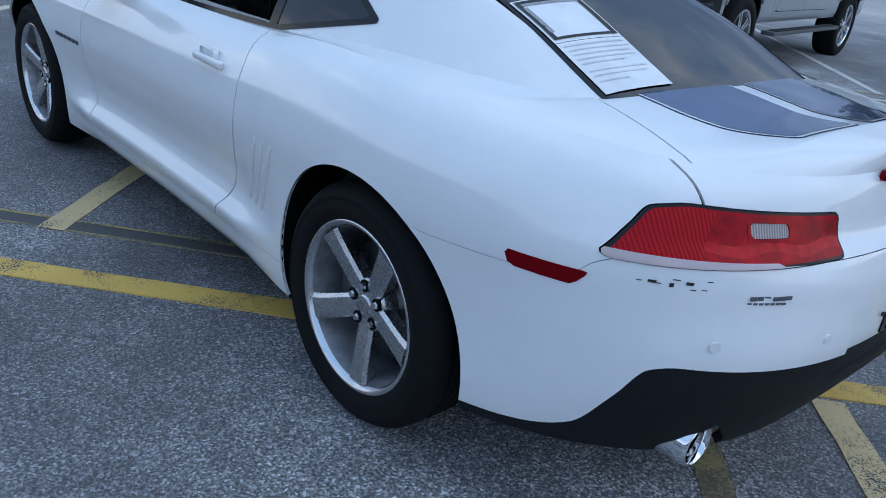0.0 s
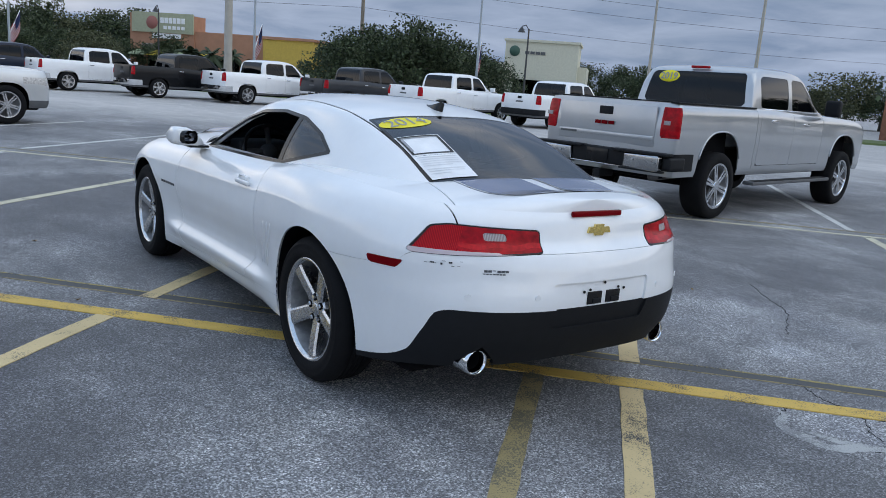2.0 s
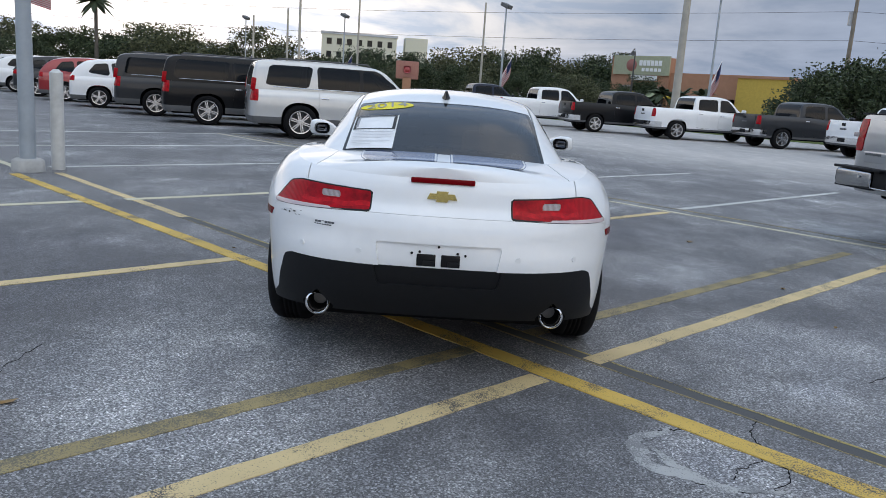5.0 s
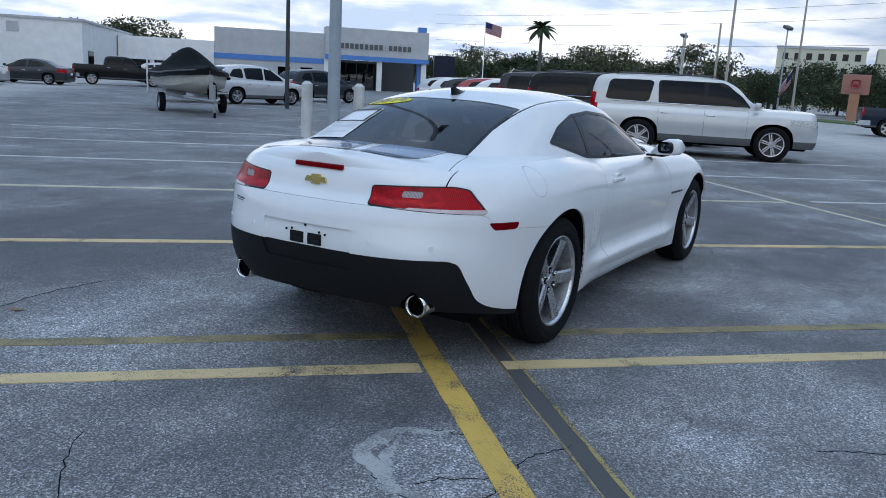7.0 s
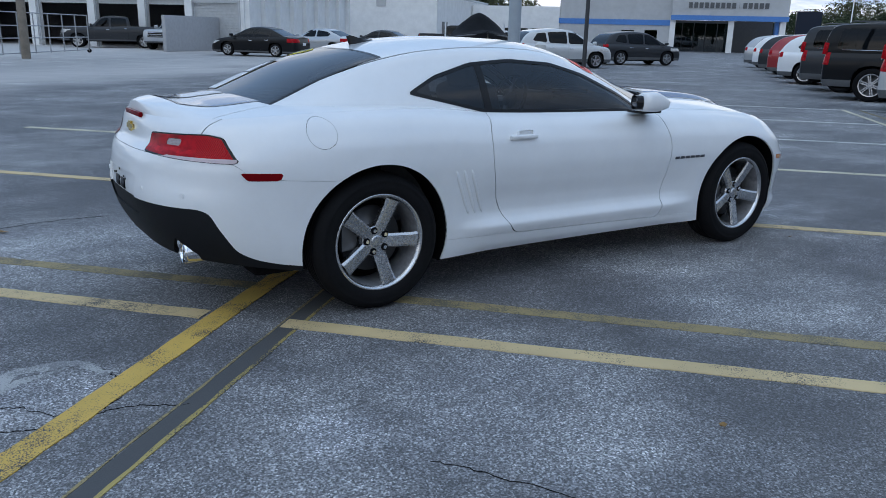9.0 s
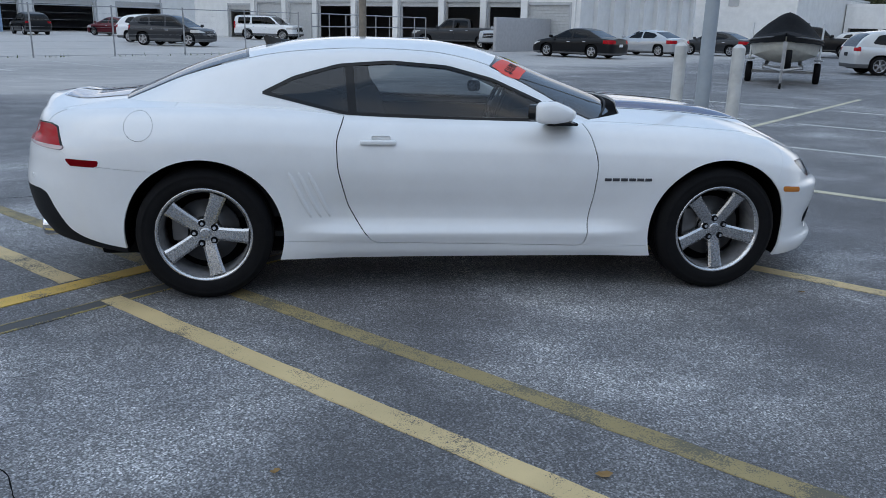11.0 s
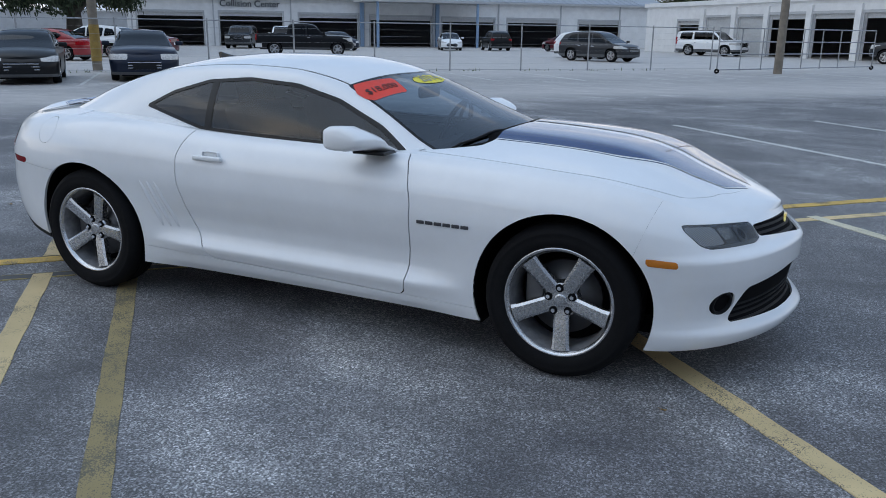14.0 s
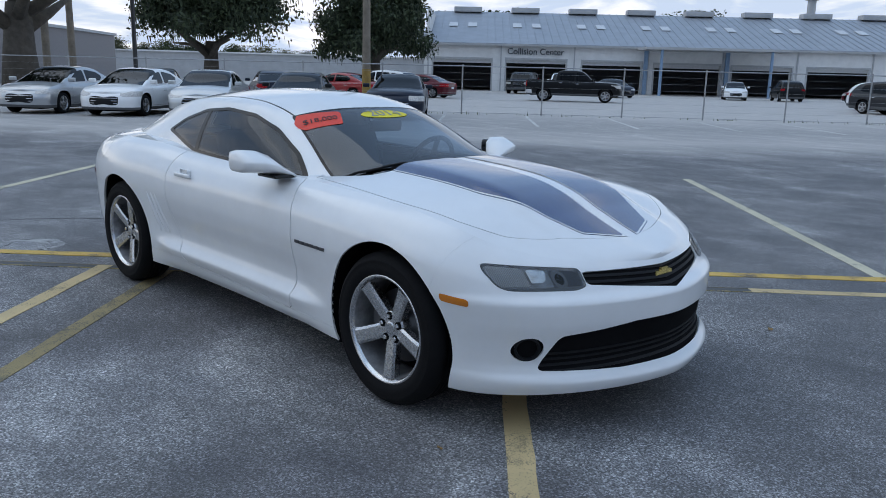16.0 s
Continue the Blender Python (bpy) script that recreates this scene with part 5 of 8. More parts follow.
    c3 = mix_rgb(nt, lf.outputs[0], c2, pale)
    # cracks
    ck = tex(0.33, kind="ShaderNodeTexVoronoi")
    ck.feature = "DISTANCE_TO_EDGE"
    wob = tex(2.2, 5.0)
    ofs = nt.nodes.new("ShaderNodeVectorMath"); ofs.operation = "MULTIPLY_ADD"
    L.new(wob.outputs["Color"], ofs.inputs[0]); ofs.inputs[1].default_value = (0.9, 0.9, 0); L.new(tc.outputs["Object"], ofs.inputs[2])
    L.new(ofs.outputs[0], ck.inputs["Vector"])
    crack = ramp(nt, ck.outputs["Distance"], [(0.0014, (1, 1, 1)), (0.004, (0, 0, 0))])
    gate = ramp(nt, wear2.outputs["Fac"], [(0.48, (0, 0, 0)), (0.58, (1, 1, 1))])
    cf = mix_rgb(nt, 1.0, mix_rgb(nt, 1.0, crack.outputs[0], (0.55, 0.55, 0.55), "MULTIPLY"), gate.outputs[0], "MULTIPLY")
    c4 = mix_rgb(nt, cf, c3, (0.03, 0.03, 0.032))
    L.new(c4, b.inputs["Base Color"])
    rr = ramp(nt, wear.outputs["Fac"], [(0.35, (0.58, 0.58, 0.58)), (0.65, (0.85, 0.85, 0.85))])
    L.new(rr.outputs[0], b.inputs["Roughness"])
    hgt = mix_rgb(nt, 0.5, stones.outputs["Distance"], grain.outputs["Fac"])
    bump(nt, b, hgt, 0.55, 0.006)
    return m


ASPHALT = asphalt()
bm = bmesh.new()
bmesh.ops.create_grid(bm, x_segments=2, y_segments=2, size=1500)
ground = tagged(part("ground", bm, ASPHALT), "dark worn speckled asphalt of a car park", "ground", kind="structure")


def line_paint(name, col, keep, dark=(0.06, 0.062, 0.066)):
    """Road paint worn through to the asphalt."""
    m, nt, b = mat_base(name)
    n1 = noise_node(nt, 160.0, 3.0, 0.7)
    n2 = noise_node(nt, 3.0, 6.0, 0.7)
    mr = nt.nodes.new("ShaderNodeMath"); mr.operation = "ADD"
    nt.links.new(n1.outputs["Fac"], mr.inputs[0]); nt.links.new(n2.outputs["Fac"], mr.inputs[1])
    f = ramp(nt, mr.outputs[0], [(keep, (0, 0, 0)), (keep + 0.06, (1, 1, 1))])
    f.color_ramp.interpolation = "LINEAR"
    n3 = noise_node(nt, 1.3, 4.0)
    tone_ = ramp(nt, n3.outputs["Fac"], [(0.3, tuple(c * 0.72 for c in col)), (0.7, col)])
    nt.links.new(mix_rgb(nt, f.outputs[0], dark, tone_.outputs[0]), b.inputs["Base Color"])
    b.inputs["Roughness"].default_value = 0.7
    bump(nt, b, n1.outputs["Fac"], 0.4, 0.003)
    return m


YELLOW = line_paint("yellow_road_paint", (0.78, 0.48, 0.11), 0.86)
PALE_YELLOW = line_paint("pale_yellow_road_paint", (0.75, 0.55, 0.29), 0.84)
FADED = line_paint("faded_road_paint", (0.40, 0.30, 0.14), 0.955, (0.13, 0.115, 0.08))
BLACKED = line_paint("blacked_road_paint", (0.24, 0.225, 0.18), 1.03, (0.075, 0.075, 0.076))
OLD_EDGE = line_paint("old_yellow_edge", (0.48, 0.36, 0.12), 0.92)
CREAM_LINE = line_paint("cream_road_paint", (0.66, 0.60, 0.44), 0.82)
WHITE_LINE = line_paint("white_road_paint", (0.66, 0.66, 0.63), 0.82)


def road_line(a0, b0, a1, b1, w, mat_, label, z=0.004, name="parking_line"):
    """A painted stripe: a low slab with uneven edges."""
    p, q = lot(a0, b0), lot(a1, b1)
    d = q - p
    n_ = Vector((-d.y, d.x, 0)).normalized()
    steps = max(2, int(d.length / 0.12))
    rl = random.Random(int(a0 * 97 + b0 * 31 + b1 * 7))
    bm = bmesh.new()
    rows = []
    for i in range(steps + 1):
        c = p + d * (i / steps)
        l, r_ = w / 2 + rl.uniform(-0.004, 0.004), w / 2 + rl.uniform(-0.004, 0.004)
        rows.append([bm.verts.new(c - n_ * r_ + Vector((0, 0, 0.0))), bm.verts.new(c - n_ * r_ + Vector((0, 0, z))), bm.verts.new(c + n_ * l + Vector((0, 0, z))), bm.verts.new(c + n_ * l)])
    for r0, r1 in zip(rows, rows[1:]):
        for j in range(3):
            bm.faces.new((r0[j], r0[j + 1], r1[j + 1], r1[j]))
    bmesh.ops.recalc_face_normals(bm, faces=bm.faces)
    return tagged(part(name, bm, mat_), label, "line", kind="structure")


Y_LAB, W_LAB = "worn yellow painted parking line", "worn white painted parking line"
road_line(-14, 0.965, 6.3, 1.115, 0.122, YELLOW, Y_LAB, 0.005)
# an older long line, blacked over, with its yellow edge showing through
road_line(-14, 0.79, 2.8, 0.633, 0.09, BLACKED, "old line painted over in dull olive black", 0.002)
road_line(-14, 0.742, 2.8, 0.585, 0.018, OLD_EDGE, Y_LAB, 0.0035)
road_line(-14, 0.842, 2.8, 0.685, 0.012, FADED, Y_LAB, 0.003)
road_line(2.8, 0.633, 6.3, 0.60, 0.10, PALE_YELLOW, Y_LAB, 0.003)
for k in range(-3, 2):
    a = -1.98 + 2.985 * (k + 1)
    paint_ = PALE_YELLOW if k in (-1, 0) else CREAM_LINE
    road_line(a, 1.14, a, 7.15, 0.115, paint_, Y_LAB)
    road_line(a, 0.715, a, -5.15, 0.112, paint_, Y_LAB)
for a, b0, b1 in ((-1.48, 1.1, 6.0), (-1.47, 0.62, -4.5)):
    road_line(a, b0, a, b1, 0.105, FADED, "faded brownish old parking line", 0.003)
# the far double line with its white stall lines
road_line(-16, -5.25, 13, -5.25, 0.09, CREAM_LINE, Y_LAB)
road_line(-16, -5.60, 13, -5.60, 0.06, FADED, Y_LAB, 0.003)
for k in range(-4, 5):
    a = 1.1 + 3.0 * k
    road_line(a, -5.65, a, -11.4, 0.10, WHITE_LINE, W_LAB)
for a in (6.95, 9.95, 12.95):
    road_line(a, 0.5, a, -5.15, 0.10, WHITE_LINE, W_LAB)
    road_line(a, 1.3, a, 7.1, 0.10, WHITE_LINE, W_LAB)
road_line(6.95, 0.9, 16.5, 0.9, 0.10, CREAM_LINE, Y_LAB)
for k in range(-7, 8):
    a = 2.6 + 3.05 * k
    road_line(a, 19.2, a, 25.2, 0.10, WHITE_LINE, W_LAB)


def worn_arc(cx, cy, rx, ry, a0, a1, w, seed):
    """A pale scoured crescent left by an old repair."""
    rp = random.Random(seed)
    bm = bmesh.new()
    n = 46
    rows = []
    for k in range(n + 1):
        t = k / n
        a = radians(a0 + (a1 - a0) * t)
        s_ = 1 + 0.10 * math.sin(3 * a + seed) + 0.05 * math.sin(7 * a) + rp.uniform(-0.02, 0.02)
        ww = w * math.sin(math.pi * t) ** 0.6 * rp.uniform(0.6, 1.2) + 0.004
        rows.append([bm.verts.new((cx + (rx * s_ + d_) * math.cos(a), cy + (ry * s_ + d_) * math.sin(a), z)) for d_, z in ((-ww, 0.0008), (0, 0.004), (ww * 0.5, 0.0008))])
    for p, q in zip(rows, rows[1:]):
        for j in range(2):
            bm.faces.new((p[j], p[j + 1], q[j + 1], q[j]))
    return tagged(part("worn_patch", smooth(bm, 60), PATCH), "pale scoured crescent in the asphalt", "patch", kind="structure")


PATCH = line_paint("pale_cement", (0.46, 0.46, 0.45), 0.98, (0.20, 0.202, 0.205))
worn_arc(-2.985, -1.135, 0.29, 0.29, 20, 215, 0.05, 3)
worn_arc(-2.99, -1.14, 0.235, 0.235, 70, 180, 0.03, 5)
CRACK = plain("crack_shadow", (0.012, 0.012, 0.013), 0.95, spec=0.05)


def crack(pts_of, n, w, seed):
    """A thin open crack: a dark ribbon that wanders along a curve."""
    rc = random.Random(seed)
    bm = bmesh.new()
    rows = []
    for k in range(n + 1):
        x, y = pts_of(k / n)
        x, y = x + rc.uniform(-0.012, 0.012), y + rc.uniform(-0.012, 0.012)
        ww = w * rc.uniform(0.3, 1.0)
        x1, y1 = pts_of(min(1, k / n + 0.01))
        x0, y0 = pts_of(max(0, k / n - 0.01))
        d_ = Vector((y0 - y1, x1 - x0, 0)).normalized() * ww
        rows.append([bm.verts.new((x - d_.x, y - d_.y, 0.0006)), bm.verts.new((x, y, 0.003)), bm.verts.new((x + d_.x, y + d_.y, 0.0006))])
    for p, q in zip(rows, rows[1:]):
        bm.faces.new((p[0], p[1], q[1], q[0])); bm.faces.new((p[1], p[2], q[2], q[1]))
    tagged(part("asphalt_crack", bm, CRACK), "thin dark crack in the asphalt", "crack", kind="structure")


def ring(a0, a1):
    return lambda t: (-2.985 + (0.275 + 0.03 * math.sin(5 * t)) * math.cos(radians(a0 + (a1 - a0) * t)), -1.135 + (0.275 + 0.03 * math.sin(7 * t)) * math.sin(radians(a0 + (a1 - a0) * t)))


def run(p, q, bow):
    return lambda t: (p[0] + (q[0] - p[0]) * t + bow * math.sin(3.1 * t) * (q[1] - p[1]), p[1] + (q[1] - p[1]) * t - bow * math.sin(3.1 * t) * (q[0] - p[0]) + 0.03 * math.sin(11 * t))


crack(ring(150, 395), 60, 0.0035, 1)
crack(run((-3.2, -1.15), (-2.55, -1.45), 0.1), 30, 0.003, 2)
crack(run((-2.0, -2.3), (-1.0, -3.3), 0.08), 40, 0.003, 3)
crack(run((-3.6, 0.1), (-4.4, -1.6), 0.12), 50, 0.003, 4)
crack(run((-2.2, 1.9), (-4.2, 1.2), 0.1), 50, 0.003, 5)
# fallen leaves and grit near the car
LEAF = plain("dry_leaf", (0.28, 0.16, 0.06), 0.7)
rl = random.Random(8)
for x, y, s_, big in ((2.05, -2.62, 0.055, 1), (0.13, -2.77, 0.03, 0), (-0.95, -2.65, 0.022, 0), (1.91, -1.01, 0.02, 0), (-2.9, 1.7, 0.045, 1), (0.3, 1.6, 0.02, 0), (2.1, 1.58, 0.03, 0), (-3.9, 0.4, 0.03, 0)):
    bm = bmesh.new()
    v = []
    for k in range(9):
        a = 2 * math.pi * k / 9
        r_ = s_ * (0.6 + 0.5 * rl.random()) * (1.0 if k % 2 else 0.7)
        v.append(bm.verts.new((r_ * math.cos(a) * 1.3, r_ * math.sin(a) * 0.7, 0.004 + 0.012 * rl.random())))
    c = bm.verts.new((0, 0, 0.004))
    for k in range(9):
        bm.faces.new((c, v[k], v[(k + 1) % 9]))
    lf_ = part("leaf", bm, LEAF)
    lf_.matrix_basis = Matrix.Translation((x, y, 0.001)) @ Matrix.Rotation(rl.random() * 6, 4, "Z")
    tagged(lf_, "small dry brown leaf on the asphalt", "leaf", group="fallen leaves")

# lamp post between two bollards
POST_GREY = plain("grey_blue_post_paint", (0.34, 0.39, 0.43), 0.45, vary=0.15, scale=3)
BOLLARD_W = plain("white_bollard_paint", (0.62, 0.62, 0.60), 0.5, vary=0.2, scale=4)
CONCRETE = plain("pale_concrete", (0.42, 0.42, 0.41), 0.85, vary=0.2, scale=5, relief=0.002)
for x, y in ((3.93, 5.5), (4.47, 4.94)):
    bm = cyl_bm(0.082, 0.082, 1.24, (x, y, 0), 28)
    cyl_bm(0.082, 0.03, 0.045, (x, y, 1.24), 28, bm=bm)
    tagged(part("bollard", smooth(bm, 50), BOLLARD_W), "white painted steel bollard beside the lamp post", "bollard", group="bollards at the lamp post")
lp = empty("lamp_post", Matrix.Translation((4.15, 5.17, 0)))
tagged(lp, "tall grey-blue steel lamp post on a round concrete foot", "lamp post")
part("pole", smooth(cyl_bm(0.095, 0.07, 9.5, (0, 0, 0.12), 24)), POST_GREY, lp)
part("foot", smooth(lathe_bm([(0.0005, 0.16), (0.15, 0.16), (0.19, 0.13), (0.20, 0.0)], 28), 40), CONCRETE, lp).matrix_basis = Matrix.Rotation(radians(90), 4, "X") @ Matrix.Rotation(radians(0), 4, "X")
part("lamp_head", smooth(box_bm(0.5, 0.35, 0.12, (0.3, 0, 9.6), 0.03)), POST_GREY, lp)

# ---- other vehicles ----
SILVER = paint("silver_car_paint", (0.47, 0.49, 0.51), 0.6, 0.3)
PALE_SILVER = paint("pale_silver_car_paint", (0.62, 0.63, 0.63), 0.4, 0.3)
BLACK_P = paint("black_car_paint", (0.004, 0.0045, 0.006), 0.0, 0.3, 0.12)
NAVY = paint("dark_blue_car_paint", (0.010, 0.018, 0.036), 0.2, 0.3, 0.2)
GRAPHITE = paint("graphite_car_paint", (0.040, 0.043, 0.048), 0.4, 0.32, 0.3)
MAROON = paint("maroon_car_paint", (0.12, 0.010, 0.018), 0.3, 0.3, 0.5)
RED_P = paint("red_car_paint", (0.36, 0.015, 0.02), 0.2, 0.3)
GREY_CLAD = plain("grey_cladding", (0.10, 0.105, 0.11), 0.6)


def wheel_simple(parent, at, out, r, width, spokes, mat_rim):
    """A road wheel with tyre, rim, spokes and hub, for parked cars."""
    w = part("wheel", bmesh.new(), None, parent)
    w.matrix_basis = Matrix.Translation(at) @ (Matrix.Identity(4) if out > 0 else Matrix.Rotation(math.pi, 4, "Z"))
    h, rr = width / 2, r * 0.68
    part("tyre", smooth(lathe_bm([(rr, -h), (r - 0.02, -h), (r, -h + 0.03), (r, h - 0.03), (r - 0.02, h), (rr + 0.01, h + 0.002), (rr - 0.005, h - 0.015)], 30), 30), RUBBER, w)
    bm = lathe_bm([(rr - 0.005, h - 0.012), (rr - 0.03, h - 0.02), (rr - 0.04, h - 0.09), (0.06, h - 0.10), (0.001, h - 0.10)], 30)
    part("rim", smooth(bm, 35), RIM_DARK, w)
    bm = lathe_bm([(rr + 0.004, h - 0.006), (rr - 0.02, h - 0.008), (rr - 0.032, h - 0.03)], 30)
    for k in range(spokes):
        a = 2 * math.pi * k / spokes + 0.3
        for da in (-0.15, 0.15):
            box_bm(rr - 0.05, 0.03, 0.13 * rr * (5 / spokes) ** 0.7, (rr * 0.53 * math.cos(a + da), h - 0.035, rr * 0.53 * math.sin(a + da)), 0, rot=Matrix.Rotation(-a - 0.3 * da, 4, "Y"), bm=bm)
    cyl_bm(0.075, 0.055, 0.035, (0, h - 0.05, 0), 14, Matrix.Rotation(-math.pi / 2, 4, "X"), bm=bm)
    part("spoke_disc", smooth(bm, 30), mat_rim, w)


def vehicle(name, label, cat, m, S, body_mat, group="", year=""):
    """A parked vehicle from its measures: x forward, y left, origin on the ground under its middle.
    S: L, W, bottom, wheel r, axles, shoulder line, roof line, side windows, and kind."""
    root = tagged(empty(name, m), label, cat, group)
    L2, W2, zb = S["L"] / 2, S["W"] / 2, S["bottom"]
    sh = curve_of(*S["shoulder"])
    r, axf, axr = S["r"], S["ax_f"], S["ax_r"]
    cf, cr = S.get("cf", 0.45), S.get("cr", 0.25)
    th = np.linspace(math.pi / 2, 0, 12)
    xs = [("f", t) for t in th] + [("s", x) for x in np.linspace(L2 - cf, -L2 + cr, S.get("st", 44))[1:-1]] + [("r", t) for t in th[::-1]]
    lev = S.get("lev", 15)
    q = np.linspace(0, 1, lev)
    prof = curve_of(*S.get("prof", ((0, 0.95), (0.1, 0.975), (0.3, 0.985), (0.55, 1.0), (0.8, 0.99), (0.93, 0.955), (1, 0.91))))
    rake_f = curve_of((0, -0.06), (0.2, 0.0), (0.5, 0.0), (0.8, -0.05), (1, S.get("rake", -0.16 if S["kind"] != "pickup" else -0.08)))
    rake_r = curve_of((0, 0.06), (0.2, 0.0), (0.6, 0.0), (1, 0.05))
    P = np.zeros((len(xs), lev, 3))
    for i, (k, t) in enumerate(xs):
        if k == "s":
            xn = t
        elif k == "f":
            xn = L2 - cf + cf * math.sin(t) ** 0.62
        else:
            xn = -L2 + cr - cr * math.sin(t) ** 0.55
        z = zb + (float(sh(xn)) - zb) * q
        w = W2 * prof(q)
        if k == "s":
            x, y = np.full(lev, xn), w
        elif k == "f":
            x = (L2 - cf) + (cf + rake_f(q)) * math.sin(t) ** 0.62
            y = w * math.cos(t) ** 0.75
        else:
            x = (-L2 + cr) - (cr - rake_r(q)) * math.sin(t) ** 0.55
            y = w * math.cos(t) ** 0.5
        P[i] = np.stack([x, y, z], -1)
    sk = Skin.grid(P)
    if sk.n[30 * lev + 7][1] < 0:
        sk.n, sk.f = -sk.n, [tuple(reversed(f)) for f in sk.f]
    ra = S.get("arch", r + 0.055)
    rh = S.get("arch_h", ra)
    gap_at = lambda x, z, ax: ((np.abs(x - ax) / ra) ** 2.6 + (np.abs(z - r) / rh) ** 2.6) ** (1 / 2.6) * ra
    sk, _ = sk.cut(lambda x, y, z: np.where(np.abs(y) > W2 * 0.6, np.minimum(gap_at(x, z, axf), gap_at(x, z, axr)) - ra, 1.0))
    edge_ = P[:, -1, :]
    cols = 9
    D = np.zeros((len(xs), cols, 3))
    for i, (x, y, z) in enumerate(edge_):
        e = 1 - np.linspace(0, 1, cols)
        D[i] = np.stack([np.full(cols, x), y * e, z + S.get("crown", 0.05) * (1 - e ** 2.2) * (1 if x > S["cab"][0] - 0.3 or S["kind"] == "sedan" else 0.0)], -1)
    top_ = Skin.grid(D)
    if top_.n[30 * cols + 4][2] < 0:
        top_.n, top_.f = -top_.n, [tuple(reversed(f)) for f in top_.f]
    if S["kind"] == "pickup":
        # open bed behind the cab
        b0, b1 = -L2 + 0.10, S["cab"][1] - 0.12
        bedf = lambda x, y, z: np.minimum(np.minimum(x - b0, b1 - x), W2 - 0.20 - np.abs(y))
        _, top_ = top_.cut(bedf)
    # cabin
    roofc = S["roof"]
    px = [p[0] for p in roofc]
    dist = np.concatenate([[0], np.cumsum(np.hypot(np.diff(px), np.diff([p[1] for p in roofc])))])
    fx, fz = curve_of(*zip(dist, px)), curve_of(*zip(dist, [p[1] for p in roofc]))
    ss = np.linspace(0, dist[-1], 64)
    ns, nt_ = 9, 12
    zmax = max(p[1] for p in roofc)
    C = np.zeros((64, ns + nt_, 3))
    for i, s_ in enumerate(ss):
        x, cz = float(fx(s_)), float(fz(s_))
        bz = min(float(sh(x)) - 0.02, cz - 0.001)
        fr = np.clip((cz - bz) / (zmax - bz + 1e-6), 0, 1)
        ry = W2 * (0.90 - (0.90 - S.get("rail", 0.76)) * fr)
        rz = bz + (cz - bz) * S.get("rz", 0.93)
        t = np.linspace(0, 1, ns)
        y1 = W2 * 0.905 + (ry - W2 * 0.905) * t + 0.02 * np.sin(math.pi * t) * fr
        z1 = bz + (rz - bz) * t
        u = np.linspace(0, 1, nt_ + 1)[1:]
        C[i] = np.stack([np.full(ns + nt_, x), np.concatenate([y1, ry * (1 - u)]), np.concatenate([z1, rz + (cz - rz) * (1 - (1 - u) ** 3)])], -1)
    C[:, 1:-1, 1:] = 0.5 * C[:, 1:-1, 1:] + 0.25 * (C[:, :-2, 1:] + C[:, 2:, 1:])
    cb = Skin.grid(C)
    if cb.n[32 * (ns + nt_) + 3][1] < 0:
        cb.n, cb.f = -cb.n, [tuple(reversed(f)) for f in cb.f]
    wx0, wx1 = S["screen"]          # foot and head of the windscreen
    bx0, bx1 = S["back"]            # foot and head of the rear window
    belt = float(sh(S["cab"][0])) + 0.03
    for sgn in (1, -1):
        k = sk if sgn > 0 else sk.mirrored()
        t_ = top_ if sgn > 0 else top_.mirrored()
        c = cb if sgn > 0 else cb.mirrored()
        head, k = k.cut(lambda x, y, z: np.where(x > L2 - 0.75, poly_dist(np.abs(y), z, S["head"]), -1.0))
        tail, k = k.cut(lambda x, y, z: np.where(x < -L2 + {"pickup": 0.13, "suv": 0.22}.get(S["kind"], 0.5), poly_dist(np.abs(y), z, S["tail"]), -1.0))
        gri, k = k.cut(lambda x, y, z: np.where(x > L2 - 0.6, poly_dist(np.abs(y), z, S["grille"]), -1.0))
        skirt, k = k.cut(lambda x, y, z: zb + S.get("skirt", 0.10) - z)
        if "bumper" in S:
            bmp, k = k.cut(lambda x, y, z: np.where(x < -L2 + 0.45, S["bumper"] - z, -1.0))
            part("rear_bumper", bmp.offset(S.get("bump_out", 0.03)).mesh("rear_bumper", 0.06), S["bump_mat"] if "bump_mat" in S else CHROME if S["kind"] == "pickup" and S.get("chrome", True) else BLACK_PLASTIC, root)
        for x0, x1 in S.get("doors", ()):
            panel, k = k.cut(lambda x, y, z: np.where(np.abs(y) > W2 * 0.7, poly_dist(x, z, [(x0, zb + 0.12), (x1, zb + 0.12), (x1, 9), (x0, 9)]), -1.0), 0.003)
            dr = part("door", panel.mesh("door", 0.012), body_mat, root)
            part("door_handle", smooth(box_bm(0.19, 0.03, 0.035, (x0 + S.get("grip", 0.14), sgn * (W2 * 0.995), float(sh(x0)) - 0.15), 0.012)), CHROME if S.get("chrome", True) else body_mat, dr)
        for x0 in S.get("cuts", ()):
            k, bed = k.cut(lambda x, y, z: x - x0, 0.004)
            part("bed_side", bed.mesh("bed_side", 0.012), body_mat, root)
        if S.get("doors"):
            x_mid = S["doors"][0][0]
            wing_, k = k.cut(lambda x, y, z: x - x_mid)
            part("front_wing", wing_.mesh("front_wing", 0.012), body_mat, root)
        part("body_side", k.mesh("body_side", 0.012), body_mat, root)
        part("sill", skirt.mesh("sill", 0.01), S.get("clad", GREY_CLAD), root)
        part("upper_body" if S["kind"] == "sedan" else "bonnet", t_.mesh("bonnet", 0.01), body_mat, root)
        part("headlamp", head.offset(0.004).mesh("headlamp", 0.03), CLEAR_LENS, root, "clear headlamp")
        part("tail_lamp", tail.offset(0.008).mesh("tail_lamp", 0.03), RED_LENS, root, "red tail lamp")
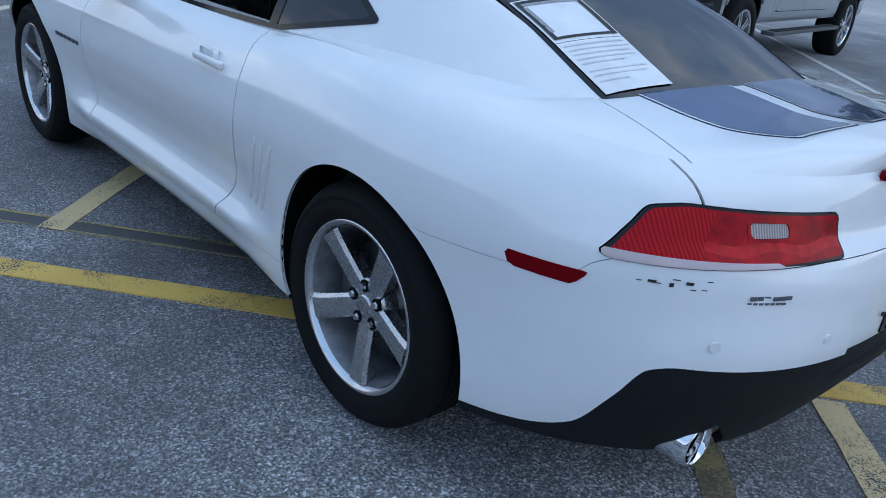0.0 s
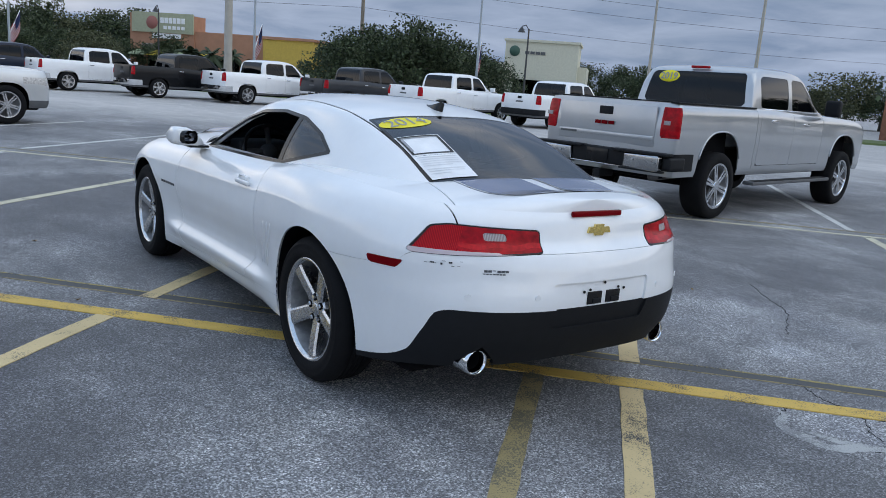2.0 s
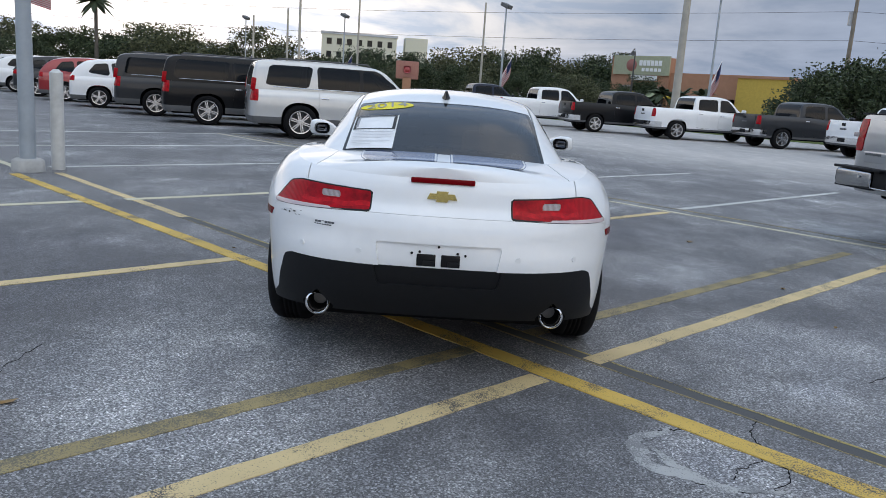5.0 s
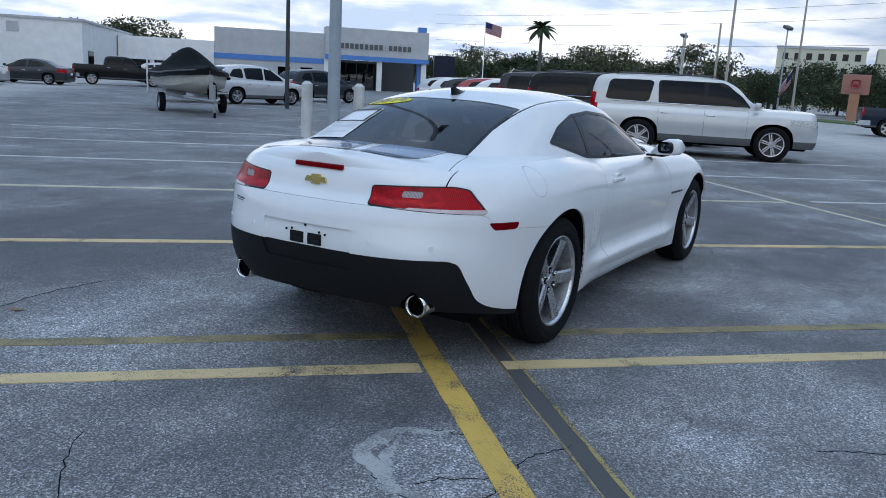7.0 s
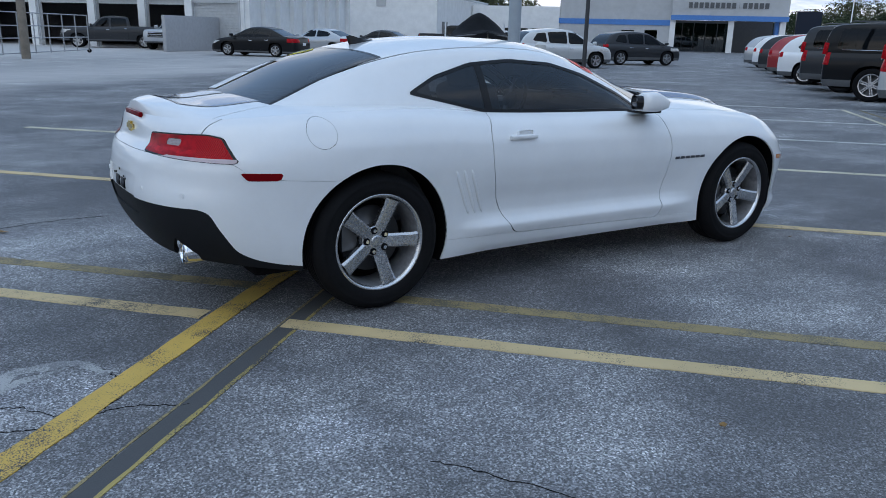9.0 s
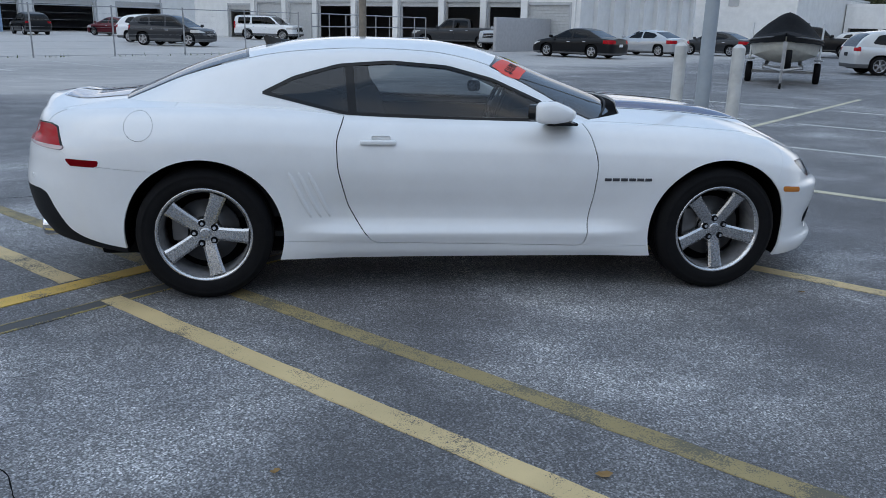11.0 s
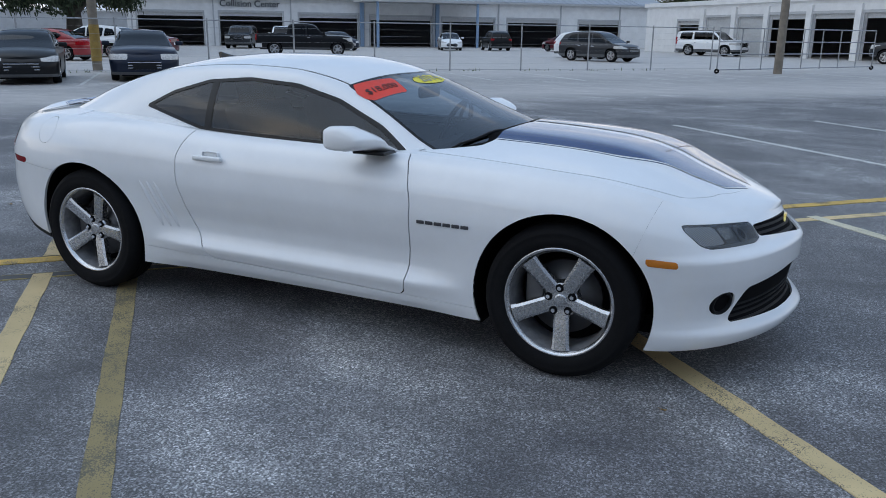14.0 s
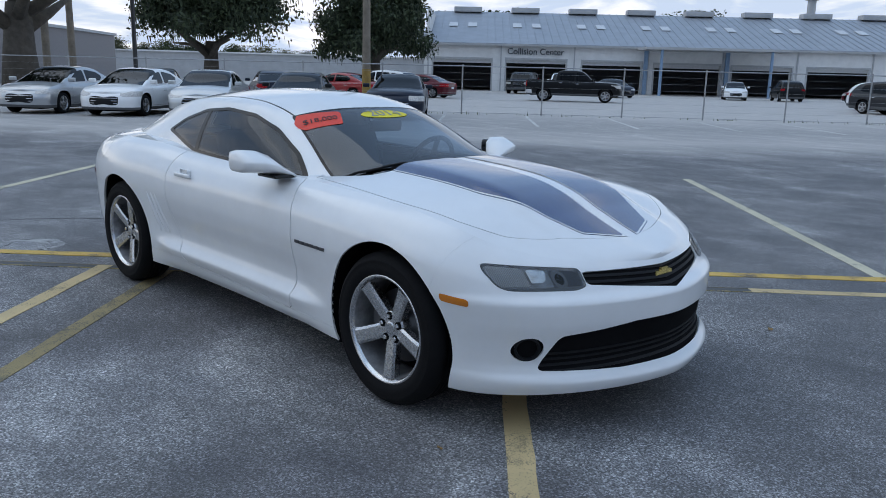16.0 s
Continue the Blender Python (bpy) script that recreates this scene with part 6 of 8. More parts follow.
        part("grille_half", gri.offset(-0.01).mesh("grille_half"), BLACK_PLASTIC, root)
        # glass
        for poly in S["windows"]:
            g_, c = c.cut(lambda x, y, z: np.where(np.abs(y) > W2 * 0.55, poly_dist(x, z, poly), -1.0))
            part("side_window", g_.offset(-0.004).mesh("side_window", 0.0), DARKGLASS, root, "dark tinted side window")
        if S.get("band"):
            g_, c = c.cut(lambda x, y, z: np.where(np.abs(y) > W2 * 0.55, poly_dist(x, z, S["band"]), -1.0))
            part("window_band", g_.offset(-0.001).mesh("window_band", 0.01), GLOSS_BLACK, root)
        g_, c = c.cut(lambda x, y, z: np.where(np.abs(y) < W2 * (0.83 - 0.10 * np.clip((z - belt) / (zmax - belt), 0, 1)), np.minimum(np.minimum(x - wx1, z - belt), wx0 - x), -1.0))
        part("windscreen", g_.offset(-0.004).mesh("windscreen"), DARKGLASS, root)
        g_, c = c.cut(lambda x, y, z: np.minimum(np.minimum(np.minimum(bx1 + 0.04 - x, z - belt - 0.04), zmax - 0.12 - z), W2 * (0.80 - 0.10 * np.clip((z - belt) / (zmax - belt), 0, 1)) - np.abs(y)))
        part("rear_window", g_.offset(-0.004).mesh("rear_window"), DARKGLASS, root)
        part("cabin_shell", c.mesh("cabin_shell", 0.015), body_mat, root)
        # mirror
        mx_ = S["screen"][0] - 0.25
        mir = part("door_mirror", smooth(box_bm(0.12, 0.22, S.get("mir_h", 0.17 if S["kind"] == "pickup" else 0.13), (mx_, sgn * (W2 + 0.09), belt + 0.10), 0.04, 3)), BLACK_PLASTIC if S.get("black_mirror") else body_mat, root)
        for ax in (axf, axr):
            wheel_simple(root, (ax, sgn * (W2 - 0.125), r), sgn, r, S.get("tw", 0.25), S.get("spokes", 6), S.get("rim_mat", RIM))
    if S.get("rails"):
        x0, x1, rz_ = S["rails"]
        for sy in (1, -1):
            part("tail_lamp", smooth(box_bm(0.11, 0.06, 0.28, (bx0 + 0.065, sy * W2 * 0.90, 1.22), 0.02, rot=Matrix.Rotation(radians(6), 4, "Y"))), RED_LENS, root, "red tail lamp")
            part("roof_rail", smooth(tube_bm([(x0, sy * W2 * 0.70, rz_ - 0.03), (x0 - 0.12, sy * W2 * 0.70, rz_ + 0.045), (x1 + 0.12, sy * W2 * 0.70, rz_ + 0.045), (x1, sy * W2 * 0.70, rz_ - 0.04)], 0.018, 6)), GREY_CLAD, root)
            part("belt_trim", smooth(tube_bm([(x0 + 0.66, sy * W2 * 0.925, belt + 0.045), (x1, sy * W2 * 0.925, belt + 0.05)], 0.011, 6)), CHROME, root)
    well = part("underbody", smooth(box_bm(S["L"] - 0.5, S["W"] - 0.62, max(0.2, r * 1.4), (0, 0, zb + r * 0.55), 0.05)), SEAM, root)
    if S["kind"] == "pickup":
        bw = W2 * 2 - 0.40
        bl = b1 - b0
        part("bed_floor", box_bm(bl, bw, 0.04, ((b0 + b1) / 2, 0, float(sh(-1.5)) - 0.52)), BLACK_PLASTIC, root)
        for y_ in (bw / 2 + 0.01, -bw / 2 - 0.01):
            part("bed_wall", box_bm(bl, 0.03, 0.5, ((b0 + b1) / 2, y_, float(sh(-1.5)) - 0.26)), body_mat, root)
        part("bed_front", box_bm(0.03, bw, 0.5, (b1, 0, float(sh(-1.5)) - 0.26)), body_mat, root)
        part("tailgate_inner", box_bm(0.03, bw, 0.5, (b0, 0, float(sh(-1.5)) - 0.26)), body_mat, root)
        tg = part("tailgate", smooth(box_bm(0.03, S["W"] * 0.72, 0.48, (-L2 + 0.015, 0, float(sh(-L2)) - 0.29), 0.012)), body_mat, root)
        part("tailgate_handle", smooth(box_bm(0.02, 0.20, 0.10, (-L2 - 0.002, 0, float(sh(-L2)) - 0.14), 0.01)), BLACK_PLASTIC, tg)
        if S.get("mark", GREY_CLAD):
            part("tailgate_mark", smooth(box_bm(0.012, 0.34, 0.055, (-L2 - 0.004, 0, float(sh(-L2)) - 0.30), 0.008)), S.get("mark", GREY_CLAD), tg)
        part("plate_bar", smooth(box_bm(0.02, 0.36, 0.14, (-L2 - 0.035, 0, S.get("bumper", 0.7) - 0.10), 0.006)), BLACK_PLASTIC, root)
    else:
        part("plate_bar", smooth(box_bm(0.015, 0.34, 0.13, (-L2 - 0.004, 0, float(sh(-L2)) - 0.28), 0.006)), PAPER if S["kind"] == "sedan" else BLACK_PLASTIC, root)
    for k in range(3):
        z_ = S["grille"][0][1] + (S["grille"][1][1] - S["grille"][0][1]) * (k + 0.7) / 3.4
        part("grille_bar", smooth(box_bm(0.03, W2 * 0.95, 0.022, (L2 - 0.035, 0, z_), 0.008)), S.get("grille_mat", CHROME), root)
    return root


def sym(y0, y1, z0, z1):
    return [(y0, z0), (y0, z1), (y1, z1), (y1, z0)]


PICKUP = dict(kind="pickup", L=5.89, W=2.0, bottom=0.42, r=0.40, ax_f=1.95, ax_r=-1.80, cf=0.5, cr=0.16,
              shoulder=((-2.95, 1.30), (-0.8, 1.29), (0.9, 1.20), (1.2, 1.20), (2.2, 1.17), (2.75, 1.10), (2.95, 1.02)), crown=0.06,
              roof=((1.38, 1.18), (1.05, 1.38), (0.62, 1.78), (0.40, 1.86), (0.0, 1.90), (-0.6, 1.89), (-0.88, 1.84), (-0.99, 1.70), (-1.06, 1.28)),
              windows=(round_poly([(0.95, 1.26), (0.16, 1.26), (0.14, 1.76), (0.52, 1.75), (0.86, 1.42)], 0.04), round_poly([(0.05, 1.26), (-0.86, 1.28), (-0.84, 1.70), (-0.72, 1.75), (0.03, 1.76)], 0.05)),
              screen=(1.40, 0.50), back=(-1.06, -0.93), cab=(0.9, -1.06), rail=0.80, rz=0.955, head=sym(0.55, 0.99, 0.86, 1.06), tail=sym(0.80, 1.1, 0.92, 1.26),
              grille=[(0.0, 0.72), (0.0, 1.05), (0.52, 1.05), (0.52, 0.72)], bumper=0.72, skirt=0.08, doors=((0.08, 1.0), (-0.92, 0.08)), tw=0.27, spokes=6)
SUV = dict(kind="suv", rake=-0.07, rz=0.965, L=5.18, W=2.04, bottom=0.33, r=0.395, ax_f=1.55, ax_r=-1.40, cf=0.38, rails=(0.3, -2.05, 1.86), cr=0.20,
           shoulder=((-2.6, 1.10), (-1.0, 1.12), (0.9, 1.10), (1.3, 1.12), (2.1, 1.115), (2.45, 1.10), (2.6, 1.05)), crown=0.05,
           roof=((1.40, 1.10), (1.05, 1.32), (0.60, 1.74), (0.36, 1.84), (-0.3, 1.89), (-1.6, 1.88), (-2.22, 1.86), (-2.42, 1.78), (-2.50, 1.55), (-2.56, 1.08)),
           windows=(round_poly([(0.98, 1.18), (0.10, 1.18), (0.06, 1.74), (0.48, 1.73), (0.86, 1.38)], 0.04), round_poly([(0.0, 1.18), (-0.92, 1.19), (-0.98, 1.74), (-0.02, 1.75)], 0.05), round_poly([(-1.22, 1.19), (-2.22, 1.22), (-2.14, 1.70), (-2.08, 1.74), (-1.12, 1.75)], 0.05)),
           screen=(1.40, 0.46), back=(-2.56, -2.44), cab=(0.9, -2.5), rail=0.83, head=sym(0.55, 1.02, 0.80, 0.98), tail=sym(0.82, 1.1, 0.84, 1.34),
           grille=[(0.0, 0.66), (0.0, 0.98), (0.55, 0.98), (0.55, 0.66)], skirt=0.16, doors=((0.04, 0.98), (-0.98, 0.04)), tw=0.26, spokes=6)
SUV["roof"] = tuple((x, 1.12 + (z - 1.12) * 0.91 if z > 1.12 else z) for x, z in SUV["roof"])
SUV["windows"] = tuple([(x, 1.18 + (z - 1.18) * 0.89) for x, z in w] for w in SUV["windows"])
SUV["band"] = round_poly([(1.04, 1.165), (-1.0, 1.165), (-1.04, 1.70), (0.40, 1.70), (0.84, 1.40)], 0.04)
SUV["rails"] = (0.3, -2.05, 1.79)
SUV_LONG = dict(SUV, rails=(0.3, -2.4, 1.83), L=5.7, ax_r=-1.65, ax_f=1.62)
SUV_LONG["shoulder"] = ((-2.9, 1.12), (-1.0, 1.14), (0.9, 1.12), (1.3, 1.14), (2.3, 1.10), (2.65, 1.0), (2.9, 0.94))
SUV_LONG["roof"] = ((1.45, 1.12), (1.10, 1.32), (0.65, 1.70), (0.40, 1.80), (-0.3, 1.86), (-1.8, 1.85), (-2.48, 1.82), (-2.68, 1.74), (-2.77, 1.52), (-2.84, 1.10))
SUV_LONG["windows"] = (SUV["windows"][0], SUV["windows"][1], round_poly([(-1.16, 1.19), (-2.54, 1.22), (-2.46, 1.66), (-2.40, 1.70), (-1.08, 1.71)], 0.05))
SUV_LONG["back"], SUV_LONG["cab"] = (-2.84, -2.72), (0.9, -2.8)
CROSS = dict(SUV, rake=-0.14, rz=0.94, rails=None, band=None, L=4.55, W=1.84, r=0.345, bottom=0.26, ax_f=1.36, ax_r=-1.33, tw=0.22, rail=0.72, skirt=0.14, spokes=5)
CROSS.update(shoulder=((-2.3, 1.02), (-0.6, 1.00), (0.8, 0.95), (1.3, 0.97), (1.9, 0.90), (2.2, 0.80), (2.3, 0.74)),
             roof=((1.45, 0.95), (1.0, 1.18), (0.45, 1.52), (0.1, 1.62), (-0.5, 1.66), (-1.3, 1.61), (-1.75, 1.52), (-2.0, 1.34), (-2.22, 1.0)),
             windows=(round_poly([(0.98, 1.02), (0.05, 1.03), (0.02, 1.52), (0.38, 1.47), (0.8, 1.20)], 0.04), round_poly([(-0.03, 1.03), (-0.88, 1.06), (-0.95, 1.50), (-0.06, 1.54)], 0.04), round_poly([(-0.98, 1.07), (-1.68, 1.14), (-1.45, 1.44), (-1.05, 1.49)], 0.05)),
             screen=(1.45, 0.28), back=(-2.22, -1.8), cab=(0.8, -2.1), head=sym(0.5, 0.95, 0.72, 0.86), tail=sym(0.62, 1.0, 0.86, 1.05), grille=[(0.0, 0.52), (0.0, 0.78), (0.48, 0.78), (0.48, 0.52)], doors=((0.0, 0.98), (-0.92, 0.0)))
SEDAN = dict(kind="sedan", L=4.65, W=1.80, bottom=0.20, r=0.325, ax_f=1.38, ax_r=-1.32, cf=0.55, cr=0.4,
             shoulder=((-2.35, 0.92), (-1.9, 0.98), (-0.8, 0.95), (0.6, 0.90), (1.2, 0.91), (1.8, 0.84), (2.15, 0.74), (2.35, 0.66)), crown=0.06,
             roof=((1.30, 0.92), (0.85, 1.12), (0.35, 1.37), (0.05, 1.44), (-0.35, 1.455), (-0.85, 1.40), (-1.30, 1.22), (-1.80, 0.99)),
             windows=(round_poly([(0.85, 0.96), (-0.05, 0.97), (-0.08, 1.34), (0.25, 1.29), (0.62, 1.12)], 0.04), round_poly([(-0.14, 0.97), (-0.95, 1.00), (-1.12, 1.14), (-0.85, 1.27), (-0.17, 1.35)], 0.05)),
             screen=(1.30, 0.20), back=(-1.72, -0.86), cab=(0.7, -1.8), rail=0.68, head=sym(0.46, 0.92, 0.60, 0.75), tail=sym(0.48, 0.95, 0.72, 0.90),
             grille=[(0.0, 0.34), (0.0, 0.60), (0.45, 0.60), (0.45, 0.34)], doors=((-0.10, 0.88), (-1.0, -0.10)), tw=0.21, spokes=5, skirt=0.08, clad=None)
SEDAN["clad"] = GREY_CLAD
MUSCLE = dict(SEDAN, L=5.0, W=1.92, r=0.35, ax_f=1.48, ax_r=-1.47)
MUSCLE.update(shoulder=((-2.5, 0.96), (-1.9, 1.0), (-0.8, 0.96), (0.6, 0.93), (1.2, 0.95), (2.0, 0.90), (2.35, 0.84), (2.5, 0.76)),
              roof=((1.05, 0.95), (0.6, 1.16), (0.2, 1.36), (-0.1, 1.44), (-0.5, 1.45), (-1.0, 1.38), (-1.5, 1.20), (-1.95, 1.0)), head=sym(0.45, 0.96, 0.62, 0.78), screen=(1.05, 0.02), back=(-1.9, -1.0), cab=(0.5, -1.9))

BACK = math.degrees(GRID) - 90     # heading away from the stalls, across the long line


def stand(hub_xy, heading, S, side=-1, axle="ax_r"):
    """The pose that puts one wheel's outer foot at a place: side -1 is the right-hand flank."""
    h_ = radians(heading)
    f, l_ = Vector((math.cos(h_), math.sin(h_), 0)), Vector((-math.sin(h_), math.cos(h_), 0))
    o = Vector((*hub_xy, 0)) - f * S[axle] - l_ * (side * (S["W"] / 2 - 0.05))
    return Matrix.Translation(o) @ Matrix.Rotation(h_, 4, "Z")


HD = dict(PICKUP, L=6.10, r=0.425, bottom=0.55, ax_f=2.02, ax_r=-1.93, tw=0.30, arch=0.54, arch_h=0.68, black_mirror=True, mir_h=0.24, mark=None, bump_mat=BLACK_PLASTIC, cuts=(-1.02,), rim_mat=CHROME, cf=0.35, grip=0.40, lev=30, st=120, clad=SILVER)
HD.update(bumper=0.83, shoulder=((-3.05, 1.42), (-0.8, 1.42), (0.9, 1.37), (1.2, 1.37), (2.3, 1.34), (2.85, 1.27), (3.05, 1.2)), roof=tuple((x, z + (0.10 if z > 1.3 else 0.16)) for x, z in PICKUP["roof"]),
          prof=((0, 0.965), (0.1, 0.985), (0.3, 0.99), (0.55, 1.0), (0.85, 0.995), (0.95, 0.975), (1, 0.94)),
          windows=(round_poly([(1.08, 1.43), (0.16, 1.43), (0.14, 1.86), (0.50, 1.85), (0.92, 1.56)], 0.04), round_poly([(0.05, 1.43), (-0.80, 1.44), (-0.82, 1.82), (-0.74, 1.86), (0.03, 1.86)], 0.04)),
          head=sym(0.55, 0.99, 0.96, 1.18), tail=sym(0.785, 1.1, 1.01, 1.37), doors=((0.10, 1.12), (-0.92, 0.10)))
DULL_CHROME = plain("dull_chrome", (0.48, 0.49, 0.50), 0.18, metal=1.0, vary=0.15)
hd = vehicle("pickup_truck", "silver heavy-duty crew-cab pickup truck with chrome rear bumper", "pickup truck", stand((1.55, -6.15), -82, HD), HD, SILVER)
# year oval on its rear glass, red lamp over it, side steps, black bumper corners, bed rail caps, tow hitch
part("roof_lamp", smooth(box_bm(0.05, 0.28, 0.035, (-0.93, 0, 1.945), 0.012)), RED_LENS, hd, "red lamp bar above the rear window")
part("exhaust_pipe", smooth(tube_bm([(-2.85, -0.62, 0.52), (-2.3, -0.66, 0.55)], 0.055, 14)), RIM_DARK, hd)
part("hitch", smooth(box_bm(0.30, 0.10, 0.10, (-2.98, 0, 0.50), 0.01)), BLACK_PLASTIC, hd)
part("rear_axle", smooth(tube_bm([(-1.93, -0.75, 0.43), (-1.93, 0.75, 0.43)], 0.07, 10)), SEAM, hd)
for sy in (1, -1):
    st_ = part("side_step", smooth(box_bm(2.5, 0.16, 0.05, (0.1, sy * 1.04, 0.44), 0.018)), GREY_CLAD, hd)
    part("step_tread", smooth(box_bm(2.3, 0.10, 0.01, (0.1, sy * 1.06, 0.468), 0.004)), BLACK_PLASTIC, st_)
    part("bumper_corner", smooth(box_bm(0.34, 0.11, 0.15, (-2.98, sy * 0.985, 0.715), 0.03, 3)), BLACK_PLASTIC, hd, "black plastic bumper corner")
    bar = box_bm(0.10, 0.52, 0.19, (-3.15, sy * 0.665, 0.71), 0.028, 3, rot=Matrix.Rotation(sy * radians(6), 4, "Z"))
    part("bumper_bar", smooth(bar, 50), DULL_CHROME, hd, "dull chrome bumper half")
    part("bumper_pad", smooth(box_bm(0.17, 0.78, 0.03, (-3.12, sy * 0.62, 0.822), 0.012)), BLACK_PLASTIC, hd)
    part("bumper_lip", smooth(box_bm(0.09, 0.60, 0.025, (-3.15, sy * 0.66, 0.615), 0.01)), BLACK_PLASTIC, hd)
    for ys in (0.55, 0.80):
        part("parking_sensor", smooth(cyl_bm(0.016, 0.016, 0.012, (-3.198 + 0.10 * (ys - 0.55), sy * ys, 0.735), 12, Matrix.Rotation(-math.pi / 2, 4, "Y"))), CHROME, hd)
    part("bed_rail_cap", smooth(box_bm(1.95, 0.12, 0.02, (-2.0, sy * 0.90, 1.428), 0.006)), BLACK_PLASTIC, hd)
    part("window_trim", smooth(tube_bm([(1.1, sy * 0.925, 1.412), (-0.82, sy * 0.925, 1.425)], 0.008, 6)), CHROME, hd)
    part("lamp_window", smooth(box_bm(0.01, 0.09, 0.05, (-3.064, sy * 0.885, 1.19), 0.006)), RIBBED_CLEAR, hd, "clear reversing window")
    for ax in (2.02, -1.93):
        part("wheel_liner", smooth(box_bm(1.02, 0.34, 0.5, (ax, sy * 0.66, 0.94), 0.12, 3)), SEAM, hd)
        bm = tube_bm([(ax + 0.545 * math.copysign(abs(math.cos(a)) ** 0.77, math.cos(a)), sy * 1.0, 0.425 + 0.685 * math.sin(a) ** 0.77) for a in np.linspace(0.42, math.pi - 0.42, 22)], 0.012, 6)
        part("arch_lip", smooth(bm), SILVER, hd)
part("tailgate_crease", smooth(box_bm(0.02, 1.42, 0.05, (-3.056, 0, 0.99), 0.009)), SILVER, hd)
part("bumper_step", smooth(box_bm(0.12, 0.80, 0.20, (-3.08, 0, 0.725), 0.015)), BLACK_PLASTIC, hd)
part("plate_holder", smooth(box_bm(0.02, 0.32, 0.16, (-3.145, 0, 0.73), 0.006)), GLOSS_BLACK, hd)
part("bumper_rim", smooth(tube_bm([(-3.15, -0.42, 0.80), (-3.15, -0.40, 0.625), (-3.15, 0.40, 0.625), (-3.15, 0.42, 0.80)], 0.012, 8)), DULL_CHROME, hd)
for k in (-1, 0, 1):
    part("gate_mark", smooth(box_bm(0.012, 0.085, 0.045, (-3.068, 0.10 * k, 1.13), 0.005)), DARK_RED, hd, "plain dark red gate mark")
part("small_print", box_bm(0.006, 0.26, 0.025, (-3.067, 0.55, 0.985)), GREY_CLAD, hd)
ov = part("year_sticker", smooth(lathe_bm([(0.0005, 0.004), (0.12, 0.004), (0.125, 0.0)], 30)), YELLOW_STICKER, hd, "yellow oval year sticker")
ov.matrix_basis = Matrix.Translation((-0.985, 0.45, 1.80)) @ Matrix.Rotation(radians(14), 4, "Y") @ Matrix.Rotation(radians(90), 4, "Z") @ Matrix.Diagonal((1.35, 1, 0.7, 1))
tx = part("year_number", text_mesh("2019", 0.14, 0.001, 0.002), GREY_INK, hd)
tx.matrix_basis = Matrix.Translation((-0.995, 0.45, 1.80)) @ Matrix.Rotation(radians(14), 4, "Y") @ Matrix.Rotation(radians(-90), 4, "Z") @ Matrix.Rotation(radians(90), 4, "X")

ROW = "pickup trucks in the far row"
for xy, mt, lab, kw in (((36.4, -1.0), NAVY, "dark blue crew-cab pickup truck in the far row", {}),
                        ((33.0, -4.06), WHITE, "white crew-cab pickup truck in the far row", dict(chrome=True)),
                        ((30.0, -7.05), BLACK_P, "black crew-cab pickup truck in the far row", {}),
                        ((27.85, -10.1), WHITE, "white crew-cab pickup truck in the far row", {}),
                        ((25.75, -13.7), GRAPHITE, "dark grey crew-cab pickup truck in the far row", {}),
                        ((21.5, -15.6), WHITE, "white crew-cab pickup truck in the far row", {}),
                        ((18.8, -19.3), WHITE, "white crew-cab pickup truck with black bumper in the far row", dict(chrome=False))):
    S_ = dict(PICKUP, **kw)
    vehicle("pickup_truck", lab, "pickup truck", stand(xy, -79, S_), S_, mt, ROW)
ROW2 = "sport utility vehicles in the near row"
for xy, hd_, mt, lab, S_ in (((13.0, 3.25), -72.8, PALE_SILVER, "silver full-size sport utility vehicle", dict(SUV, rim_mat=RIM)),
                             ((15.9, 6.25), -72, BLACK_P, "long black sport utility vehicle with chrome trim", SUV_LONG),
                             ((18.6, 8.6), -71, GRAPHITE, "dark grey full-size sport utility vehicle", SUV_LONG),
                             ((21.2, 11.4), -70, WHITE, "white sport utility vehicle", CROSS),
                             ((24.2, 13.9), -70, RED_P, "red sport utility vehicle", CROSS),
                             ((27.0, 16.3), -70, GRAPHITE, "dark sport utility vehicle", CROSS),
                             ((29.9, 18.7), -70, WHITE, "white sport utility vehicle", CROSS),
                             ((32.8, 21.3), -70, SILVER, "silver sport utility vehicle", CROSS)):
    vehicle("sport_utility_vehicle", lab, "suv", stand(xy, hd_, S_), S_, mt, ROW2)


def park(a, b, heading, S, kind, lab, cat, mt, group=""):
    p = lot(a, b)
    vehicle(kind, lab, cat, Matrix.Translation(p) @ Matrix.Rotation(radians(heading), 4, "Z"), S, mt, group)


FENCE_ROW = "cars parked along the fence"
SED_BIG = dict(SEDAN, L=4.95, W=1.86)
park(-12.85, 20.9, BACK - 4, SEDAN, "sedan", "silver compact sedan parked along the fence", "car", SILVER, FENCE_ROW)
park(-10.2, 20.7, BACK - 3, SEDAN, "sedan", "white compact sedan parked along the fence", "car", WHITE, FENCE_ROW)
park(-7.95, 21.1, BACK + 8, SED_BIG, "sedan", "pale silver sedan with chrome grille parked along the fence", "car", PALE_SILVER, FENCE_ROW)
park(-5.05, 21.5, BACK + 4, SEDAN, "sedan", "black compact sedan parked along the fence", "car", BLACK_P, FENCE_ROW)
park(-1.95, 22.7, BACK + 2, MUSCLE, "muscle_car", "dark blue-black muscle car parked along the fence", "car", NAVY, FENCE_ROW)
BEY = "vehicles beyond the fence"
park(-13.0, 29.5, 150, SEDAN, "sedan", "black sedan beyond the fence", "car", BLACK_P, BEY)
park(-8.5, 31.0, 155, SEDAN, "sedan", "dark sedan beyond the fence", "car", NAVY, BEY)
park(-6.6, 38.0, 200, SEDAN, "sedan", "red sedan beyond the fence", "car", RED_P, BEY)
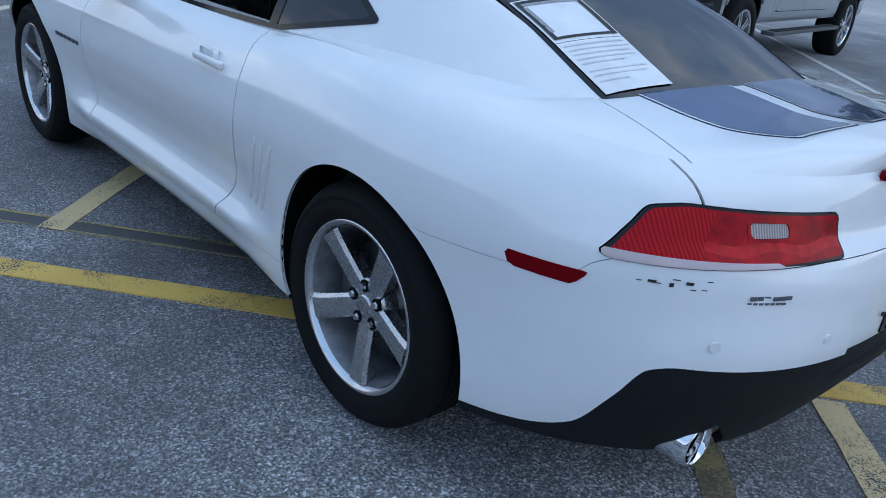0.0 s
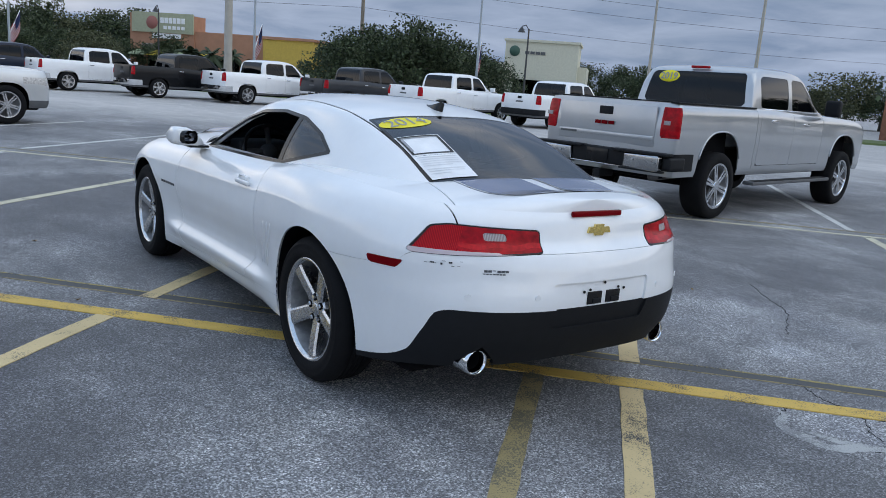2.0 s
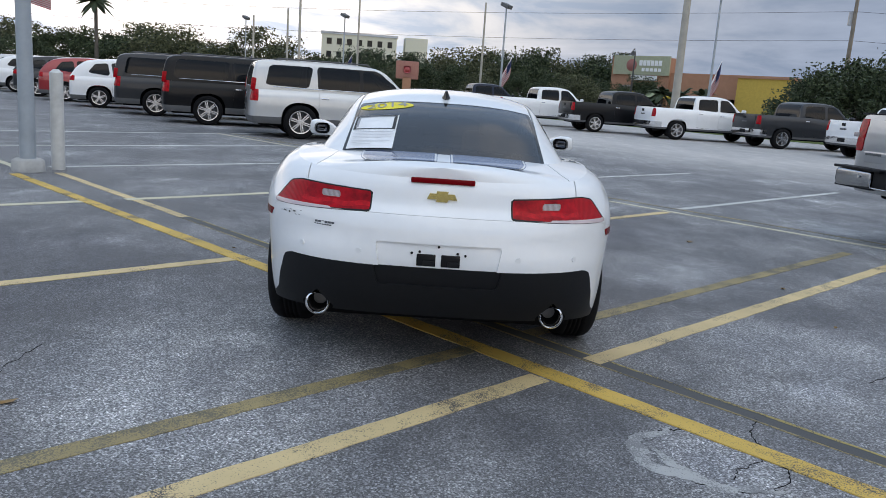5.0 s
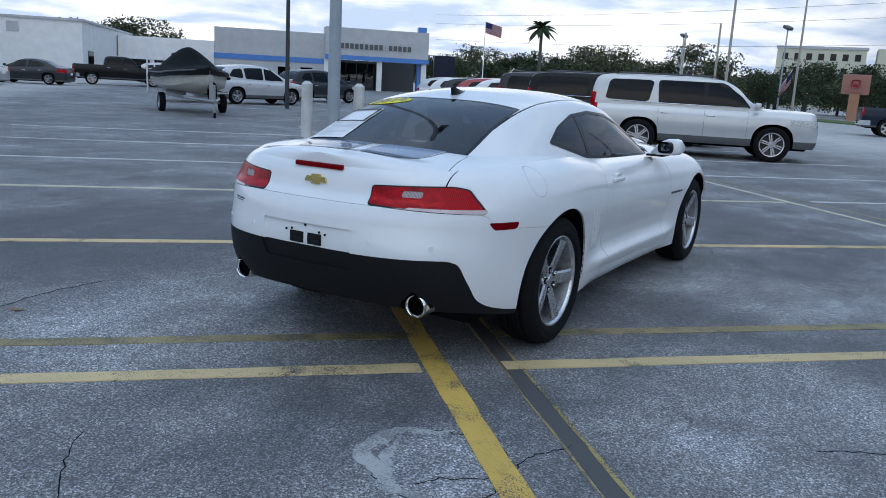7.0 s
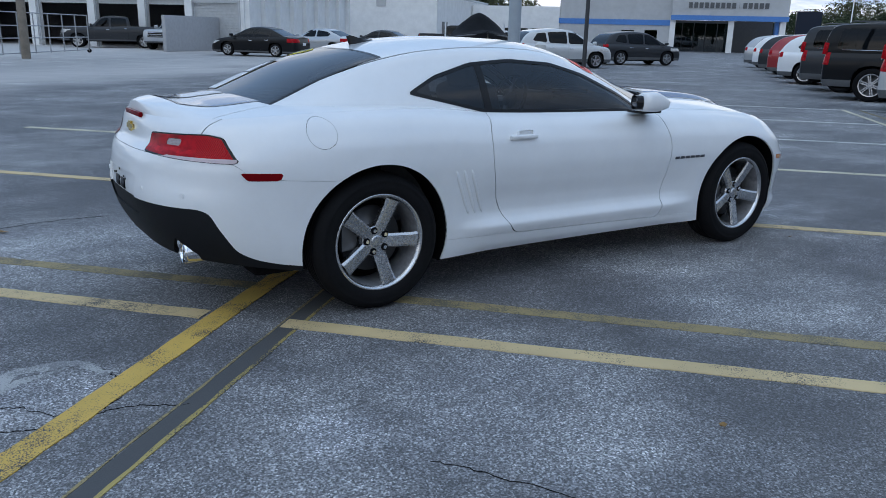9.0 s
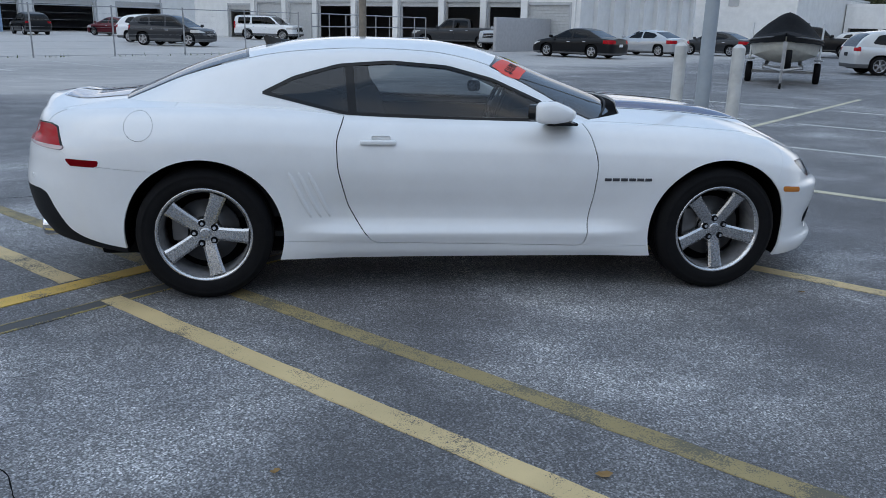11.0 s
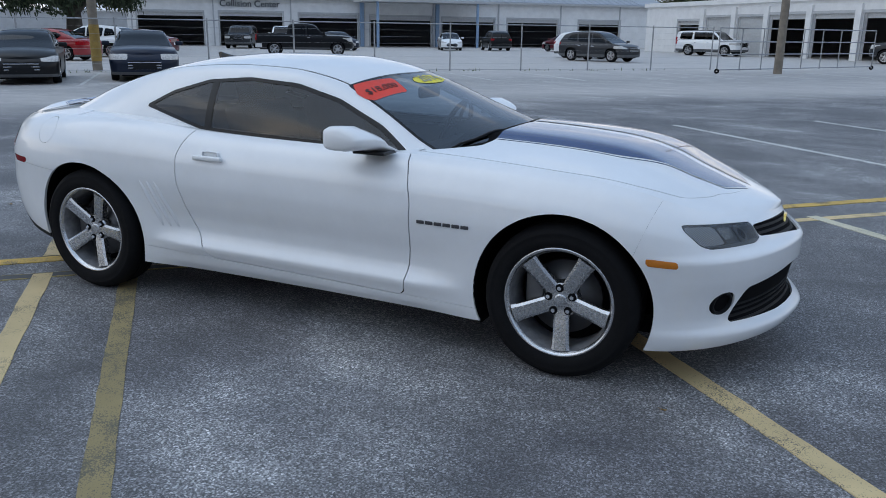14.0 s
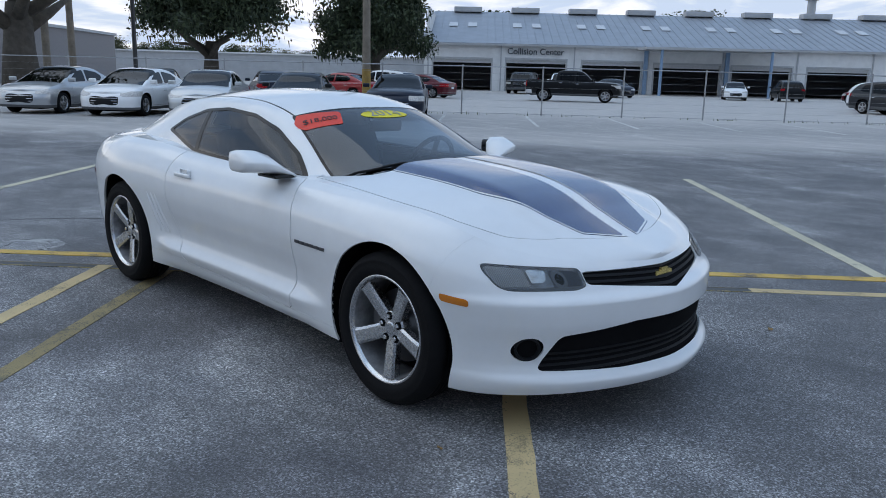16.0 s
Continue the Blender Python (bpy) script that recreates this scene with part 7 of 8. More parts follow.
park(-5.0, 43.0, 200, CROSS, "crossover", "white crossover beyond the fence", "car", WHITE, BEY)
park(-3.0, 47.0, 200, SEDAN, "sedan", "maroon sedan beyond the fence", "car", MAROON, BEY)


def at_wheels(rear, front, S, side, kind, lab, cat, mt, group=BEY):
    r_, f_ = Vector((*rear, 0)), Vector((*front, 0))
    h_ = math.degrees(math.atan2((f_ - r_).y, (f_ - r_).x))
    vehicle(kind, lab, cat, stand(rear, h_, S, side), S, mt, group)


at_wheels((-27.64, 35.83), (-24.5, 37.9), PICKUP, -1, "pickup_truck", "black pickup truck crossing the yard beyond the fence", "pickup truck", BLACK_P)
at_wheels((-10.9, 41.1), (-8.4, 40.2), CROSS, -1, "crossover", "dark grey crossover beyond the fence", "car", GRAPHITE)
park(21.5, 61.5, 300, SEDAN, "sedan", "white sedan by the workshop", "car", WHITE, BEY)
park(25.5, 61.0, 125, CROSS, "crossover", "black crossover by the workshop", "car", BLACK_P, BEY)
park(30.5, 57.5, 150, SEDAN, "sedan", "maroon sedan by the workshop", "car", MAROON, BEY)
park(8.0, 65.0, 300, SUV, "sport_utility_vehicle", "white sport utility vehicle by the workshop doors", "suv", WHITE, BEY)
park(4.6, 66.0, 300, SUV, "sport_utility_vehicle", "grey sport utility vehicle by the workshop doors", "suv", GRAPHITE, BEY)
park(11.5, 60.0, 330, SEDAN, "sedan", "dark blue sedan by the workshop", "car", NAVY, BEY)
park(23.8, 41.0, -20, CROSS, "crossover", "white crossover beyond the fence", "car", WHITE, BEY)
park(37.5, 47.3, -22, SUV, "sport_utility_vehicle", "white older sport utility vehicle by the garage doors", "suv", WHITE, BEY)
park(39.5, 30.5, 165, PICKUP, "pickup_truck", "grey pickup truck backed into a garage", "pickup truck", GRAPHITE, BEY)
park(40.0, 26.0, 222, PICKUP, "pickup_truck", "pale blue pickup truck by the block wall", "pickup truck", SILVER, BEY)
park(33.3, 17.7, 130, SED_BIG, "sedan", "black sedan parked beside the block wall", "car", BLACK_P, BEY)
park(40.8, 17.3, 122, SEDAN, "sedan", "silver sedan in the yard", "car", SILVER, BEY)
park(46.5, 15.3, 125, SEDAN, "sedan", "dark sedan in the yard", "car", GRAPHITE, BEY)
park(52.0, 11.2, -35, PICKUP, "pickup_truck", "black pickup truck in the yard", "pickup truck", BLACK_P, BEY)
park(56.0, 8.5, -45, CROSS, "crossover", "silver crossover in the yard", "car", SILVER, BEY)
park(31.0, 2.3, -15, CROSS, "crossover", "silver crossover beside the covered boat", "car", PALE_SILVER, BEY)
park(38.0, -1.0, -15, CROSS, "crossover", "dark crossover in the yard", "car", GRAPHITE, BEY)

# ---- buildings ----
WALL_W = plain("white_metal_wall", (0.80, 0.80, 0.79), 0.6, vary=0.10, scale=1.2)
WALL_GREY = plain("pale_grey_wall", (0.48, 0.49, 0.50), 0.7, vary=0.12, scale=1.0)
ROOF_METAL = plain("grey_metal_roof", (0.34, 0.37, 0.41), 0.45, metal=0.3, vary=0.12, scale=0.8)
BLUE_TRIM = plain("blue_trim_paint", (0.05, 0.22, 0.55), 0.5)
BLUE_POST = plain("pale_blue_post_paint", (0.22, 0.36, 0.52), 0.5)
# dark colour that stands for the shade inside open bays and entrances
BAY_SHADE = plain("bay_shade_dark", (0.10, 0.10, 0.105), 0.9)
SHUTTER = plain("white_roller_shutter", (0.55, 0.56, 0.56), 0.5)
TERRA = plain("terracotta_stucco", (0.44, 0.21, 0.13), 0.85, vary=0.12, scale=0.9, relief=0.002)
OCHRE = plain("yellow_stucco", (0.58, 0.38, 0.08), 0.85, vary=0.1, relief=0.002)
SAGE = plain("olive_sign_board", (0.36, 0.38, 0.26), 0.7)
CREAM = plain("cream_stucco", (0.60, 0.58, 0.46), 0.85, vary=0.1)
BLOCK = plain("grey_block_wall", (0.42, 0.42, 0.43), 0.85, vary=0.1, relief=0.003)
SHOPGLASS = glass("shop_glass", (0.10, 0.20, 0.20))


def frame_at(origin, along, out):
    """A matrix whose x runs along a wall, y into the building and z up."""
    a_, o_ = along.normalized(), -out.normalized()
    return Matrix(((a_.x, o_.x, 0, origin.x), (a_.y, o_.y, 0, origin.y), (0, 0, 1, origin.z), (0, 0, 0, 1)))


def holed_wall(length, height, thick, holes):
    """A wall along x with rectangular openings (u0, u1, z0, z1) right through it."""
    bm = bmesh.new()
    us = sorted({0.0, length, *[h[0] for h in holes], *[h[1] for h in holes]})
    for u0, u1 in zip(us, us[1:]):
        mid_ = (u0 + u1) / 2
        cuts = sorted((h[2], h[3]) for h in holes if h[0] <= mid_ <= h[1])
        z = 0.0
        for z0, z1 in cuts + [(height, height)]:
            if z0 - z > 0.01:
                box_bm(u1 - u0, thick, z0 - z, ((u0 + u1) / 2, thick / 2, (z + z0) / 2), bm=bm)
            z = z1
    bmesh.ops.remove_doubles(bm, verts=bm.verts, dist=0.001)
    return bm


def put(root, name, bm, mat_, label=""):
    return part(name, bm, mat_, root, label)


def workshop(name, label, origin, along, out, length, height, depth, holes, mat_, closed=(), trim=None):
    """A long shed: front wall with bay openings, end walls, back wall, floor slab, shutters."""
    root = tagged(empty(name, frame_at(origin, along, out)), label, "building")
    put(root, "front_wall", holed_wall(length, height, 0.25, holes), mat_)
    for u in (0.13, length - 0.13):
        put(root, "end_wall", box_bm(0.25, depth - 0.5, height, (u, depth / 2, height / 2)), mat_)
    # back wall, inner wall and ceiling coloured dark to paint the bays' indoor shade
    put(root, "back_wall", box_bm(length, 0.25, height, (length / 2, depth - 0.12, height / 2)), BAY_SHADE)
    put(root, "inner_wall", box_bm(length - 0.6, 0.1, height - 0.3, (length / 2, min(9.0, depth * 0.6), height / 2)), BAY_SHADE)
    put(root, "inner_ceiling", box_bm(length - 0.6, depth - 0.6, 0.1, (length / 2, depth / 2, height - 0.12)), BAY_SHADE)
    for u0, u1, z0, z1 in holes:
        fr_ = put(root, "bay_frame", holed_wall(u1 - u0 + 0.3, z1 + 0.18, 0.06, [(0.15, u1 - u0 + 0.15, 0, z1)]), WALL_GREY)
        fr_.location = (u0 - 0.15, -0.05, 0)
        if (u0, u1) in closed:
            curtain = put(root, "roller_shutter", box_bm(u1 - u0, 0.03, z1, ((u0 + u1) / 2, 0.17, z1 / 2)), SHUTTER)
            n = int(z1 / 0.16)
            for k in range(n):
                part("slat", box_bm(u1 - u0, 0.04, 0.145, ((u0 + u1) / 2, 0.14, (k + 0.5) * z1 / n), 0, rot=Matrix.Rotation(radians(6), 4, "X")), SHUTTER, curtain)
        else:
            put(root, "raised_door", box_bm(u1 - u0, 0.05, 0.35, ((u0 + u1) / 2, 0.2, z1 - 0.16)), SHUTTER)
    return root


# collision workshop: sloped metal roof, six bays, entrance canopy
holes = [(0.9, 6.6, 0, 3.0), (8.1, 13.9, 0, 3.05), (15.5, 21.2, 0, 3.0), (22.5, 28.8, 0, 2.9), (30.0, 35.7, 0, 2.85), (37.2, 43.0, 0, 2.85), (45.5, 50.5, 0, 2.8)]
cw = workshop("collision_workshop", "long white metal workshop with dark open bays and grey sloped roof", lot(-4.7, 75), UA, -VB, 56, 4.5, 26, holes, WALL_W)
bm = bmesh.new()
v = [bm.verts.new(p) for p in ((-0.4, -0.5, 4.42), (56.4, -0.5, 4.42), (53.0, 13, 8.3), (0.2, 13, 8.3), (-0.4, -0.5, 4.55), (56.4, -0.5, 4.55), (53.0, 13, 8.45), (0.2, 13, 8.45))]
for f in ((0, 1, 2, 3), (7, 6, 5, 4), (0, 4, 5, 1), (1, 5, 6, 2), (2, 6, 7, 3), (3, 7, 4, 0)):
    bm.faces.new([v[i] for i in f])
put(cw, "roof", bm, ROOF_METAL)
put(cw, "gable_wall", box_bm(0.25, 13, 4.0, (0.35, 6.8, 5.9)), WALL_W)
for k in range(70):
    put(cw, "roof_rib", box_bm(0.05, 14.05, 0.05, (0.6 + 0.8 * k if k < 66 else 53.2, 6.25, 6.52), 0, rot=Matrix.Rotation(math.atan2(3.9, 13.5), 4, "X")), ROOF_METAL) if k < 66 else None
for k in range(8):
    put(cw, "ridge_vent", smooth(box_bm(3.1, 1.4, 0.55, (4.0 + 6.4 * k, 12.7, 8.65), 0.06)), WALL_GREY)
    for d_ in (0.0, 2.0):
        put(cw, "roof_light", box_bm(0.9, 1.7, 0.06, (2.6 + 6.7 * k + d_, 6.6, 6.68), 0, rot=Matrix.Rotation(math.atan2(3.9, 13.5), 4, "X")), plain("pale_roof_light", (0.62, 0.64, 0.66), 0.5))
for k in range(9):
    put(cw, "downpipe", box_bm(0.12, 0.1, 4.4, (0.4 + 7.15 * k, -0.06, 2.2)), WALL_GREY)
put(cw, "gutter", box_bm(56.6, 0.16, 0.16, (28, -0.5, 4.42)), WALL_GREY)
put(cw, "canopy", box_bm(13.0, 4.6, 0.22, (27.2, -2.4, 4.28)), WALL_GREY)
for u in (22.2, 32.2):
    put(cw, "canopy_post", smooth(cyl_bm(0.14, 0.14, 4.2, (u, -4.3, 0), 12)), BLUE_POST)
for u in (21.6, 29.4):
    put(cw, "blue_pier", box_bm(0.35, 0.3, 4.2, (u, -0.2, 2.1)), BLUE_POST)
sg = part("sign_lettering", text_mesh("Collision Center", 0.82, 0.03, 0.012), plain("dark_grey_letters", (0.10, 0.11, 0.12), 0.6), cw, "dark grey wall lettering")
sg.matrix_basis = Matrix.Translation((10.9, -0.12, 3.82)) @ Matrix.Rotation(radians(90), 4, "X")
put(cw, "flue", smooth(cyl_bm(0.45, 0.45, 2.2, (41.8, 12.6, 8.3), 14)), WALL_GREY)
put(cw, "flue_cap", smooth(cyl_bm(0.75, 0.1, 0.8, (41.8, 12.6, 10.4), 14)), WALL_GREY)

# service wing: low white block with many bays, its side wall with pilasters
bays = [(5.0, 8.0, 0, 2.65), (9.0, 12.0, 0, 2.9), (13.0, 15.9, 0, 2.9), (16.5, 20.2, 0, 3.0), (20.8, 24.6, 0, 3.0), (25.2, 28.8, 0, 3.0), (29.4, 32.4, 0, 3.0), (33.0, 35.7, 0, 3.0), (36.2, 39.2, 0, 2.8)]
sw_ = workshop("service_wing", "low white service building with open bays and roller shutters", lot(41, 62), -VB, -UA, 39.6, 3.9, 18.5, bays, WALL_W, closed=((9.0, 12.0), (13.0, 15.9), (36.2, 39.2)))
put(sw_, "parapet", box_bm(40.0, 18.9, 0.35, (19.8, 9.25, 4.05)), WALL_W)
for k in range(9):
    put(sw_, "pilaster", box_bm(0.3, 0.35, 3.85, (39.75, 0.3 + 2.25 * k, 1.93)), WALL_W)
for k in range(8):
    put(sw_, "bay_pier", box_bm(0.5, 0.18, 3.6, (16.2 + 4.3 * k if k < 4 else (32.7, 35.95, 12.5, 8.5)[k - 4], -0.09, 1.8)), WALL_W)
bw_ = tagged(part("block_wall", smooth(box_bm(0.22, 6.0, 1.95, (0, 0, 0.975), 0.02)), BLOCK), "low pale grey block wall beside the garage", "wall")
bw_.matrix_basis = Matrix.Translation(lot(38.0, 24.2)) @ Matrix.Rotation(GRID - math.pi / 2, 4, "Z")

# tall white hall behind the yard, with a link building and the showroom
hall = tagged(empty("white_hall", frame_at(lot(67.7, 30), -VB, -UA)), "tall plain white flat-roofed hall", "building")
put(hall, "wall", box_bm(13.3, 26, 4.75, (6.65, 13, 2.375)), WALL_W)
put(hall, "roof_edge", box_bm(13.6, 26.3, 0.2, (6.65, 13, 4.8)), WALL_GREY)
put(hall, "louvre", box_bm(0.9, 0.1, 0.8, (8.0, -0.02, 4.0)), WALL_GREY)
put(hall, "side_window", box_bm(0.05, 2.2, 1.5, (13.32, 3.2, 1.6)), DARKGLASS)
link = tagged(empty("link_building", frame_at(lot(84, 16.6), -VB, -UA)), "low white link building over dark openings", "building")
put(link, "fascia", box_bm(9.7, 8, 2.3, (4.85, 4, 3.2)), WALL_W)
# coloured dark for the shade under the fascia
put(link, "back_wall", box_bm(9.7, 0.2, 2.1, (4.85, 3.0, 1.05)), BAY_SHADE)
for u in (0.2, 3.3, 6.4, 9.5):
    put(link, "pier", box_bm(0.4, 0.4, 2.1, (u, 0.2, 1.05)), WALL_W)
show = tagged(empty("showroom", frame_at(lot(84, 7), -VB, -UA)), "pale grey car showroom with a blue stripe and glass entrance", "building")
put(show, "left_wall", holed_wall(11.6, 5.85, 0.3, [(6.6, 7.9, 0.7, 2.1), (9.0, 10.3, 0.75, 2.15)]), WALL_GREY)
for u in (6.6, 9.0):
    put(show, "window_pane", box_bm(1.3, 0.06, 1.4, (u + 0.65, 0.15, 1.42)), SHOPGLASS)
put(show, "entrance_fascia", box_bm(11.4, 3.0, 3.3, (17.3, 0.9, 4.95)), WALL_GREY)
put(show, "left_block", box_bm(11.4, 12, 5.6, (5.7, 6.4, 2.85)), WALL_GREY)
put(show, "blue_stripe", box_bm(11.7, 0.06, 0.55, (5.8, -0.04, 2.9)), BLUE_TRIM)
put(show, "blue_stripe", box_bm(11.5, 0.06, 0.5, (17.3, -0.64, 3.45)), BLUE_TRIM)
put(show, "blue_tower", box_bm(0.9, 0.9, 7.2, (22.4, 0.6, 3.6)), BLUE_TRIM)
for k in range(5):
    put(show, "entrance_pane", box_bm(1.1, 0.06, 2.9, (12.3 + 1.18 * k, 1.3, 1.5)), SHOPGLASS)
# dark sheet in place of the shade behind the entrance
put(show, "entrance_shade", box_bm(10.5, 0.2, 3.3, (17.2, 5.0, 1.65)), BAY_SHADE)
for u in (11.8, 17.6, 22.6):
    put(show, "pier", box_bm(0.55, 0.5, 3.3, (u, -0.1, 1.65)), WALL_W)
for k in range(15):
    put(show, "sign_bar", box_bm(0.38 if k != 9 else 0.02, 0.05, 0.55, (13.4 + 0.53 * k, -0.66, 4.7)), GREY_CLAD, "plain grey sign bar")
put(show, "side_sign", box_bm(2.4, 0.4, 2.6, (25.2, 1.0, 3.0)), NAVY)

# restaurant across the road
rest = tagged(empty("restaurant", frame_at(lot(47.6, -72), -UA, VB)), "terracotta and yellow restaurant with a green sign board", "building")
put(rest, "main_block", box_bm(19.4, 9, 4.85, (9.7, 4.5, 2.42)), TERRA)
put(rest, "sign_block", box_bm(7.2, 2.4, 6.35, (3.6, 1.0, 3.17)), TERRA)
put(rest, "sign_board", box_bm(6.9, 0.2, 2.0, (3.75, -0.3, 5.5)), SAGE)
put(rest, "sign_disc", smooth(lathe_bm([(0.0005, -0.02), (0.62, -0.02), (0.66, 0.03)], 24)), plain("sign_red_brown", (0.35, 0.12, 0.10), 0.6)).location = (2.6, -0.42, 5.5)
for k in range(6):
    put(rest, "sign_bar", box_bm(0.36, 0.06, 0.55, (3.75 + 0.47 * k, -0.43, 5.75)), PAPER, "plain white sign bar")
for k in range(5):
    put(rest, "sign_bar", box_bm(0.34, 0.06, 0.34, (4.1 + 0.5 * k, -0.43, 5.05)), PAPER, "plain white sign bar")
put(rest, "under_sign", box_bm(3.2, 0.08, 0.5, (4.2, -0.3, 4.2)), PAPER)
for k in range(2):
    put(rest, "awning", box_bm(2.2, 1.5, 0.08, (3.1 + 2.5 * k, -0.8, 2.9), 0, rot=Matrix.Rotation(radians(-32), 4, "X")), plain("grey_pink_awning", (0.42, 0.36, 0.36), 0.8))
put(rest, "entrance", box_bm(4.4, 0.1, 2.2, (4.2, -0.22, 1.1)), DARKGLASS)
put(rest, "yellow_block", box_bm(5.2, 7, 4.6, (17.8, 2.4, 2.3)), OCHRE)
put(rest, "yellow_cap", box_bm(5.5, 7.3, 0.25, (17.8, 2.4, 4.65)), TERRA)
for k in range(3):
    put(rest, "window", box_bm(1.6, 0.08, 1.5, (9.0 + 2.4 * k, -0.04, 1.7)), DARKGLASS)
UMB = plain("yellow_umbrella_cloth", (0.70, 0.50, 0.06), 0.8)
UMBG = plain("green_umbrella_cloth", (0.30, 0.36, 0.22), 0.8)
for k, (a_, mt) in enumerate(((44.5, UMBG), (42.5, UMB), (40.3, UMBG), (37.5, UMB))):
    um = tagged(empty("parasol", Matrix.Translation(lot(a_, -68.5))), "cafe parasol on a thin pole", "parasol", "parasols by the restaurant")
    part("pole", cyl_bm(0.04, 0.04, 2.6, (0, 0, 0), 8), RIM_DARK, um)
    part("canopy", cyl_bm(1.35, 0.05, 0.55, (0, 0, 2.15), 8), mt, um)
cafe = tagged(empty("coffee_shop", frame_at(lot(8.3, -72), -UA, VB)), "cream coffee shop with a tall parapet", "building")
put(cafe, "main_block", box_bm(9.5, 8, 3.9, (3.0, 5.2, 1.95)), CREAM)
put(cafe, "tower", box_bm(6.9, 6, 5.9, (3.45, 3.0, 2.95)), CREAM)
put(cafe, "cornice", box_bm(7.2, 6.3, 0.22, (3.45, 3.0, 6.0)), CREAM)
put(cafe, "sign_disc", smooth(lathe_bm([(0.0005, -0.02), (0.48, -0.02), (0.5, 0.03)], 24)), plain("dark_green_sign", (0.03, 0.10, 0.07), 0.5)).location = (0.9, -0.06, 5.0)
for k in range(4):
    put(cafe, "sign_bar", box_bm(0.42, 0.05, 0.26, (2.1 + 0.5 * k, -0.04, 4.9)), GREY_CLAD, "plain dark sign bar")
put(cafe, "shop_window", box_bm(4.5, 0.08, 1.8, (3.2, -0.05, 1.5)), DARKGLASS)
# far hotel and roadside sign
hotel = tagged(empty("hotel", frame_at(Vector((212, 32, 0)), Vector((0.1, -1, 0)), Vector((-1, -0.1, 0)))), "distant cream hotel block", "building")
put(hotel, "wall", box_bm(20, 14, 14.5, (10, 7, 7.25)), CREAM)
put(hotel, "stair_tower", box_bm(6, 10, 14.8, (25.5, 7, 7.4)), CREAM)
put(hotel, "roof_edge", box_bm(20.6, 14.6, 0.6, (10, 7, 14.6)), WALL_GREY)
for r_ in range(4):
    for k in range(7):
        put(hotel, "window", box_bm(1.3, 0.15, 1.6, (2 + 2.7 * k, -0.02, 2.2 + 3.4 * r_)), DARKGLASS)
sgn_ = tagged(empty("roadside_sign", Matrix.Translation((73, 3.2, 0)) @ Matrix.Rotation(radians(-90), 4, "Z")), "pink-red roadside sign box on a post", "sign")
part("board", smooth(box_bm(2.2, 0.4, 1.7, (0, 0, 3.1), 0.1)), plain("faded_red_sign", (0.40, 0.17, 0.13), 0.7), sgn_)
part("post", box_bm(0.8, 0.4, 2.4, (0, 0, 1.2)), TERRA, sgn_)
part("sign_shape", smooth(box_bm(0.7, 0.05, 0.7, (0, -0.22, 3.15), 0.2)), RED_P, sgn_)
col = tagged(part("brick_column", smooth(box_bm(0.9, 0.9, 4.2, (19.5, -47.5, 2.1), 0.03)), plain("brown_brick", (0.24, 0.10, 0.06), 0.85, vary=0.3, scale=9)), "brown brick gate column by the road", "column")
wh = tagged(empty("grey_warehouse", frame_at(Vector((-48.5, 3.0, 0)), Vector((-0.773, 0.634, 0)), Vector((0.634, 0.773, 0)))), "windowless grey-brown warehouse beyond the yard", "building")
put(wh, "wall", box_bm(46, 20, 4.75, (23, 10, 2.37)), plain("taupe_metal_wall", (0.26, 0.24, 0.24), 0.7))
put(wh, "roof_edge", box_bm(46.4, 20.4, 0.25, (23, 10, 4.8)), WALL_GREY)
lw = tagged(empty("low_warehouse", frame_at(Vector((-98, 38, 0)), Vector((0.52, 0.85, 0)), Vector((0.85, -0.52, 0)))), "long low white warehouse", "building")
put(lw, "wall", box_bm(45, 15, 3.45, (22, 7.5, 1.725)), WALL_GREY)
put(lw, "roof", box_bm(45.6, 15.6, 0.18, (22, 7.5, 3.54)), WALL_W)

# ---- fence, poles, trees, boat ----
GALV = plain("galvanised_steel", (0.38, 0.39, 0.40), 0.45, metal=0.7, vary=0.2)
WOODPOLE = plain("weathered_pole_wood", (0.24, 0.20, 0.16), 0.85, vary=0.3, scale=3)
CONC_POLE = plain("beige_concrete_pole", (0.40, 0.37, 0.32), 0.8, vary=0.15, scale=2)
DARK_POLE = plain("dark_bronze_pole", (0.04, 0.042, 0.045), 0.5)
fence = tagged(empty("chain_link_fence"), "galvanised chain-link fence with thin posts and top rail", "fence")
A0, A1 = -45.6, 21.5
k = 0
while A0 + 3.05 * k < A1:
    p_ = lot(A0 + 3.05 * k, 25.8)
    part("post", smooth(cyl_bm(0.03, 0.03, 1.86, p_, 8)), GALV, fence)
    k += 1
for z in (1.80, 0.06):
    part("rail" if z > 1 else "bottom_wire", tube_bm([lot(A0, 25.8, z), lot(A1, 25.8, z)], 0.022 if z > 1 else 0.008, 6), GALV, fence)
bm = bmesh.new()
for j in range(6):
    tube_bm([lot(A0, 25.8, 0.3 + 0.25 * j), lot(A1, 25.8, 0.3 + 0.25 * j)], 0.0025, 3, bm=bm)
tagged(part("mesh_wire", bm, GALV, fence), kind="stuff")
g0, g1 = Vector((-1.6, 30.1, 0)), Vector((4.3, 39.4, 0))
gate = tagged(empty("rolling_gate"), "rolled-back steel yard gate with rails on small wheels", "gate")
for z in (0.15, 0.75, 1.25, 1.78):
    part("gate_rail", tube_bm([g0 + Vector((0, 0, z)), g1 + Vector((0, 0, z))], 0.026, 6), GALV, gate)
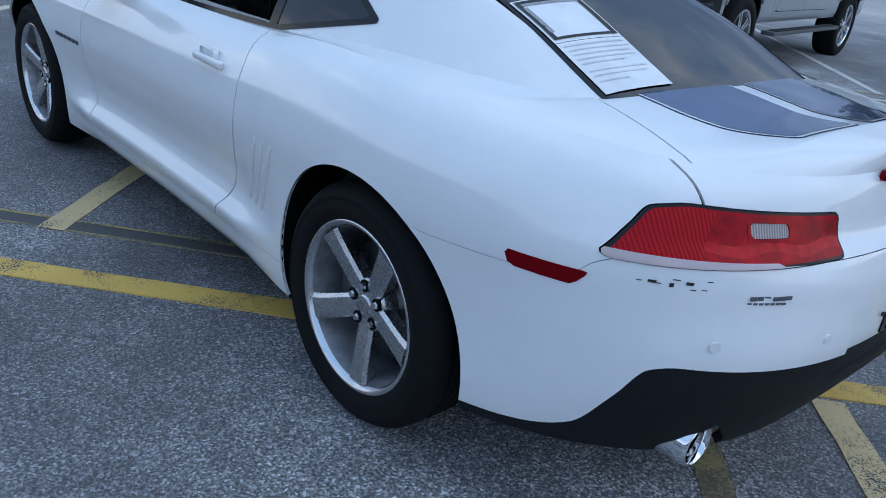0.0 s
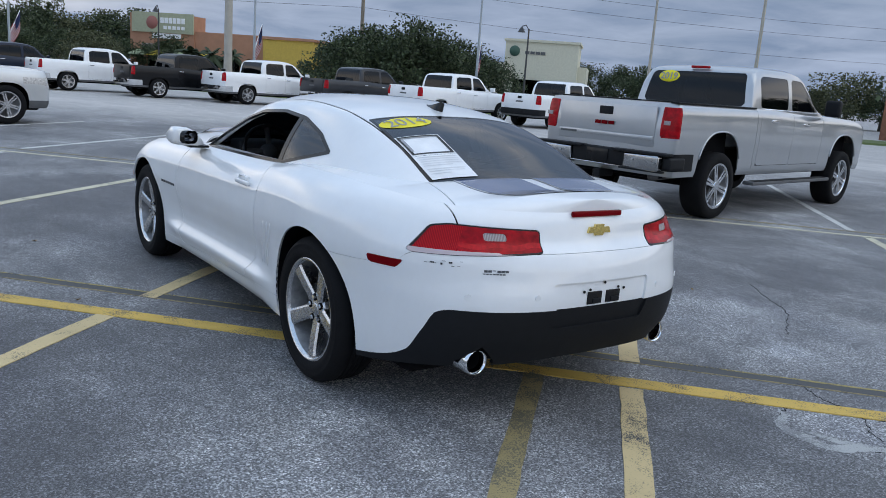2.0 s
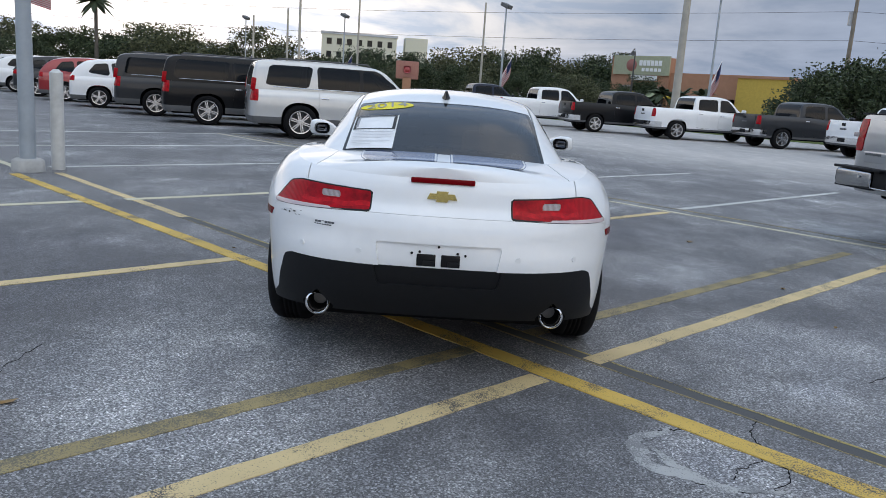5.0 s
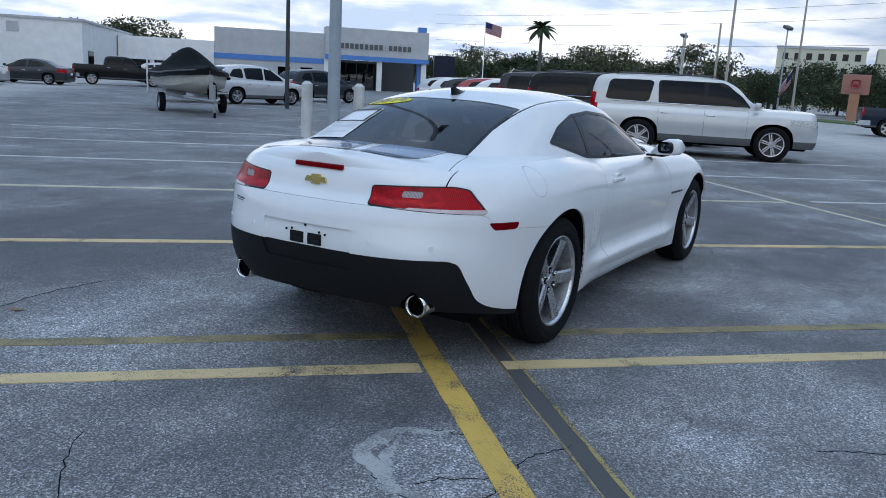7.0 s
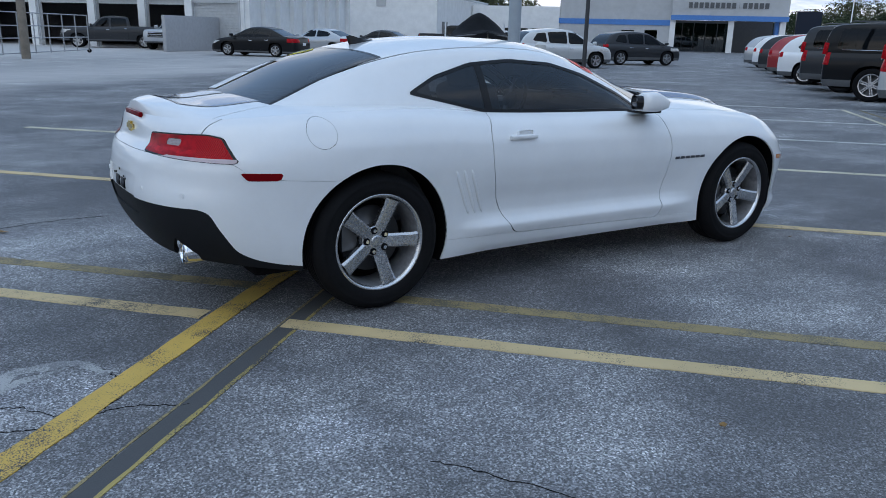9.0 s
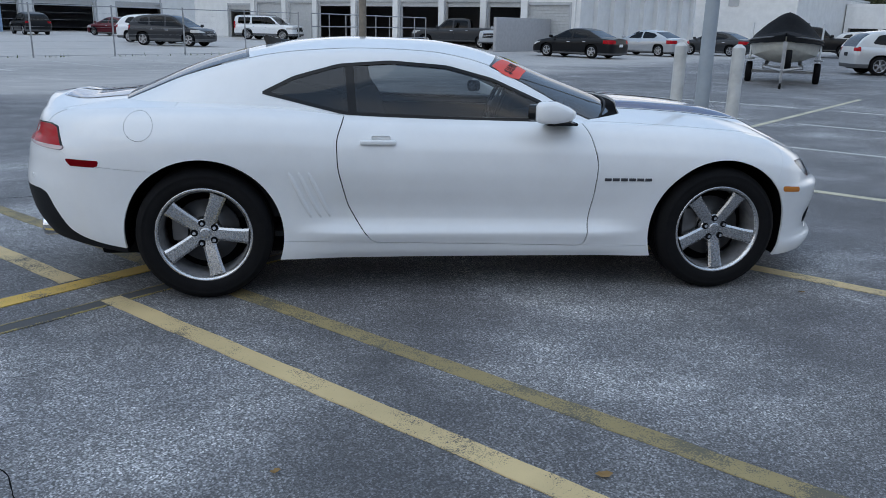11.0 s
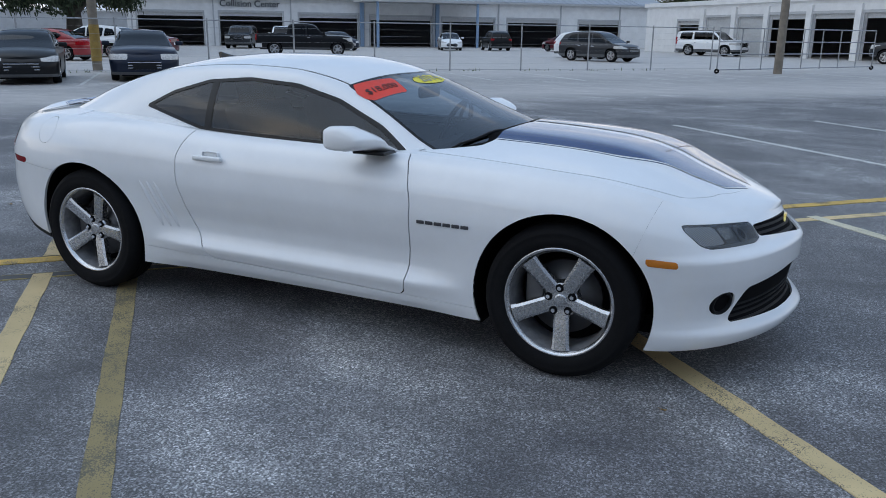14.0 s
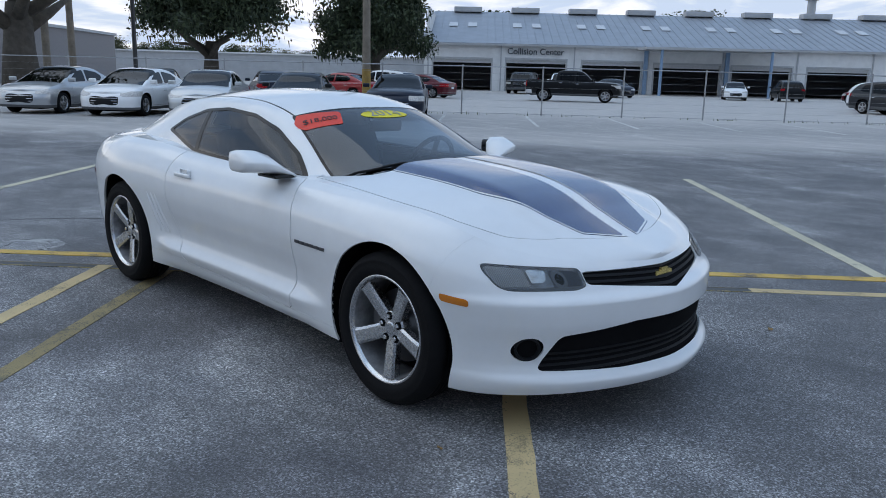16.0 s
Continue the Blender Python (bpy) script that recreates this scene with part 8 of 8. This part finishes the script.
for t in np.linspace(0, 1, 9):
    p_ = g0.lerp(g1, float(t))
    part("gate_post", tube_bm([p_ + Vector((0, 0, 0.1)), p_ + Vector((0, 0, 1.8))], 0.028, 6), GALV, gate)
    if t in (0, 1.0):
        part("gate_wheel", smooth(lathe_bm([(0.03, -0.04), (0.1, -0.04), (0.1, 0.04), (0.03, 0.04)], 14)), RUBBER, gate).location = p_ + Vector((0, 0, 0.1))


def pole(name, label, x, y, h, r0, r1, mat_, lean=0.0):
    ob = tagged(empty(name, Matrix.Translation((x, y, 0)) @ Matrix.Rotation(radians(lean), 4, "Y")), label, "pole")
    part("shaft", smooth(cyl_bm(r0, r1, h, (0, 0, 0), 12)), mat_, ob)
    return ob


pole("concrete_pole", "tall beige concrete utility pole", 38, -12.9, 12.5, 0.24, 0.15, CONC_POLE)
u1 = pole("utility_pole", "weathered utility pole with a transformer", 58, -32, 11.5, 0.2, 0.13, WOODPOLE)
part("transformer", smooth(cyl_bm(0.28, 0.28, 1.0, (0.4, 0, 8.6), 14)), GALV, u1)
part("cross_arm", box_bm(0.12, 2.2, 0.12, (0, 0, 10.8)), WOODPOLE, u1)
pole("street_pole", "slim pale street pole", 35, -43, 11, 0.12, 0.07, CONC_POLE)
pole("street_pole", "slim pale street pole", 23.6, -39, 10.5, 0.12, 0.07, CONC_POLE)
pole("street_pole", "slim pale street pole", 74, 8.2, 10.5, 0.12, 0.08, CONC_POLE)
pole("street_pole", "slim pale street pole", 66, 13.6, 7.5, 0.12, 0.08, CONC_POLE)
pole("street_pole", "slim pale street pole", 60, -3.3, 8.5, 0.10, 0.07, CONC_POLE)
pole("street_pole", "slim pale street pole", 70, 17.5, 7.0, 0.12, 0.08, CONC_POLE)
pole("street_pole", "slim pale street pole", 64, 12.2, 10.0, 0.13, 0.09, CONC_POLE)
wp = pole("yard_pole", "wooden yard pole with a yellow painted foot", -21.1, 16.8, 9.5, 0.17, 0.12, WOODPOLE)
part("painted_foot", smooth(cyl_bm(0.178, 0.172, 1.25, (0, 0, 0.35), 14)), plain("ochre_foot_paint", (0.36, 0.22, 0.06), 0.8, vary=0.3), wp)
pole("yard_pole", "grey wooden yard pole by the gate", 0.6, 31.6, 9, 0.17, 0.13, WOODPOLE)
pole("dark_pole", "thin dark steel pole in the yard", 19.1, 19.6, 9, 0.09, 0.06, DARK_POLE)
pole("dark_pole", "thin dark steel pole beyond the fence", -39, 15.2, 9, 0.12, 0.1, DARK_POLE)
pole("yard_pole", "grey yard pole beyond the fence", -42, 13.0, 8, 0.2, 0.16, WOODPOLE)
pole("yard_pole", "grey yard pole beyond the fence", -40.5, 11.2, 6.5, 0.2, 0.18, WOODPOLE)
fp = pole("flag_pole", "white pole with two flags by the showroom", 62, 34, 7.2, 0.05, 0.04, WHITE)

FLAG_R = plain("flag_red_cloth", (0.45, 0.03, 0.05), 0.8)
FLAG_W = plain("flag_white_cloth", (0.62, 0.60, 0.60), 0.8)
FLAG_B = plain("flag_blue_cloth", (0.03, 0.05, 0.16), 0.8)


def flag(parent, at, w, h, droop):
    """A waving striped flag: thirteen cloth stripes and a blue canton."""
    fl = part("flag", bmesh.new(), None, parent)
    fl.matrix_basis = at

    def sheet(u0, u1, v0, v1, mat_, nm, off=0.0):
        bm = bmesh.new()
        n = 10
        rows = []
        for i in range(n + 1):
            u = u0 + (u1 - u0) * i / n
            dx = u * w
            rows.append([bm.verts.new((dx * math.cos(droop), 0.06 * math.sin(u * 7) + off, -v * h - dx * math.sin(droop) * 1.0)) for v in (v0, v1)])
        for p, q in zip(rows, rows[1:]):
            bm.faces.new((p[0], p[1], q[1], q[0]))
        r_ = bmesh.ops.solidify(bm, geom=bm.faces[:], thickness=0.006)
        part(nm, bm, mat_, fl)
    for k in range(13):
        sheet(0, 1, k / 13, (k + 1) / 13, FLAG_W if k % 2 else FLAG_R, "stripe")
    for o_ in (0.012, -0.018):
        sheet(0, 0.42, 0, 7 / 13, FLAG_B, "canton", o_)


for x, y, yaw in ((43.4, -16.5, -130), (57.9, -4.8, -130), (77.5, 10, -130), (90, 23, -130), (36.9, -28.9, -130)):
    ob = tagged(empty("flood_lamp_post", Matrix.Translation((x, y, 0))), "slim flood-lamp post with an angled striped flag", "lamp post", "flood lamps along the road")
    part("shaft", smooth(cyl_bm(0.09, 0.06, 8.0, (0, 0, 0), 10)), POST_GREY, ob)
    hd_ = part("lamp_head", smooth(box_bm(0.75, 0.65, 0.28, (0, 0, 8.15), 0.05, rot=Matrix.Rotation(radians(yaw), 4, "Z") @ Matrix.Rotation(radians(22), 4, "Y"))), GREY_CLAD, ob)
    part("lamp_lens", box_bm(0.6, 0.5, 0.03, (0, 0, 8.0), 0, rot=Matrix.Rotation(radians(yaw), 4, "Z") @ Matrix.Rotation(radians(22), 4, "Y")), CLEAR_LENS, hd_)
    d_ = Vector((math.cos(radians(-46)), math.sin(radians(-46)), 0))
    p0, p1 = Vector((0, 0, 2.6)), Vector((0, 0, 2.6)) + d_ * 1.1 + Vector((0, 0, 1.7))
    part("flag_staff", tube_bm([p0, p1], 0.025, 6), WHITE, ob)
    flag(ob, Matrix.Translation(p1) @ Matrix.Rotation(radians(-46 + 180), 4, "Z"), 2.1, 1.25, radians(55))
flag(fp, Matrix.Translation((0, 0, 7.1)) @ Matrix.Rotation(radians(-60), 4, "Z"), 1.6, 1.0, radians(15))
for a_, b_ in ((38.5, -62), (5.0, -60), (14.0, -63)):
    p_ = lot(a_, b_)
    ob = tagged(empty("street_lamp", Matrix.Translation(p_)), "dark decorative street lamp with a hooded head", "street lamp", "street lamps across the road")
    part("shaft", smooth(cyl_bm(0.09, 0.06, 6.2, (0, 0, 0), 10)), DARK_POLE, ob)
    part("arm", tube_bm([(0, 0, 6.1), (0.4, 0, 6.5), (0.9, 0, 6.4)], 0.04, 6), DARK_POLE, ob)
    part("hood", smooth(cyl_bm(0.32, 0.08, 0.4, (0.9, 0, 5.95), 12)), DARK_POLE, ob)
WIRE = plain("black_cable", (0.02, 0.02, 0.02), 0.6)
for z0, dz in ((10.8, -0.6), (9.6, -0.3), (7.4, 0.0)):
    pts = []
    ends = [Vector((95, 60, z0)), Vector((58, -32, z0 + 0.0)), Vector((28, -105, z0 + 0.3))]
    for e0, e1 in zip(ends, ends[1:]):
        for t in np.linspace(0, 1, 14)[:-1]:
            q = e0.lerp(e1, float(t))
            q.z -= 5.0 * t * (1 - t) * 0.9
            pts.append(q)
    pts.append(ends[-1])
    tagged(part("overhead_cable", tube_bm(pts, 0.013, 4), WIRE), "thin dark overhead cable between poles", "cable", "overhead cables")

BARK = plain("oak_bark", (0.10, 0.085, 0.07), 0.95, vary=0.35, scale=4, relief=0.02)


def leaf_mat(name, c0, c1):
    m, nt, b = mat_base(name)
    gi = nt.nodes.new("ShaderNodeNewGeometry")
    r_ = ramp(nt, gi.outputs["Random Per Island"], [(0.0, c0), (0.6, c1), (1.0, tuple(min(1, c * 1.7) for c in c1))])
    nt.links.new(r_.outputs[0], b.inputs["Base Color"])
    b.inputs["Roughness"].default_value = 0.65
    b.inputs["Specular IOR Level"].default_value = 0.3
    return m


LEAF_D = leaf_mat("dark_oak_leaf", (0.018, 0.030, 0.018), (0.042, 0.060, 0.031))
LEAF_M = leaf_mat("mid_green_leaf", (0.018, 0.030, 0.015), (0.044, 0.064, 0.030))
LEAF_Y = leaf_mat("dry_green_leaf", (0.035, 0.045, 0.022), (0.080, 0.088, 0.045))


def crown_mesh(name, rx, rz, n_clump, n_leaf, size, seed, moss=0.0):
    """A crown of many leaf clumps spread unevenly in a flattened dome, with gaps and a ragged outline."""
    rr = np.random.RandomState(seed)
    V, F = [], []
    cl = []
    for _ in range(n_clump):
        d = rr.normal(size=3)
        d /= np.linalg.norm(d)
        d[2] = abs(d[2]) * 1.1 - 0.35
        rad = rr.uniform(0.45, 1.0)
        cl.append((np.array([d[0] * rx * rad, d[1] * rx * rad, d[2] * rz * rad]), rr.uniform(0.16, 0.34) * rx))
    for c, cr_ in cl:
        for _ in range(n_leaf):
            p = c + np.clip(rr.normal(size=3), -1.5, 1.5) * cr_ * np.array([0.55, 0.55, 0.42])
            s_ = size * rr.uniform(0.5, 1.3)
            u = rr.normal(size=3); u /= np.linalg.norm(u)
            w = rr.normal(size=3); w -= u * (w @ u); w /= np.linalg.norm(w)
            if moss and rr.rand() < moss:
                u = np.array([0.1, 0.1, -1.0]); s2 = s_ * 2.6
                q = [p - w * s_ * 0.3, p + w * s_ * 0.3, p + w * s_ * 0.08 + u * s2, p - w * s_ * 0.1 + u * s2 * 0.8]
            else:
                q = [p - u * s_, p + w * s_ * 0.55 - u * s_ * 0.1, p + u * s_, p - w * s_ * 0.55 + u * s_ * 0.1]
            i = len(V)
            V.extend([tuple(k_) for k_ in q])
            F.append((i, i + 1, i + 2, i + 3))
    me = bpy.data.meshes.new(name)
    me.from_pydata(V, [], F)
    me.update()
    return me


def trunk_bm(h, r, limbs, spread, seed):
    rr = random.Random(seed)
    bm = tube_bm([(0, 0, -0.1), (0.03 * h * rr.uniform(-1, 1) * 0.3, 0, h * 0.35), (0.02 * h * rr.uniform(-1, 1), 0.02 * h * rr.uniform(-1, 1), h * 0.7)], [r * 1.35, r, r * 0.75], 12)
    for k in range(limbs):
        a = 2 * math.pi * k / limbs + rr.uniform(-0.3, 0.3)
        z0 = h * rr.uniform(0.45, 0.68)
        l_ = spread * rr.uniform(0.7, 1.0)
        pts = [(0, 0, z0), (0.35 * l_ * math.cos(a), 0.35 * l_ * math.sin(a), z0 + h * 0.18), (0.8 * l_ * math.cos(a + 0.2), 0.8 * l_ * math.sin(a + 0.2), z0 + h * rr.uniform(0.2, 0.42))]
        tube_bm(pts, [r * 0.5, r * 0.33, r * 0.1], 7, bm=bm)
    return bm


def tree(label, x, y, h, rx, rz, trunk_h, trunk_r, n_clump, n_leaf, size, mat_, seed, moss=0.0, group=""):
    t_ = tagged(empty("tree", Matrix.Translation((x, y, 0))), label, "tree", group)
    part("trunk", smooth(trunk_bm(trunk_h + rz * 0.4, trunk_r, 6, rx * 0.8, seed)), BARK, t_)
    c_ = part("crown", crown_mesh("crown", rx, rz, n_clump, n_leaf, size, seed, moss), mat_, t_)
    c_.location = (0, 0, h - rz * 0.75)
    return t_


tree("old live oak with a thick dark trunk beyond the fence", -34.6, 8.2, 9.6, 6.5, 3.0, 4.6, 0.68, 60, 230, 0.13, LEAF_D, 11, 0.25)
tree("broad live oak hung with moss beyond the fence", -47.3, 24.0, 9.0, 5.2, 4.8, 2.8, 0.5, 110, 300, 0.16, LEAF_D, 12, 0.3)
tree("broad live oak hung with moss beyond the fence", -42.2, 34.1, 8.6, 4.0, 5.2, 2.4, 0.5, 110, 280, 0.16, LEAF_D, 13, 0.3)
tree("broad live oak beyond the fence", -49.5, 40.2, 8.6, 4.2, 5.0, 2.6, 0.45, 80, 260, 0.16, LEAF_D, 14, 0.2)
# templates for the tree lines, then copies
protos = [tree("leafy green tree along the road", 62 + 3 * i, -40 + 0.5 * i, 5.9, 4.2, 4.3, 1.6, 0.2, 46, 165, 0.135, mt, 30 + i, group="roadside trees") for i, mt in enumerate((LEAF_M, LEAF_M, LEAF_Y))]
rt = random.Random(21)


def ring_tree(az, D, h, cx=-5.5, cy=0.5, k=None):
    src = protos[rt.randrange(3) if k is None else k]
    s_ = h / 5.9
    m_ = Matrix.Translation((cx + D * math.cos(radians(az)), cy + D * math.sin(radians(az)), 0)) @ Matrix.Rotation(rt.random() * 6.28, 4, "Z") @ Matrix.Diagonal((s_ * rt.uniform(0.95, 1.3), s_ * rt.uniform(0.95, 1.3), s_, 1))
    copy_thing(src, m_)


for az, D, h in ((-25.2, 66, 4.2), (-26.7, 62, 4.6), (-28.2, 66, 5.6), (-30.2, 64, 6.2), (-31.8, 67, 5.0), (-33.4, 68, 5.2), (-35.0, 66, 4.0), (-36.6, 70, 4.0)):
    ring_tree(az, D, h, k=0 if az < -27 else 1)
for i in range(26):
    az = 33 - 1.85 * i
    ring_tree(az, 98 + 14 * rt.random(), (5.8 if az > 22 else 6.0 if az > 11 else 5.2 if az > 0 else 6.2) * rt.uniform(0.8, 1.25))
for i in range(12):
    ring_tree(9 - 2.1 * i + rt.uniform(-0.5, 0.5), 82 + 8 * rt.random(), 4.0 * rt.uniform(0.8, 1.2), k=2 if i % 3 == 0 else 1)
for i in range(11):
    ring_tree(-43.5 - 2.1 * i, 80 + 10 * rt.random(), rt.uniform(3.6, 5.2))
for az, D, h in ((52.0, 118, 7.6), (53.5, 120, 7.2), (55, 124, 7.0)):
    ring_tree(az, D, h, -4.9, -3.0)
for az, D, h in ((134, 150, 13.0), (132, 152, 13.5), (118.8, 150, 13.0), (98.5, 100, 7.4), (96, 104, 7.6), (101, 106, 7.2)):
    ring_tree(az, D, h, 4.0, -3.0)
for i in range(14):
    ring_tree(168 - 1.9 * i, 165 + 15 * rt.random(), 6.0 * rt.uniform(0.8, 1.2), 4.0, -3.0)

# the tree belt along the road, mirrored in the side glass
for i in range(20):
    ring_tree(-72 - 3.6 * i, 62 + 12 * rt.random(), rt.uniform(7.0, 10.5), 0.0, -4.0)


def palm(x, y, h, r, label):
    t_ = tagged(empty("palm_tree", Matrix.Translation((x, y, 0))), label, "palm")
    part("trunk", smooth(tube_bm([(0, 0, 0), (0.1, 0, h * 0.5), (0.05, 0, h)], [0.24, 0.17, 0.16], 10)), BARK, t_)
    rp = random.Random(int(x))
    for k in range(22):
        a, e = 2 * math.pi * k / 22 * 1.618 * 3, rp.uniform(-0.5, 1.1)
        bm = bmesh.new()
        rows = []
        for i in range(8):
            t = i / 7
            d_ = r * t
            z = d_ * math.sin(e) - 0.55 * r * t * t
            w = 0.16 * r * math.sin(math.pi * min(1, t * 0.9 + 0.1))
            c = Vector((d_ * math.cos(e) * math.cos(a), d_ * math.cos(e) * math.sin(a), z))
            s_ = Vector((-math.sin(a), math.cos(a), 0)) * w
            rows.append([bm.verts.new(c - s_ + Vector((0, 0, -w * 0.6))), bm.verts.new(c), bm.verts.new(c + s_ + Vector((0, 0, -w * 0.6)))])
        for p, q in zip(rows, rows[1:]):
            bm.faces.new((p[0], p[1], q[1], q[0])); bm.faces.new((p[1], p[2], q[2], q[1]))
        fr_ = part("frond", bm, LEAF_M, t_)
        fr_.location = (0.05, 0, h)


palm(73, 33.3, 7.6, 1.9, "tall single palm tree by the road")
for a_, b_ in ((37.5, -66), (35.6, -66.5), (33.8, -67)):
    p_ = lot(a_, b_)
    palm(p_.x, p_.y, 2.6, 1.9, "short bushy palm in front of the restaurant")

# grass verge beyond the far row
GRASS = leaf_mat("grass_blade", (0.05, 0.075, 0.02), (0.10, 0.13, 0.045))
bm = bmesh.new()
v = [bm.verts.new(lot(a_, b_, z)) for a_, b_, z in ((-60, -38, 0.1), (90, -38, 0.1), (90, -43, 0.1), (-60, -43, 0.1), (-60, -37.85, 0.0), (90, -37.85, 0.0))]
bm.faces.new(v[3::-1]); bm.faces.new((v[0], v[1], v[5], v[4]))
tagged(part("grass_verge", bm, plain("mown_grass", (0.075, 0.11, 0.03), 0.95, vary=0.4, scale=3, relief=0.02)), "mown grass verge along the road", "grass", kind="structure")
bm = bmesh.new()
v = [bm.verts.new(Vector(p)) for p in ((-60, -4, 0.02), (-35.5, 3, 0.02), (-36.5, 9, 0.02), (-80, 12, 0.02))]
bm.faces.new(v)
tagged(part("grass_verge", bm, MATS["mown_grass"]), "mown grass under the oak", "grass", kind="structure")
bm = bmesh.new()
rg = random.Random(5)
for _ in range(320):
    p_ = lot(rg.uniform(-45, 21), 25.8 + rg.gauss(0, 0.09))
    h_, a = rg.uniform(0.03, 0.16), rg.random() * 6.28
    d_ = Vector((math.cos(a), math.sin(a), 0)) * 0.02
    bm.faces.new([bm.verts.new(q) for q in (p_ - d_, p_ + d_, p_ + Vector((rg.uniform(-0.05, 0.05), rg.uniform(-0.05, 0.05), h_)))])
tagged(part("weeds", bm, GRASS), "dry weeds along the fence foot", "weeds", kind="stuff")

# covered boat on its trailer
BH = Matrix.Translation((12.7, 17.85, 0)) @ Matrix.Rotation(radians(-120.7), 4, "Z")
boat = tagged(empty("boat", BH), "cream fishing boat under a black tarpaulin on a trailer", "boat")
HULL = plain("cream_hull", (0.55, 0.53, 0.46), 0.4, vary=0.15, coat=0.3)
TARP = plain("black_tarpaulin", (0.009, 0.009, 0.010), 0.75, vary=0.3, relief=0.01, scale=3, spec=0.08)


def hull_pts():
    rows = []
    for x in np.linspace(-2.4, 2.55, 26):
        t = np.clip((x - 0.2) / 2.35, 0, 1)
        bw = 0.98 * (1 - t ** 2.3)
        keel = 0.58 + 0.40 * t ** 3
        rim = 1.20 + 0.16 * t
        rows.append([(x, 0.0, keel), (x, bw * 0.5, keel + 0.07), (x, bw * 0.82, keel + 0.20), (x, bw * 0.9, keel + 0.24), (x, bw * 0.97, rim - 0.12), (x, bw, rim)])
    return np.array(rows)


hp = Skin.grid(hull_pts())
hm = hp.joined(hp.mirrored())
hl_ = part("hull", hm.mesh("hull"), HULL, boat)
rub = part("rub_rail", smooth(tube_bm([(x, 0.99 * (1 - max(0, (x - 0.2) / 2.35) ** 2.3) + 0.01, 1.2 + 0.16 * max(0, (x - 0.2) / 2.35)) for x in np.linspace(-2.4, 2.5, 24)], 0.03, 6)), GREY_CLAD, boat)
part("rub_rail", smooth(tube_bm([(x, -0.99 * (1 - max(0, (x - 0.2) / 2.35) ** 2.3) - 0.01, 1.2 + 0.16 * max(0, (x - 0.2) / 2.35)) for x in np.linspace(-2.4, 2.5, 24)], 0.03, 6)), GREY_CLAD, boat)
rows = []
rb = random.Random(3)
for x in np.linspace(-2.5, 2.62, 34):
    t = np.clip((x - 0.2) / 2.4, 0, 1)
    bw = 1.02 * (1 - t ** 2.4) + 0.02
    top_z = 1.45 + 0.62 * math.exp(-((x + 0.5) / 0.75) ** 2) + 0.18 * math.exp(-((x + 1.9) / 0.5) ** 2) + 0.03 * math.sin(5 * x)
    row = []
    for u in np.linspace(-1, 1, 19):
        s_ = abs(u)
        z = (1.22 + 0.16 * t) + (top_z - 1.22 - 0.16 * t) * (1 - s_ ** 1.5) - 0.16 * max(0, (s_ - 0.93) / 0.07) + rb.uniform(-0.012, 0.012)
        row.append((x, bw * u * (1.03 if s_ > 0.93 else 1.0), z))
    rows.append(row)
part("tarpaulin", Skin.grid(np.array(rows)).mesh("tarpaulin"), TARP, boat, "black tarpaulin with a peaked ridge")
part("engine_cover", smooth(box_bm(0.35, 0.4, 0.75, (-2.55, 0, 1.5), 0.1, 3)), BLACK_PLASTIC, boat)
trl = tagged(empty("boat_trailer", BH), "galvanised boat trailer with spare wheel and jockey wheel", "trailer")
for sy in (0.5, -0.5):
    part("frame_rail", box_bm(3.9, 0.07, 0.10, (-0.4, sy, 0.50)), GALV, trl)
    part("drawbar", tube_bm([(1.5, sy, 0.50), (3.3, 0, 0.48)], 0.04, 6), GALV, trl)
    part("bunk", box_bm(3.2, 0.08, 0.08, (-0.5, sy * 0.9, 0.60)), GREY_CLAD, trl)
    part("guide_post", tube_bm([(-2.2, sy * 2.1, 0.5), (-2.2, sy * 2.1, 1.75)], 0.03, 8), WHITE, trl)
    part("mudguard", smooth(box_bm(0.75, 0.24, 0.04, (0, sy * 1.9, 0.68), 0.015)), GALV, trl)
    wheel_simple(trl, (0, sy * 1.9, 0.30), 1 if sy > 0 else -1, 0.30, 0.18, 5, RIM)
part("axle", box_bm(0.08, 1.8, 0.08, (0, 0, 0.32)), GALV, trl)
part("cross_bar", box_bm(0.08, 1.1, 0.08, (1.4, 0, 0.5)), GALV, trl)
part("winch_post", box_bm(0.08, 0.10, 0.75, (2.75, 0, 0.85)), GALV, trl)
part("jockey_leg", tube_bm([(3.2, 0, 0.95), (3.2, 0, 0.08)], 0.035, 8), GALV, trl)
part("jockey_wheel", smooth(lathe_bm([(0.02, -0.03), (0.08, -0.03), (0.08, 0.03), (0.02, 0.03)], 14)), RUBBER, trl).location = (3.2, 0, 0.08)
wheel_simple(trl, (2.35, 0.12, 0.72), 1, 0.29, 0.17, 5, RIM)
